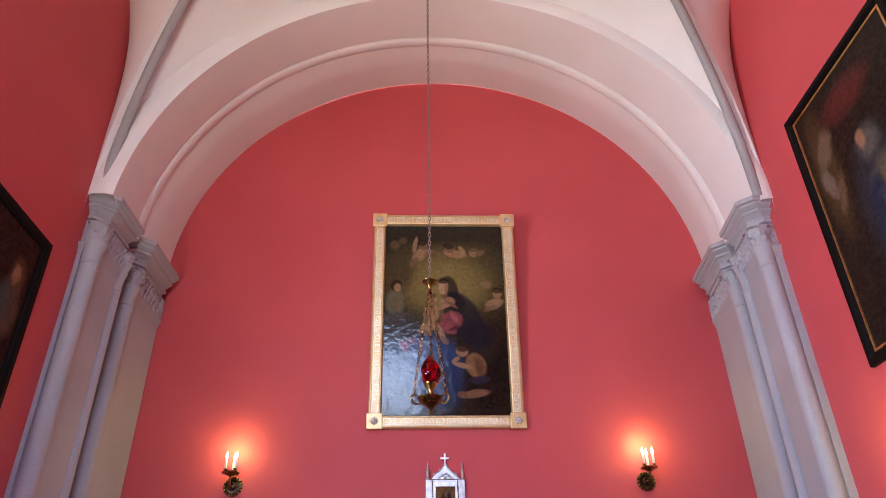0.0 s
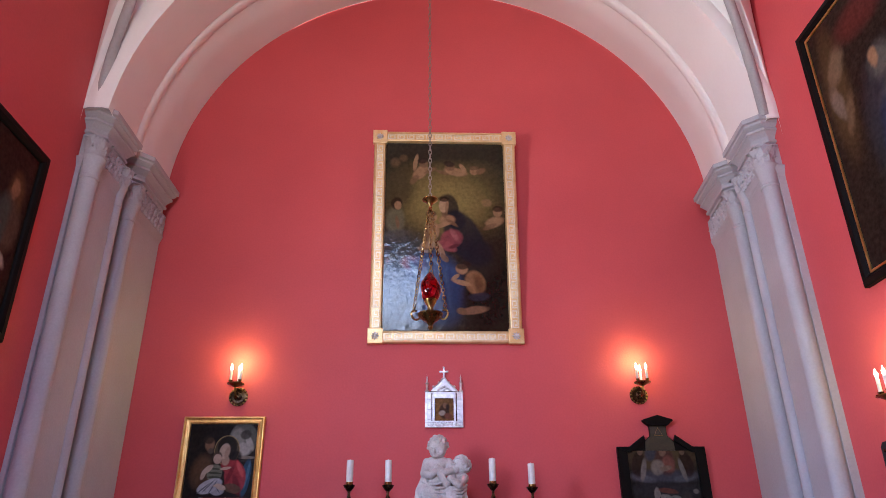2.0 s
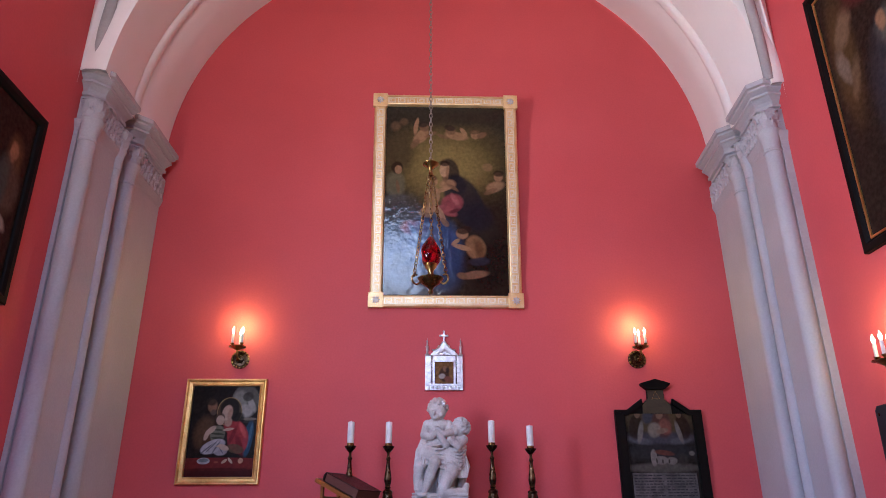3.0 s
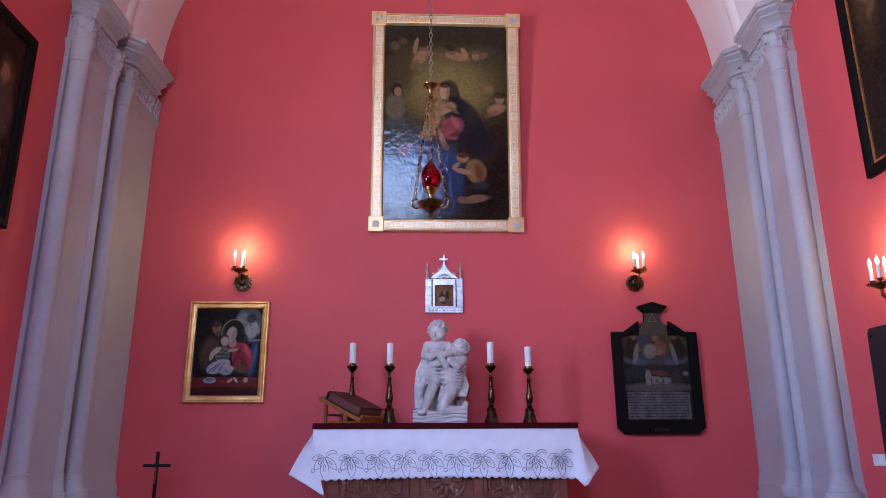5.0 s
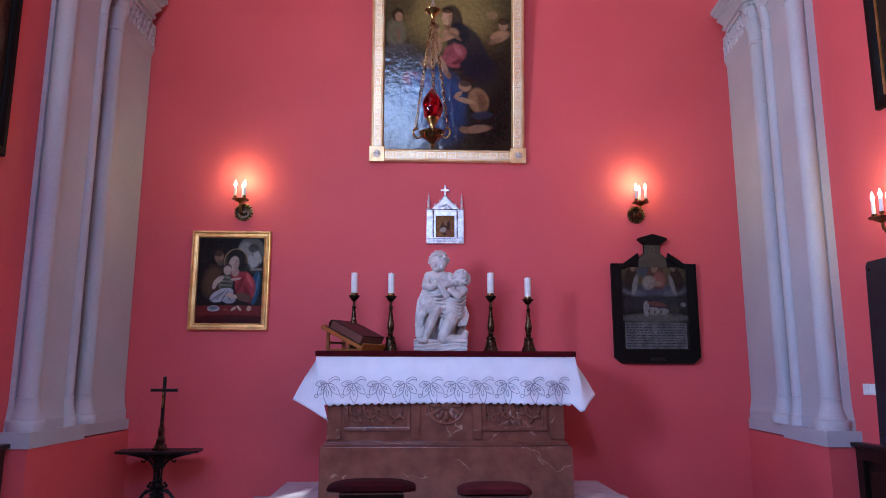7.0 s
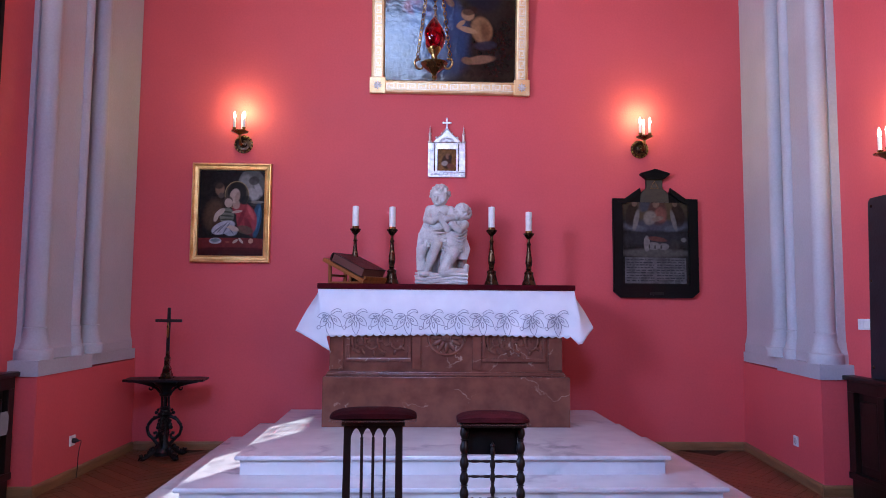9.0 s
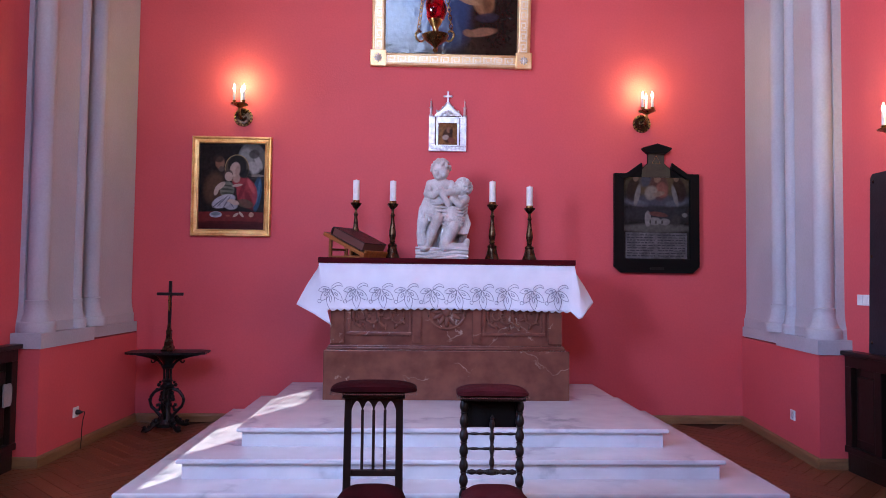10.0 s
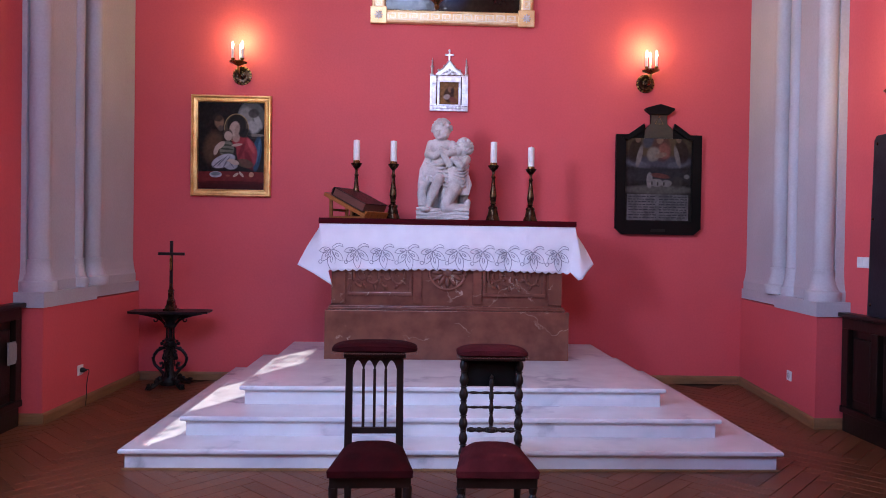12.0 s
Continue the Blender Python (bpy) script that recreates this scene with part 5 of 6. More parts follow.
def statue():
    bm = bmesh.new()

    def limb(pts, radii):
        for (a, ra), (b, rb) in zip(zip(pts, radii), zip(pts[1:], radii[1:])):
            for i in range(7):
                t = i / 6
                c = [a[k] + (b[k] - a[k]) * t for k in range(3)]
                r = ra + (rb - ra) * t
                ball(bm, c, (r, r, r), u=12, v=8)
    # rocky ground, cut in long uneven ledges
    rnd = random.Random(3)
    box(bm, -0.215, 0.215, -0.125, 0.14, 0.0, 0.075)
    for k in range(6):
        ph = rnd.uniform(0, 6)
        pts = [(-0.222 + 0.0444 * i, -0.128 - 0.006 * math.sin(1.1 * i + ph), 0.010 + 0.016 * k + 0.007 * math.sin(0.7 * i + ph) + 0.0012 * i * (1 - k % 2)) for i in range(11)]
        tube(bm, pts, 0.0085, 8)
    for i in range(26):
        ball(bm, (rnd.uniform(-0.18, 0.18), rnd.uniform(-0.10, 0.11), 0.075), (rnd.uniform(0.03, 0.07), rnd.uniform(0.02, 0.04), rnd.uniform(0.012, 0.025)), u=8, v=6)
    ball(bm, (-0.11, 0.035, 0.22), (0.105, 0.09, 0.20))
    ball(bm, (0.03, 0.04, 0.20), (0.10, 0.085, 0.17))
    ball(bm, (-0.10, 0.06, 0.20), (0.11, 0.09, 0.17))
    ball(bm, (0.08, 0.08, 0.20), (0.10, 0.07, 0.16))
    # taller seated form
    ball(bm, (-0.025, 0.01, 0.57), (0.088, 0.070, 0.12))
    ball(bm, (-0.02, 0.0, 0.62), (0.118, 0.066, 0.062))
    ball(bm, (-0.03, -0.01, 0.48), (0.09, 0.08, 0.07))
    limb([(-0.015, 0.0, 0.63), (-0.018, -0.015, 0.69)], [0.044, 0.042])
    ball(bm, (-0.016, -0.022, 0.742), (0.074, 0.078, 0.088))
    ball(bm, (-0.030, -0.056, 0.700), (0.046, 0.044, 0.044))
    ball(bm, (-0.042, -0.088, 0.672), (0.018, 0.014, 0.013))
    ball(bm, (-0.046, -0.104, 0.712), (0.010, 0.015, 0.019))
    ball(bm, (-0.042, -0.090, 0.742), (0.036, 0.014, 0.014))
    ball(bm, (0.010, -0.078, 0.700), (0.020, 0.022, 0.022))
    for i in range(170):
        a, b = rnd.uniform(0, 6.283), math.asin(rnd.uniform(-0.25, 1))
        x, y, z = math.cos(a) * math.cos(b), math.sin(a) * math.cos(b), math.sin(b)
        if z < 0.38 - 0.45 * x and y < 0.1:
            continue
        q = rnd.uniform(0.010, 0.017)
        ball(bm, (-0.014 + x * 0.081, -0.018 + y * 0.084, 0.754 + z * 0.087), (q, q, q * 0.85), u=8, v=6)
    limb([(-0.10, 0.0, 0.63), (-0.125, -0.04, 0.545), (-0.075, -0.09, 0.525), (-0.01, -0.11, 0.57)], [0.040, 0.036, 0.030, 0.022])
    limb([(0.075, 0.0, 0.63), (0.085, -0.06, 0.56), (0.03, -0.10, 0.545), (-0.02, -0.115, 0.585)], [0.038, 0.034, 0.028, 0.020])
    ball(bm, (-0.08, -0.03, 0.40), (0.105, 0.095, 0.085))
    limb([(-0.02, -0.03, 0.38), (-0.045, -0.12, 0.32), (-0.10, -0.10, 0.18), (-0.13, -0.10, 0.10)], [0.056, 0.046, 0.035, 0.026])
    limb([(-0.10, -0.02, 0.38), (-0.165, -0.06, 0.30), (-0.175, -0.03, 0.18), (-0.17, -0.04, 0.09)], [0.058, 0.048, 0.035, 0.028])
    ball(bm, (-0.145, -0.125, 0.085), (0.042, 0.055, 0.025))
    for k in range(9):
        t = k / 8
        tube(bm, [(-0.15 + 0.20 * t, -0.075, 0.43 - 0.02 * t), (-0.155 + 0.215 * t, -0.092, 0.38), (-0.16 + 0.23 * t, -0.09, 0.34 - 0.03 * math.sin(7 * t))], 0.012, 8)
    for k in range(5):
        limb([(0.01 + 0.012 * k, -0.08, 0.42), (0.012 + 0.016 * k, -0.085 - 0.008 * (k % 2), 0.30), (-0.005 + 0.022 * k, -0.08, 0.18 + 0.02 * k)], [0.017, 0.015, 0.013])
    for k in range(6):
        tube(bm, [(-0.145 - 0.006 * k, -0.045, 0.485 - 0.026 * k), (-0.10, -0.100 - 0.008 * (k % 2), 0.455 - 0.020 * k), (-0.03, -0.118, 0.455 - 0.030 * k), (0.03 + 0.004 * k, -0.105, 0.47 - 0.040 * k)], 0.0085, 8)
    # kneeling form
    ball(bm, (0.145, 0.0, 0.44), (0.078, 0.070, 0.115))
    ball(bm, (0.15, 0.0, 0.35), (0.082, 0.080, 0.075))
    limb([(0.15, 0.0, 0.53), (0.165, -0.01, 0.575)], [0.040, 0.042])
    ball(bm, (0.172, -0.02, 0.600), (0.062, 0.064, 0.070))
    ball(bm, (0.130, -0.048, 0.582), (0.040, 0.036, 0.044))
    ball(bm, (0.092, -0.066, 0.590), (0.013, 0.012, 0.012))
    ball(bm, (0.112, -0.064, 0.612), (0.018, 0.022, 0.012))
    for i in range(170):
        a, b = rnd.uniform(0, 6.283), math.asin(rnd.uniform(-0.6, 1))
        x, y, z = math.cos(a) * math.cos(b), math.sin(a) * math.cos(b), math.sin(b)
        if z < 0.45 and x < -0.05:
            continue
        q = rnd.uniform(0.010, 0.017)
        ball(bm, (0.180 + x * 0.070, -0.017 + y * 0.070, 0.606 + z * 0.074), (q, q, q * 0.85), u=8, v=6)
    limb([(0.10, -0.04, 0.51), (0.05, -0.09, 0.46), (0.02, -0.11, 0.50), (-0.01, -0.115, 0.545)], [0.036, 0.032, 0.026, 0.022])
    limb([(0.20, -0.03, 0.51), (0.15, -0.10, 0.45), (0.08, -0.125, 0.50)], [0.036, 0.032, 0.024])
    limb([(0.14, -0.02, 0.33), (0.07, -0.10, 0.22), (0.02, -0.12, 0.12)], [0.068, 0.056, 0.046])
    limb([(0.02, -0.12, 0.105), (0.12, -0.09, 0.10), (0.20, -0.06, 0.11), (0.215, -0.06, 0.155)], [0.046, 0.040, 0.032, 0.024])
    limb([(0.17, 0.02, 0.33), (0.19, 0.02, 0.24), (0.17, 0.03, 0.12)], [0.055, 0.04, 0.035])
    for k in range(7):
        limb([(0.09 + 0.02 * k, -0.075 + 0.006 * k, 0.40 - 0.006 * k), (0.10 + 0.022 * k, -0.082 + 0.008 * k, 0.30 - 0.01 * (k % 3)), (0.13 + 0.014 * k, -0.06, 0.22)], [0.016, 0.017, 0.011])
    for k in range(7):
        tube(bm, [(0.225 - 0.004 * k, -0.02, 0.49 - 0.030 * k), (0.17, -0.088 - 0.006 * (k % 2), 0.445 - 0.028 * k), (0.10 - 0.004 * k, -0.098, 0.43 - 0.016 * k), (0.045, -0.09, 0.45 - 0.010 * k)], 0.0095, 8)
    for k in range(5):
        tube(bm, [(-0.135 + 0.008 * k, -0.03 - 0.01 * k, 0.53 - 0.01 * k), (-0.185 + 0.012 * k, -0.035 - 0.006 * k, 0.42), (-0.200 + 0.010 * k, -0.05, 0.29), (-0.196 + 0.016 * k, -0.06, 0.12)], 0.013, 8)
    ob = obj("statue", bm, STATUE_STONE, smooth=True)
    ob.matrix_world = pose(0.225, 6.37, ZT) @ Matrix.Diagonal((1.07, 1.04, 1.095, 1))
    rm = ob.modifiers.new("merge", "REMESH")
    rm.mode, rm.voxel_size, rm.use_smooth_shade = "VOXEL", 0.0032, True
    sm = ob.modifiers.new("soften", "SMOOTH")
    sm.factor, sm.iterations = 0.3, 1
    tagged(ob, "weathered white stone group of two joined forms on a rocky base", "statue")


statue()


def candlestick(x, y, h, candle_h, r):
    p = thing("candlestick", (x, y, ZT), "dark bronze altar candlestick with a white candle", "candlestick", "altar candlesticks")
    prof = [(0.062, 0.0), (0.067, 0.010), (0.064, 0.020), (0.054, 0.045), (0.044, 0.080), (0.039, 0.102), (0.043, 0.110), (0.042, 0.122), (0.028, 0.132), (0.020, 0.142), (0.027, 0.150), (0.021, 0.160),
            (0.028, 0.185), (0.032, 0.212), (0.029, 0.245), (0.022, 0.285), (0.017, 0.325), (0.014, 0.360), (0.022, 0.374), (0.014, 0.388), (0.011, 0.405), (0.014, 0.425)]
    k = h / 0.47
    part("stem", lathe(bmesh.new(), [(a, b * k) for a, b in prof], 20), DARK_BRONZE, p, smooth=True)
    part("drip_pan", lathe(bmesh.new(), [(0.010, 0.42 * k), (0.022, 0.43 * k), (0.042, 0.452 * k), (0.052, 0.47 * k), (0.050, 0.473 * k), (0.030, 0.462 * k), (0.0, 0.46 * k)], 20), DARK_BRONZE, p, smooth=True)
    part("socket", lathe(bmesh.new(), [(0.031, 0.465 * k), (0.033, 0.47 * k), (0.032, 0.495 * k), (0.0, 0.496 * k)], 20), BRASS, p, "bright brass socket", smooth=True)
    part("candle", lathe(bmesh.new(), [(r, 0.49 * k), (r, 0.49 * k + candle_h - 0.004), (r - 0.004, 0.49 * k + candle_h), (r - 0.012, 0.49 * k + candle_h - 0.002), (0.003, 0.49 * k + candle_h - 0.004), (0.002, 0.49 * k + candle_h + 0.010), (0.0, 0.49 * k + candle_h + 0.011)], 20), WAX, p, "white wax candle", smooth=True)


candlestick(-0.560, 6.40, 0.508, 0.190, 0.030)
candlestick(-0.222, 6.35, 0.500, 0.190, 0.029)
candlestick(0.686, 6.35, 0.505, 0.195, 0.030)
candlestick(1.028, 6.35, 0.478, 0.180, 0.030)


def missal_stand():
    p = thing("book_stand", (-0.52, 6.27, ZT), "honey-coloured wooden missal stand sloping towards one end", "book stand", turn=-33)
    slope = math.degrees(math.atan2(-0.20, 0.45))
    m = pose(-0.03, 0, 0.125, 0, -slope, 0)
    part("board", bx(-0.255, 0.245, -0.17, 0.16, -0.026, 0.010, bevel=0.005, m=m), HONEY_WOOD, p)
    part("ledge", bx(0.225, 0.247, -0.16, 0.16, 0.011, 0.035, bevel=0.003, m=m), HONEY_WOOD, p)
    for y in (-0.12, 0.10):
        part("post", bx(-0.245, -0.215, y, y + 0.02, 0.0, 0.205, bevel=0.003), HONEY_WOOD, p)
        part("foot_rail", bx(-0.214, 0.19, y, y + 0.02, 0.0, 0.022, bevel=0.003), HONEY_WOOD, p)
        part("leg", bx(-0.01, 0.015, y, y + 0.02, 0.0225, 0.095, bevel=0.003), HONEY_WOOD, p)
    part("crossbar", bx(-0.242, -0.22, -0.098, 0.098, 0.07, 0.09, bevel=0.003), HONEY_WOOD, p)
    b = thing("book", (-0.52, 6.27, ZT), "thick closed book in dark brown leather on the wooden stand", "book", turn=-33)
    m = pose(-0.015, 0, 0.1235, 0, -slope, 0)
    cover = bmesh.new()
    box(cover, -0.175, 0.20, -0.175, 0.15, 0.084, 0.091, bevel=0.002, m=m)
    box(cover, -0.175, 0.20, -0.175, 0.15, 0.012, 0.018, bevel=0.002, m=m)
    part("cover", cover, LEATHER, b)
    part("spine", prism(bmesh.new(), [(-0.176, 0.013), (-0.176, 0.090), (-0.188, 0.079), (-0.194, 0.052), (-0.188, 0.024)], "y", -0.175, 0.15, m=m), LEATHER, b)
    part("page_block", bx(-0.17, 0.193, -0.169, 0.144, 0.0185, 0.0835, m=m), mat("dark_gilt_page_edges", (0.14, 0.05, 0.035), 0.5, stretch=(1, 1, 30), scale=10), b, "dull red page edges")


missal_stand()

# ---- hanging lamp ----


def chain(bm, a, b, link=0.034, r=0.0028, wide=0.010):
    a, b = Vector(a), Vector(b)
    d = b - a
    n = max(2, round(d.length / (link * 0.74)))
    q = d.to_track_quat("Z", "Y").to_matrix().to_4x4()
    for i in range(n):
        m = Matrix.Translation(a + d * (i + 0.5) / n) @ q @ pose(0, 0, 0, 0, 0, 90 * (i % 2) + 20)
        pts = [m @ Vector((wide * math.cos(k * math.pi / 5), 0, link / 2 * math.sin(k * math.pi / 5))) for k in range(10)]
        tube(bm, pts, r, 5, closed=True)
    return bm


OLD_CHAIN = mat("dull_chain_metal", (0.30, 0.24, 0.19), 0.4, 0.8, scale=30, wear=0.4)


def sanctuary_lamp():
    p = thing("sanctuary_lamp", (0.092, 4.0, 2.712), "hanging brass sanctuary lamp with a ruby glass flame", "hanging lamp")
    part("bowl", lathe(bmesh.new(), [(0.0, 0.0), (0.012, 0.008), (0.016, 0.02), (0.010, 0.03), (0.024, 0.05), (0.058, 0.075), (0.074, 0.095), (0.078, 0.103), (0.07, 0.106), (0.045, 0.108), (0.022, 0.118), (0.016, 0.14), (0.020, 0.155), (0.034, 0.175), (0.040, 0.195), (0.0, 0.196)], 28), BRASS, p, smooth=True)
    bm = bmesh.new()
    rings = []
    for i in range(25):
        t = i / 24
        r = 0.058 * (math.sin(math.pi * (0.22 + 0.78 * t ** 0.9)) ** 0.75 if t < 1 else 0) + 0.001
        z = 0.198 + 0.185 * t
        rings.append([bm.verts.new(((r * (1 + 0.10 * math.sin(3 * a + t * 7))) * math.cos(a), (r * (1 + 0.10 * math.sin(3 * a + t * 7))) * math.sin(a), z)) for a in [k * math.pi / 12 for k in range(24)]])
    for a, b in zip(rings, rings[1:]):
        for k in range(24):
            bm.faces.new((a[k], a[(k + 1) % 24], b[(k + 1) % 24], b[k]))
    bm.faces.new(rings[0][::-1])
    bm.faces.new(rings[-1])
    part("flame_glass", bm, RUBY_GLASS, p, "ruby red flame-shaped glass", smooth=True)
    crown = part("crown", lathe(bmesh.new(), [(0.012, 0.80), (0.016, 0.805), (0.012, 0.82), (0.010, 0.84), (0.018, 0.858), (0.030, 0.872), (0.050, 0.885), (0.052, 0.890), (0.028, 0.889), (0.008, 0.892), (0.006, 0.905), (0.0, 0.906)], 24), BRASS, p, smooth=True)
    for k in range(3):
        a = radians(205 + 120 * k)
        c, s = math.cos(a), math.sin(a)
        pts = []
        for i in range(15):
            t = i / 14
            ang = -1.2 + 4.6 * t
            pts.append((c * (0.07 + 0.028 + 0.028 * math.sin(ang)), s * (0.07 + 0.028 + 0.028 * math.sin(ang)), 0.085 - 0.035 * math.cos(ang) * (1 - 0.3 * t)))
        arm = part("arm", tube(bmesh.new(), pts, 0.006, 7), BRASS, p, smooth=True)
        part("chain", chain(bmesh.new(), (c * 0.112, s * 0.112, 0.10), (c * 0.012, s * 0.012, 0.80)), BRASS, p)
    part("hanging_chain", chain(bmesh.new(), (0, 0, 0.905), (0, 0, 5.56), 0.045, 0.0027, 0.0095), OLD_CHAIN, p, "long dull metal chain")
    part("ceiling_hook", lathe(bmesh.new(), [(0.03, 5.56), (0.03, 5.53), (0.012, 5.52), (0.008, 5.49), (0.0, 5.489)], 12), OLD_CHAIN, p)


sanctuary_lamp()

# ---- iron stand and crucifix in the corner ----


def iron_stand():
    p = thing("iron_stand", (-2.272, 6.56, 0), "black cast-iron pedestal table with scrolls", "pedestal table", turn=4)
    part("top", prism(bmesh.new(), [(-0.352, -0.10), (-0.275, -0.16), (0.275, -0.16), (0.352, -0.10), (0.352, 0.12), (0.275, 0.16), (-0.275, 0.16), (-0.352, 0.12)], "z", 0.695, 0.715), CAST_IRON, p)
    part("column", lathe(bmesh.new(), [(0.085, 0.03), (0.088, 0.06), (0.065, 0.085), (0.055, 0.13), (0.035, 0.16), (0.028, 0.24), (0.036, 0.30), (0.026, 0.34), (0.035, 0.37), (0.060, 0.385), (0.066, 0.40), (0.045, 0.415), (0.040, 0.435), (0.054, 0.447), (0.030, 0.46), (0.0, 0.461)], 18), CAST_IRON, p, smooth=True)
    part("capital", lathe(bmesh.new(), [(0.030, 0.555), (0.050, 0.560), (0.056, 0.575), (0.042, 0.590), (0.048, 0.615), (0.075, 0.650), (0.11, 0.682), (0.115, 0.6945)], 18), CAST_IRON, p, smooth=True)
    for x, y in ((-0.030, 0), (0.030, 0), (0, 0.030), (0, -0.030)):
        part("rod", lathe(bmesh.new(), [(0.014, 0.452), (0.010, 0.465), (0.009, 0.505), (0.012, 0.51), (0.009, 0.515), (0.010, 0.55), (0.014, 0.562)], 10, Matrix.Translation((x, y, 0))), CAST_IRON, p, smooth=True)

    def scroll(cx, cz, r0, turns, start, s):
        return [(s * (cx + (r0 * (1 - t / 30 * 0.75)) * math.cos(start + turns * t / 30)), (cz + (r0 * (1 - t / 30 * 0.75)) * math.sin(start + turns * t / 30))) for t in range(31)]
    for k in range(4):
        m = pose(0, 0, 0, 0, 0, 90 * k)
        ring = [(0.030, 0.375), (0.065, 0.368), (0.110, 0.345), (0.142, 0.300), (0.148, 0.255), (0.132, 0.210), (0.098, 0.178), (0.066, 0.182), (0.056, 0.208), (0.070, 0.228), (0.090, 0.222)]
        bm = tube(bmesh.new(), [m @ Vector((x, 0, z)) for x, z in ring], 0.015, 8)
        tube(bm, [m @ Vector((x, 0, z)) for x, z in ((0.10, 0.178), (0.075, 0.150), (0.055, 0.125), (0.05, 0.10))], 0.014, 7)
        for x, z, r in ((0.045, 0.30, 0.024), (0.055, 0.275, 0.020), (0.045, 0.335, 0.018), (0.075, 0.408, 0.017), (0.062, 0.432, 0.013), (0.09, 0.365, 0.016), (0.152, 0.275, 0.014)):
            ball(bm, m @ Vector((x, 0, z)), (r, r, r), u=8, v=6)
        part("scroll", bm, CAST_IRON, p, smooth=True)
        pts = [(0.04, 0.085), (0.08, 0.080), (0.12, 0.060), (0.16, 0.032), (0.195, 0.020), (0.222, 0.026), (0.218, 0.046), (0.20, 0.048)]
        m2 = pose(0, 0, 0, 0, 0, 45 + 90 * k)
        bm = tube(bmesh.new(), [m2 @ Vector((x, 0, z)) for x, z in pts], 0.020, 8)
        for x, z, r in ((0.10, 0.095, 0.024), (0.135, 0.072, 0.019), (0.17, 0.05, 0.015)):
            ball(bm, m2 @ Vector((x, 0, z)), (r, r, r), u=8, v=6)
        part("foot", bm, CAST_IRON, p, smooth=True)
    for s in (-1, 1):
        bm = tube(bmesh.new(), [(s * x, 0, z) for x, z in ((0.045, 0.585), (0.08, 0.625), (0.13, 0.652), (0.20, 0.672), (0.28, 0.687))], 0.012, 7)
        for q in range(6):
            ball(bm, (s * (0.07 + 0.032 * q), 0, 0.662 + 0.004 * q), (0.026, 0.014, 0.026 - 0.003 * q), u=8, v=6)
        tube(bm, [(x, 0, z) for x, z in scroll(0.135, 0.628, 0.030, 5.5, 1.2, s)], 0.008, 6)
        part("bracket", bm, CAST_IRON, p, smooth=True)


def crucifix():
    p = thing("crucifix", (-2.275, 6.58, 0.715), "dark standing crucifix on a stepped bronze foot", "crucifix")
    part("foot", lathe(bmesh.new(), [(0.075, 0.0), (0.078, 0.012), (0.062, 0.02), (0.058, 0.04), (0.045, 0.05), (0.042, 0.09), (0.030, 0.11), (0.028, 0.17), (0.034, 0.18), (0.020, 0.20), (0.018, 0.25), (0.0, 0.251)], 4, pose(0, 0, 0, 0, 0, 45)), DARK_BRONZE, p)
    part("upright", bx(-0.014, 0.014, -0.010, 0.010, 0.245, 0.645, bevel=0.003), DARK_WOOD, p)
    part("crossbar", bx(-0.120, 0.120, -0.0125, 0.0095, 0.510, 0.538, bevel=0.003), DARK_WOOD, p)
    bm = bmesh.new()
    ball(bm, (0, -0.018, 0.44), (0.012, 0.010, 0.075), u=10, v=8)
    part("plain_relief", bm, BRASS, p, "small plain bronze relief", smooth=True)


iron_stand()
crucifix()

# ---- two kneeling chairs ----


def seat_pad(bm, back_w, front_w, y0, y1, z0, z1):
    """A stuffed seat that widens towards its front edge, with a rounded top."""
    n, rows = 12, []
    for i in range(n + 1):
        t = i / n
        y = y0 + (y1 - y0) * t
        hw = front_w / 2 + (back_w - front_w) / 2 * t
        row = []
        for k in range(n + 1):
            u = -1 + 2 * k / n
            dome = (1 - abs(u) ** 4) * (1 - abs(2 * t - 1) ** 5)
            row.append(bm.verts.new((u * hw, y, z0 + (z1 - z0) * (0.35 + 0.65 * dome))))
        rows.append(row)
    for a, b in zip(rows, rows[1:]):
        for k in range(n):
            bm.faces.new((a[k], a[k + 1], b[k + 1], b[k]))
    rim = rows[0] + [r[-1] for r in rows[1:]] + rows[-1][-2::-1] + [r[0] for r in rows[-2:0:-1]]
    low = [bm.verts.new((v.co.x * 0.985, v.co.y, z0)) for v in rim]
    for i in range(len(rim)):
        j = (i + 1) % len(rim)
        bm.faces.new((rim[i], low[i], low[j], rim[j]))
    bm.faces.new(low)
    bmesh.ops.recalc_face_normals(bm, faces=bm.faces[:])
    return bm


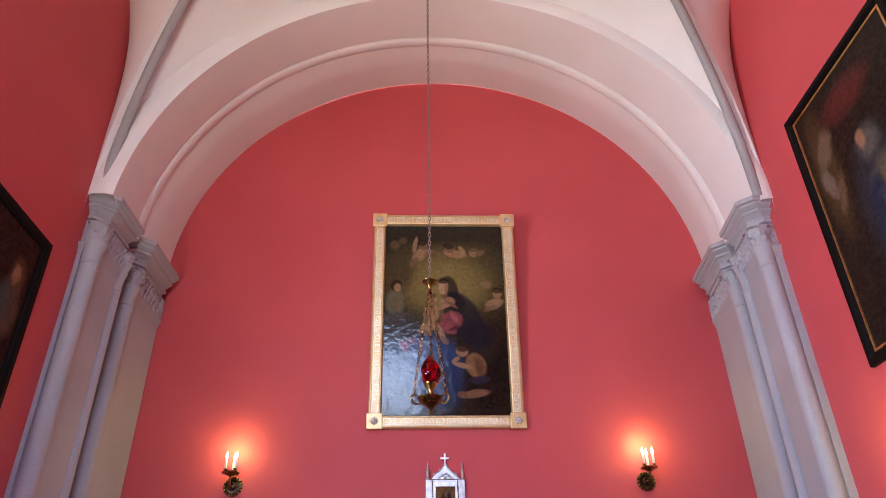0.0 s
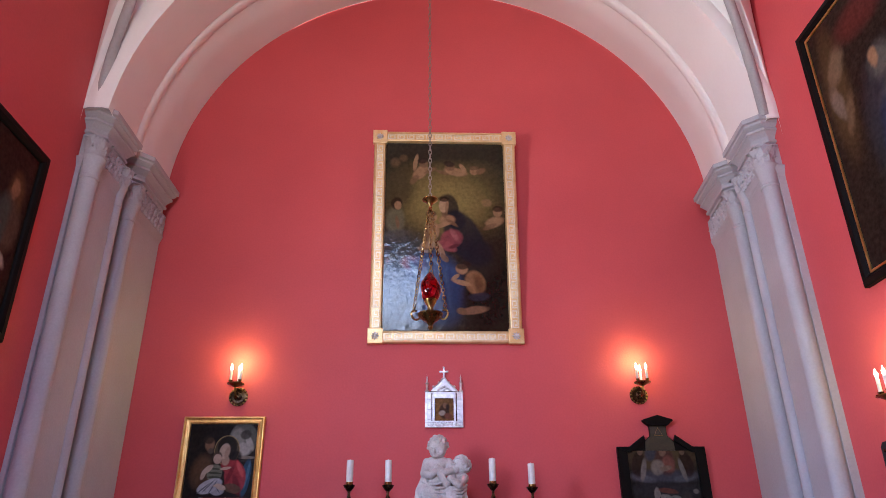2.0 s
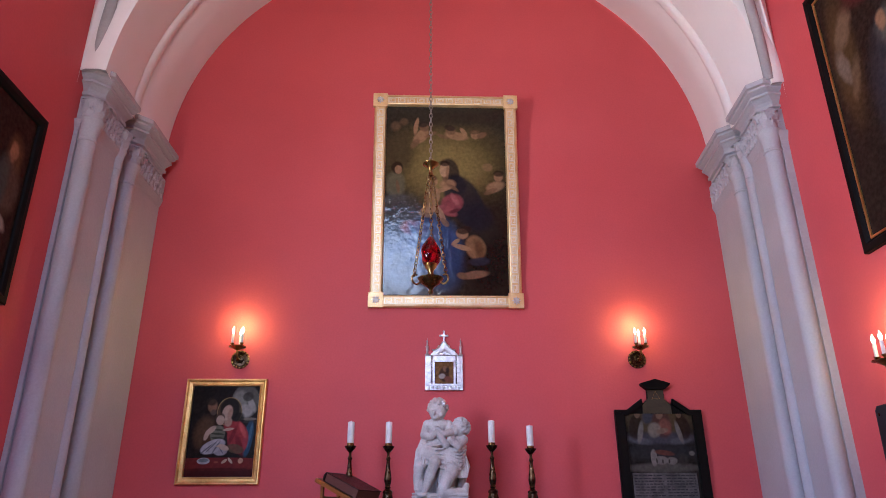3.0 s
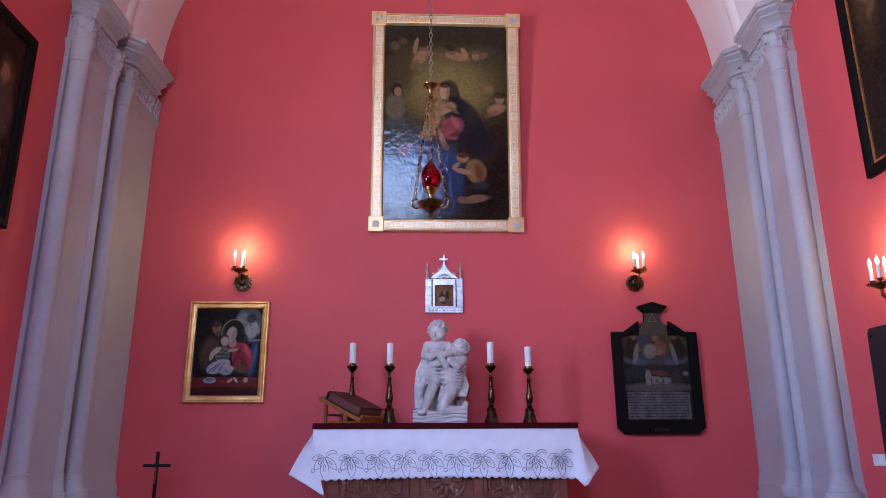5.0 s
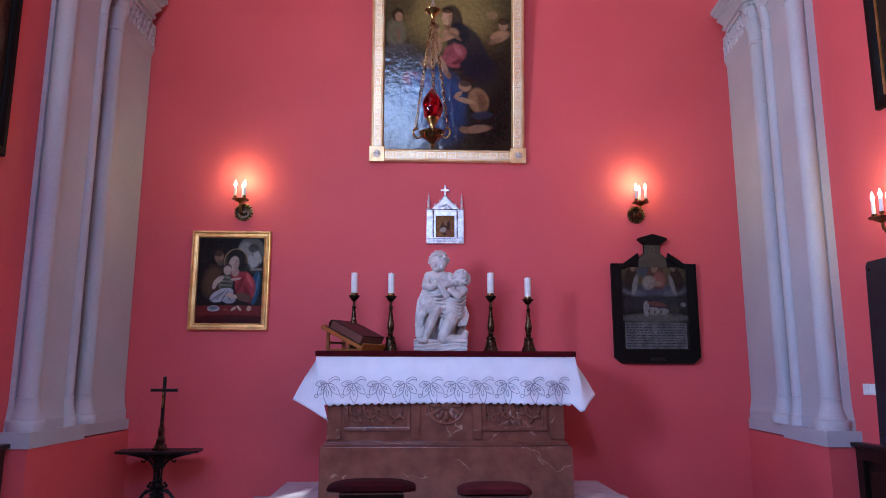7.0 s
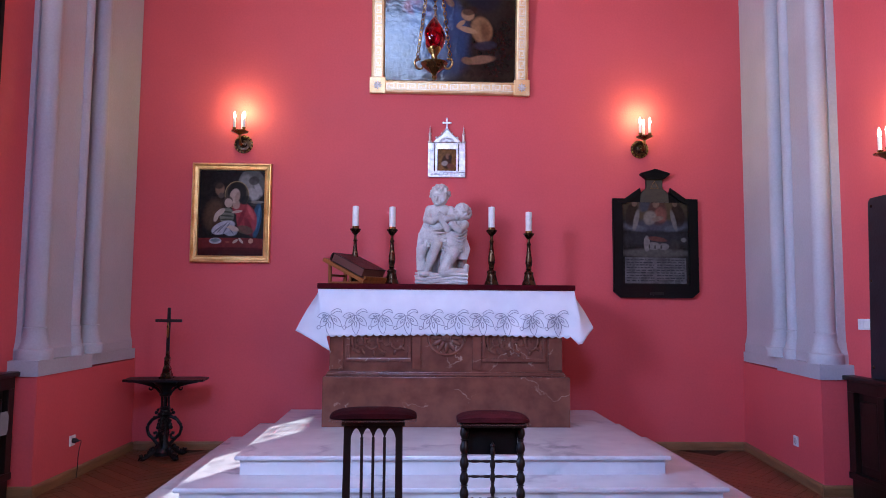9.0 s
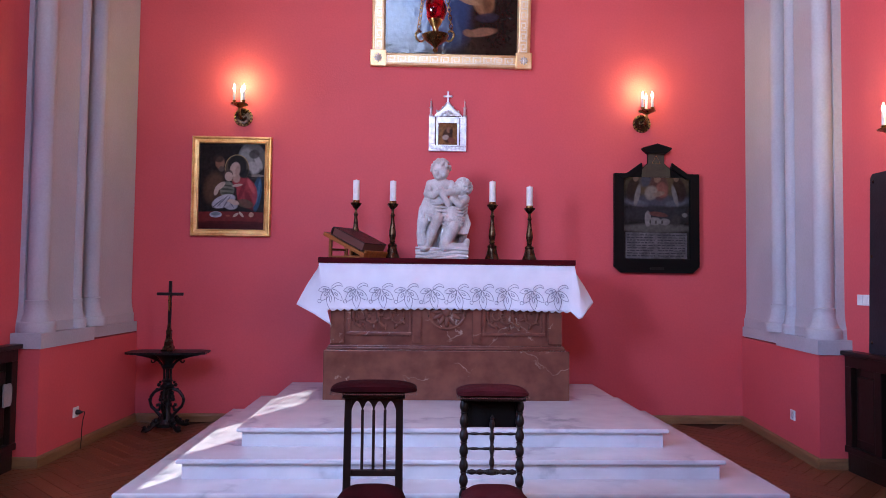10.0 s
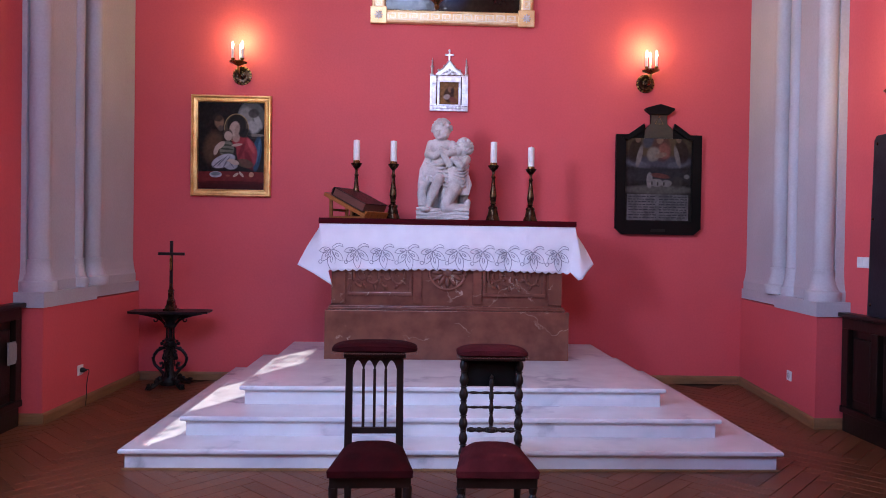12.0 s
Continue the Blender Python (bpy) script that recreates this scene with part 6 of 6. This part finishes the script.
def pillow(bm, hw, y0, y1, z0, z1):
    """A stuffed arm pad, flat below, domed above, thinner towards its rounded ends."""
    n, m, rows = 24, 12, []
    cy, hy = (y0 + y1) / 2, (y1 - y0) / 2
    for i in range(n + 1):
        u = -1 + 2 * i / n
        x = hw * math.sin(u * math.pi / 2)
        e = (1 - abs(x / hw) ** 7) ** 0.5
        row = []
        for k in range(m):
            a = 2 * math.pi * k / m + math.pi / m
            c, w = math.cos(a), math.sin(a)
            sy = math.copysign(abs(c) ** 0.5, c) * (0.55 + 0.45 * e)
            top = (z1 - z0) * (0.62 + 0.38 * (1 - abs(x / hw) ** 3))
            zz = z0 + 0.42 * top + (0.58 if w > 0 else 0.42) * top * math.copysign(abs(w) ** 0.55, w) * (0.30 + 0.70 * e)
            row.append(bm.verts.new((x, cy + hy * sy, zz)))
        rows.append(row)
    for a, b in zip(rows, rows[1:]):
        for k in range(m):
            bm.faces.new((a[k], b[k], b[(k + 1) % m], a[(k + 1) % m]))
    bm.faces.new(rows[0])
    bm.faces.new(rows[-1][::-1])
    bmesh.ops.recalc_face_normals(bm, faces=bm.faces[:])
    return bm


def fringe(bm, pts, r=0.0034):
    for a, b in zip(pts, pts[1:]):
        a, b = Vector(a), Vector(b)
        n = max(2, int((b - a).length / 0.011))
        for i in range(n):
            c = a + (b - a) * (i + 0.5) / n
            ball(bm, c + Vector((0, 0, -0.003 * (i % 2))), (r * 1.3, r, r), u=6, v=4)
    return bm


FRINGE = mat("gold_red_braid", (0.16, 0.075, 0.045), 0.7, colour2=(0.10, 0.03, 0.025), scale=60, fine=300, wear=0.4)


def gothic_kneeler():
    p = thing("kneeling_chair", (-0.205, 3.45, 0), "dark wooden kneeling chair with pointed-arch back and red velvet", "kneeling chair", turn=1)
    p.scale = (0.97, 1, 0.984)
    yb = 0.17
    part("armrest_pad", pillow(bmesh.new(), 0.225, yb - 0.088, yb + 0.11, 0.8375, 0.892), VELVET, p, "dark red velvet armrest pad", smooth=True)
    part("braid", fringe(bmesh.new(), [(-0.222, yb + 0.02, 0.838), (-0.222, yb - 0.087, 0.838), (0.222, yb - 0.087, 0.838), (0.222, yb + 0.02, 0.838)]), FRINGE, p, "gilt and red braid")
    part("top_rail", bx(-0.165, 0.165, yb - 0.03, yb + 0.04, 0.805, 0.838, bevel=0.004), DARK_WOOD, p)
    for s in (-1, 1):
        post = prism(bmesh.new(), [(s * 0.152 - 0.0, 0.805), (s * 0.1165, 0.805), (s * 0.1165, 0.30), (s * 0.118, 0.0), (s * 0.150, 0.0), (s * 0.157, 0.30)], "y", yb - 0.016, yb + 0.016)
        part("back_post", post, DARK_WOOD, p)
        part("front_leg", lathe(bmesh.new(), [(0.013, 0.0), (0.015, 0.01), (0.019, 0.10), (0.022, 0.16), (0.017, 0.17), (0.022, 0.185), (0.024, 0.25)], 12, Matrix.Translation((s * 0.178, -0.185, 0))), DARK_WOOD, p, smooth=True)
    part("lower_rail", bx(-0.118, 0.118, yb - 0.012, yb + 0.012, 0.405, 0.437, bevel=0.003), DARK_WOOD, p)
    # four lancets: mullions and pierced heads
    wbay = 0.236 / 4
    for k in range(1, 4):
        x = -0.118 + k * wbay
        part("mullion", bx(x - 0.0075, x + 0.0075, yb - 0.010, yb + 0.010, 0.4375, 0.745, bevel=0.002), DARK_WOOD, p)
    bm = bmesh.new()
    nn = 14
    for k in range(4):
        x0 = -0.118 + k * wbay
        for i in range(nn):
            pair = []
            for t in (i / nn, (i + 1) / nn):
                u = min(t, 1 - t) * 2
                z = 0.735 + 0.055 * math.sin(u * math.pi / 2) ** 0.8 if 0.05 < t < 0.95 else 0.735
                pair.append((x0 + t * wbay, z))
            (xa, za), (xb, zb) = pair
            prism(bm, [(xa, za), (xb, zb), (xb, 0.806), (xa, 0.806)], "y", yb - 0.011, yb + 0.011)
    part("arched_head", bm, DARK_WOOD, p, "pierced pointed-arch rail")
    part("seat_rail", prism(bmesh.new(), [(-0.195, -0.205), (0.195, -0.205), (0.152, yb - 0.017), (-0.152, yb - 0.017)], "z", 0.248, 0.305), DARK_WOOD, p)
    part("seat", seat_pad(bmesh.new(), 0.31, 0.412, -0.232, yb - 0.018, 0.3055, 0.398), VELVET, p, "stuffed dark red velvet seat", smooth=True)
    part("braid", fringe(bmesh.new(), [(-0.178, 0.0, 0.306), (-0.199, -0.214, 0.306), (0.199, -0.214, 0.306), (0.178, 0.0, 0.306)]), FRINGE, p, "gilt and red braid")


def bobbin(z0, z1, r, n):
    out = [(r * 0.8, z0)]
    for i in range(n):
        a, b = z0 + (z1 - z0) * i / n, z0 + (z1 - z0) * (i + 1) / n
        h = b - a
        out += [(r * 0.62, a + h * 0.06), (r * 0.85, a + h * 0.12), (r * 0.62, a + h * 0.18), (r * 0.95, a + h * 0.40), (r, a + h * 0.55), (r * 0.9, a + h * 0.75), (r * 0.62, a + h * 0.95)]
    return out + [(r * 0.8, z1)]


def turned_kneeler():
    p = thing("kneeling_chair", (0.395, 3.45, 0), "dark kneeling chair with bobbin-turned back and faded red velvet", "kneeling chair", turn=-1)
    p.scale = (0.97, 1, 0.984)
    yb = 0.17
    part("armrest_pad", pillow(bmesh.new(), 0.189, yb - 0.093, yb + 0.11, 0.8215, 0.874), FADED_VELVET, p, "faded red velvet armrest pad", smooth=True)
    part("braid", fringe(bmesh.new(), [(-0.186, yb + 0.02, 0.822), (-0.186, yb - 0.092, 0.822), (0.186, yb - 0.092, 0.822), (0.186, yb + 0.02, 0.822)]), FRINGE, p, "gilt and red braid")
    part("top_rail", bx(-0.172, 0.172, yb - 0.06, yb + 0.10, 0.800, 0.822, bevel=0.004), DARK_WOOD, p)
    part("book_box", bx(-0.132, 0.132, yb + 0.004, yb + 0.085, 0.655, 0.800, bevel=0.003), BLACK_WOOD, p, "closed dark book compartment")
    for s in (-1, 1):
        part("back_post", lathe(bmesh.new(), [(0.018, 0.0), (0.02, 0.25)] + bobbin(0.26, 0.80, 0.024, 7), 14, Matrix.Translation((s * 0.148, yb, 0))), DARK_WOOD, p, smooth=True)
        part("front_leg", lathe(bmesh.new(), [(0.012, 0.0), (0.020, 0.015), (0.016, 0.04)] + bobbin(0.05, 0.22, 0.022, 3) + [(0.024, 0.25)], 14, Matrix.Translation((s * 0.175, -0.19, 0))), DARK_WOOD, p, smooth=True)
    for z, r, n in ((0.622, 0.008, 4), (0.545, 0.008, 4), (0.425, 0.015, 6)):
        part("turned_rail", lathe(bmesh.new(), bobbin(-0.128, 0.128, r, n), 10, pose(0, yb, z, 0, 90, 0)), DARK_WOOD, p, smooth=True)
    part("spindle", lathe(bmesh.new(), [(0.026, 0.418), (0.028, 0.425), (0.022, 0.44)] + bobbin(0.442, 0.70, 0.014, 4) + [(0.012, 0.705), (0.0, 0.725)], 12, Matrix.Translation((0, yb - 0.012, 0))), DARK_WOOD, p, smooth=True)
    part("seat_rail", prism(bmesh.new(), [(-0.195, -0.205), (0.195, -0.205), (0.165, yb - 0.017), (-0.165, yb - 0.017)], "z", 0.248, 0.305), DARK_WOOD, p)
    part("seat", seat_pad(bmesh.new(), 0.31, 0.402, -0.232, yb - 0.025, 0.3055, 0.398), FADED_VELVET, p, "stuffed faded red velvet seat", smooth=True)
    part("braid", fringe(bmesh.new(), [(-0.175, 0.0, 0.306), (-0.193, -0.214, 0.306), (0.193, -0.214, 0.306), (0.175, 0.0, 0.306)]), FRINGE, p, "gilt and red braid")


gothic_kneeler()
turned_kneeler()

# ---- side walls: wainscot, pictures, board, switches ----


def wainscot(name, side):
    wall = XL if side < 0 else XR
    s = -side
    p = new(name)
    p.matrix_world = pose(wall, 5.22, 0)
    tagged(p, "dark-stained panelled wooden wainscot with a rounded cap", "wainscot", kind="structure")
    d, y_end, h = 0.075, -4.2, 0.90

    def strip(x0, x1, y0, y1, z0, z1, bevel=0.0):
        a, b = sorted((s * x0, s * x1))
        return bx(a, b, y0, y1, z0, z1, bevel=bevel)
    part("backing", strip(0.001, d * 0.45, y_end, 0.0, 0.12, h - 0.03), DARK_WOOD, p)
    part("base", strip(0.001, d * 0.9, y_end, -0.02, 0.0, 0.14), DARK_WOOD, p)
    part("base_rail", strip(0.001, d * 1.1, y_end, 0.004, 0.14, 0.19, 0.008), DARK_WOOD, p)
    part("cap", strip(0.001, d * 1.35, y_end, 0.02, h - 0.035, h, 0.012), DARK_WOOD, p)
    part("top_rail", strip(0.001, d, y_end, 0.0, h - 0.12, h - 0.035, 0.004), DARK_WOOD, p)
    pitch = 0.34
    for i in range(12):
        y = -i * pitch
        part("stile", strip(0.001, d, y - 0.075, y, 0.19, h - 0.12, 0.005), DARK_WOOD, p)
        panel = part("panel", strip(0.001, d * 0.72, y - pitch + 0.03, y - 0.105, 0.25, h - 0.18, 0.014), DARK_WOOD, p)


wainscot("wainscot_left", -1)
wainscot("wainscot_right", 1)


def side_painting(side, y0, y1, z0, z1, strokes, label, gilt):
    w, h = y1 - y0, z1 - z0
    x = XL + 0.003 if side < 0 else XR - 0.003
    p = thing("painting", (x, (y0 + y1) / 2, z0), label, "painting", turn=90 if side < 0 else -90)
    fw = 0.085
    rails(p, w, h, fw, 0.045, BLACK_WOOD, [(0, 0.035), (0.01, 0.045), (0.05, 0.045), (0.075, 0.03), (0.082, 0.02)])
    if gilt:
        for k, (a, b, c, d) in enumerate(((-w / 2 + fw, w / 2 - fw, fw, fw + 0.018), (-w / 2 + fw, w / 2 - fw, h - fw - 0.018, h - fw), (-w / 2 + fw, -w / 2 + fw + 0.018, fw + 0.018, h - fw - 0.018), (w / 2 - fw - 0.018, w / 2 - fw, fw + 0.018, h - fw - 0.018))):
            part("slip", bx(a, b, -0.022, -0.012, c, d), GOLD, p, "thin worn gilt slip")
    canvas(p, w - 2 * fw, h - 2 * fw, fw, paint_mat("oil_paint_side", (0.020, 0.014, 0.010), strokes, 0.18, 0.03, 0.06))


# in these pictures x runs away from the altar on the right wall, towards it on the left wall
side_painting(1, 3.17, 4.65, 3.26, 5.57, [
    (-0.45, 1.55, 0.14, 0.55, 0, 0.5, (0.075, 0.045, 0.018)), (-0.40, 1.75, 0.09, 0.16, 30, 0.4, (0.15, 0.10, 0.06)), (-0.48, 1.45, 0.06, 0.16, -15, 0.4, (0.16, 0.12, 0.09)), (-0.38, 1.30, 0.05, 0.16, 20, 0.4, (0.12, 0.075, 0.04)),
    (0.0, 1.95, 0.30, 0.14, 0, 0.5, (0.09, 0.02, 0.016)), (0.05, 0.95, 0.30, 0.60, 0, 0.3, (0.028, 0.030, 0.036)), (0.06, 1.45, 0.12, 0.13, 0, 0.5, (0.10, 0.09, 0.075)), (0.0, 1.52, 0.05, 0.08, 0, 0.3, SKIN),
    (0.08, 1.20, 0.14, 0.08, -20, 0.5, (0.09, 0.08, 0.06)), (0.12, 0.75, 0.14, 0.42, 0, 0.3, (0.17, 0.115, 0.02)), (-0.06, 0.85, 0.09, 0.40, 10, 0.3, (0.02, 0.026, 0.05)), (0.15, 0.95, 0.20, 0.07, 25, 0.3, (0.04, 0.05, 0.085)), (0.20, 0.25, 0.25, 0.08, 0, 0.5, (0.08, 0.03, 0.02))],
    "tall dark oil painting in a black frame with gilt slip", True)
side_painting(-1, 3.52, 4.885, 2.90, 4.415, [
    (0.42, 1.05, 0.10, 0.16, 0, 0.4, (0.10, 0.055, 0.025)), (0.40, 1.08, 0.05, 0.075, 0, 0.3, SKIN), (0.42, 0.80, 0.13, 0.20, 0, 0.3, (0.085, 0.06, 0.04)), (0.30, 0.75, 0.10, 0.28, 10, 0.3, (0.045, 0.065, 0.055)), (0.38, 0.55, 0.12, 0.05, 25, 0.3, PALE), (0.20, 0.40, 0.25, 0.22, 0, 0.4, (0.09, 0.025, 0.02)), (-0.1, 0.9, 0.22, 0.32, 0, 0.4, (0.05, 0.035, 0.025)), (0.35, 0.16, 0.2, 0.06, 0, 0.4, (0.12, 0.11, 0.10))],
    "dark oil painting in a broad black frame", False)

board = thing("black_board", (XR - 0.002, 4.60, 0.902), "scuffed matt black wooden board leaning on the wall", "board")
bm = bmesh.new()
prism(bm, [(-0.40, 0.0), (0.385, 0.0), (0.345, 1.27), (0.32, 1.30), (-0.36, 1.30)], "x", -0.036, -0.006)
part("panel", bm, BLACK_BOARD, board)
bm = bmesh.new()
for y, z in ((0.31, 1.24), (0.34, 0.70), (0.35, 0.08), (-0.3, 1.24)):
    ball(bm, (-0.037, y, z), (0.006, 0.012, 0.012), u=8, v=6)
part("nail_head", bm, DARK_BRONZE, board)


def wall_plate(name, label, category, x, y, z, turn, w, h, lean=0.0):
    p = thing(name, (x, y, z), label, category, turn=turn)
    part("plate", bx(-w / 2, w / 2, -0.012, -0.001, -h / 2, h / 2, bevel=0.003), PLASTIC, p)
    return p


left_angle = 90 - math.degrees(math.atan(0.025))
right_angle = -90 - math.degrees(math.atan(0.118))
sk = wall_plate("wall_socket", "white wall socket with a black plug in it", "socket", plinth_x(-1, 5.79), 5.79, 0.302, left_angle, 0.082, 0.082)
part("face", lathe(bmesh.new(), [(0.026, 0.012), (0.024, 0.013), (0.022, 0.008), (0.0, 0.008)], 18, pose(0, 0, 0, 90)), PLASTIC, sk)
part("plug", lathe(bmesh.new(), [(0.020, 0.009), (0.020, 0.035), (0.012, 0.045), (0.007, 0.060), (0.0, 0.061)], 14, pose(0, 0, 0, 90)), BLACK_RUBBER, sk, smooth=True)
part("cord", tube(bmesh.new(), [(0, -0.058, 0), (0.018, -0.066, 0.002), (0.040, -0.058, -0.02), (0.052, -0.04, -0.07), (0.050, -0.034, -0.14), (0.045, -0.036, -0.22), (0.043, -0.03, -0.30), (0.045, -0.05, -0.317), (-0.2, -0.05, -0.319)], 0.0035, 6), BLACK_RUBBER, sk, "thin black cord", smooth=True)
sk = wall_plate("wall_socket", "empty white wall socket", "socket", plinth_x(1, 5.72), 5.72, 0.317, right_angle, 0.082, 0.082)
part("face", lathe(bmesh.new(), [(0.026, 0.012), (0.024, 0.013), (0.020, 0.006), (0.0, 0.006)], 18, pose(0, 0, 0, 90)), mat("grey_socket_well", (0.45, 0.44, 0.43), 0.5), sk)
sw = wall_plate("light_switch", "white double light switch", "light switch", XR - 0.001, 5.08, 1.285, -90, 0.15, 0.08)
for k in (-1, 1):
    part("rocker", bx(k * 0.034 - 0.028, k * 0.034 + 0.028, -0.017, -0.0121, -0.030, 0.030, bevel=0.002), PLASTIC, sw)
pl = thing("vent_plate", (XL + 0.075, 5.09, 0.47), "small pale chamfered plate on the dark wainscot", "plate", turn=90)
part("plate", prism(bmesh.new(), [(-0.05, 0.0), (0.03, 0.0), (0.05, 0.03), (0.05, 0.13), (0.03, 0.16), (-0.05, 0.16)], "y", -0.012, -0.0005), mat("dull_grey_plate", (0.28, 0.27, 0.27), 0.6), pl)

# ---- parquet: boards laid in herringbone ----


def board_mat():
    m = mat("oiled_parquet", (0.155, 0.056, 0.023), 0.34, colour2=(0.095, 0.032, 0.013), scale=5, fine=45, stretch=(1, 9, 1), wear=0.35, bump=0.08)
    n, l = m.node_tree.nodes, m.node_tree.links
    b = n["Principled BSDF"]
    src = b.inputs["Base Color"].links[0].from_socket
    info = n.new("ShaderNodeObjectInfo")
    geo = n.new("ShaderNodeNewGeometry")
    add = n.new("ShaderNodeMath")
    l.new(info.outputs["Random"], add.inputs[0])
    l.new(geo.outputs["Random Per Island"], add.inputs[1])
    frac = n.new("ShaderNodeMath")
    frac.operation = "FRACT"
    l.new(add.outputs[0], frac.inputs[0])
    mr = n.new("ShaderNodeMapRange")
    mr.inputs["To Min"].default_value, mr.inputs["To Max"].default_value = 0.78, 1.18
    l.new(frac.outputs[0], mr.inputs["Value"])
    mul = n.new("ShaderNodeMix")
    mul.data_type, mul.blend_type = "RGBA", "MULTIPLY"
    mul.inputs[0].default_value = 1
    l.new(src, mul.inputs[6])
    l.new(mr.outputs["Result"], mul.inputs[7])
    l.new(mul.outputs[2], b.inputs["Base Color"])
    return m


PARQUET = board_mat()
PW, PL = 0.10, 0.60


def plank_mesh():
    bm = bmesh.new()
    g, c = 0.0008, 0.0025
    lo = [(-PW / 2 + g, -PL / 2 + g), (PW / 2 - g, -PL / 2 + g), (PW / 2 - g, PL / 2 - g), (-PW / 2 + g, PL / 2 - g)]
    r0 = [bm.verts.new((x, y, -0.011)) for x, y in lo]
    r1 = [bm.verts.new((x, y, -0.0022)) for x, y in lo]
    r2 = [bm.verts.new((x - math.copysign(c, x), y - math.copysign(c, y), 0.0)) for x, y in lo]
    for a, b in ((r0, r1), (r1, r2)):
        for k in range(4):
            bm.faces.new((a[k], a[(k + 1) % 4], b[(k + 1) % 4], b[k]))
    bm.faces.new(r2)
    me = bpy.data.meshes.new("plank")
    bm.to_mesh(me)
    bm.free()
    me.materials.append(PARQUET)
    return me


def parquet():
    spots = []
    q = math.sqrt(0.5)
    n = round(PL / PW)
    for i in range(-90, 90):
        for j in range(-30, 30):
            # herringbone in its own axes, turned by 45 degrees
            for upright in (True, False):
                if upright:
                    cu, cv = (i + 0.5) * PW, (i + 2 * n * j) * PW + PL / 2
                else:
                    cu, cv = (i + 1) * PW + PL / 2, (i + 2 * n * j) * PW + PW / 2
                x, y = (cu - cv) * q + 0.3, (cu + cv) * q + 1.0
                if XL + 0.02 < x < XR - 0.02 and YR < y < YB - 0.03:
                    spots.append((x, y, 45 if upright else -45))
    me = plank_mesh()
    floor = bpy.data.objects["floor"]
    near, rest = [], []
    for x, y, a in spots:
        if -1.62 < x < 2.12 and y > 4.45:
            continue
        (near if y > 2.9 else rest).append((x, y, a))
    near.sort(key=lambda s: -s[1])
    rest += near[300:]
    for x, y, a in near[:300]:
        ob = new("plank", me)
        ob.parent = floor
        ob.matrix_world = pose(x, y, 0, 0, 0, a)
    verts, faces = [], []
    base = [v.co.copy() for v in me.vertices]
    polys = [tuple(f.vertices) for f in me.polygons]
    for x, y, a in rest:
        m, o = pose(x, y, 0, 0, 0, a), len(verts)
        verts += [tuple(m @ v) for v in base]
        faces += [tuple(o + k for k in f) for f in polys]
    far = bpy.data.meshes.new("parquet")
    far.from_pydata(verts, [], faces)
    far.materials.append(PARQUET)
    ob = new("parquet", far)
    tagged(ob, "reddish-brown oiled herringbone parquet", "parquet", kind="stuff")


parquet()
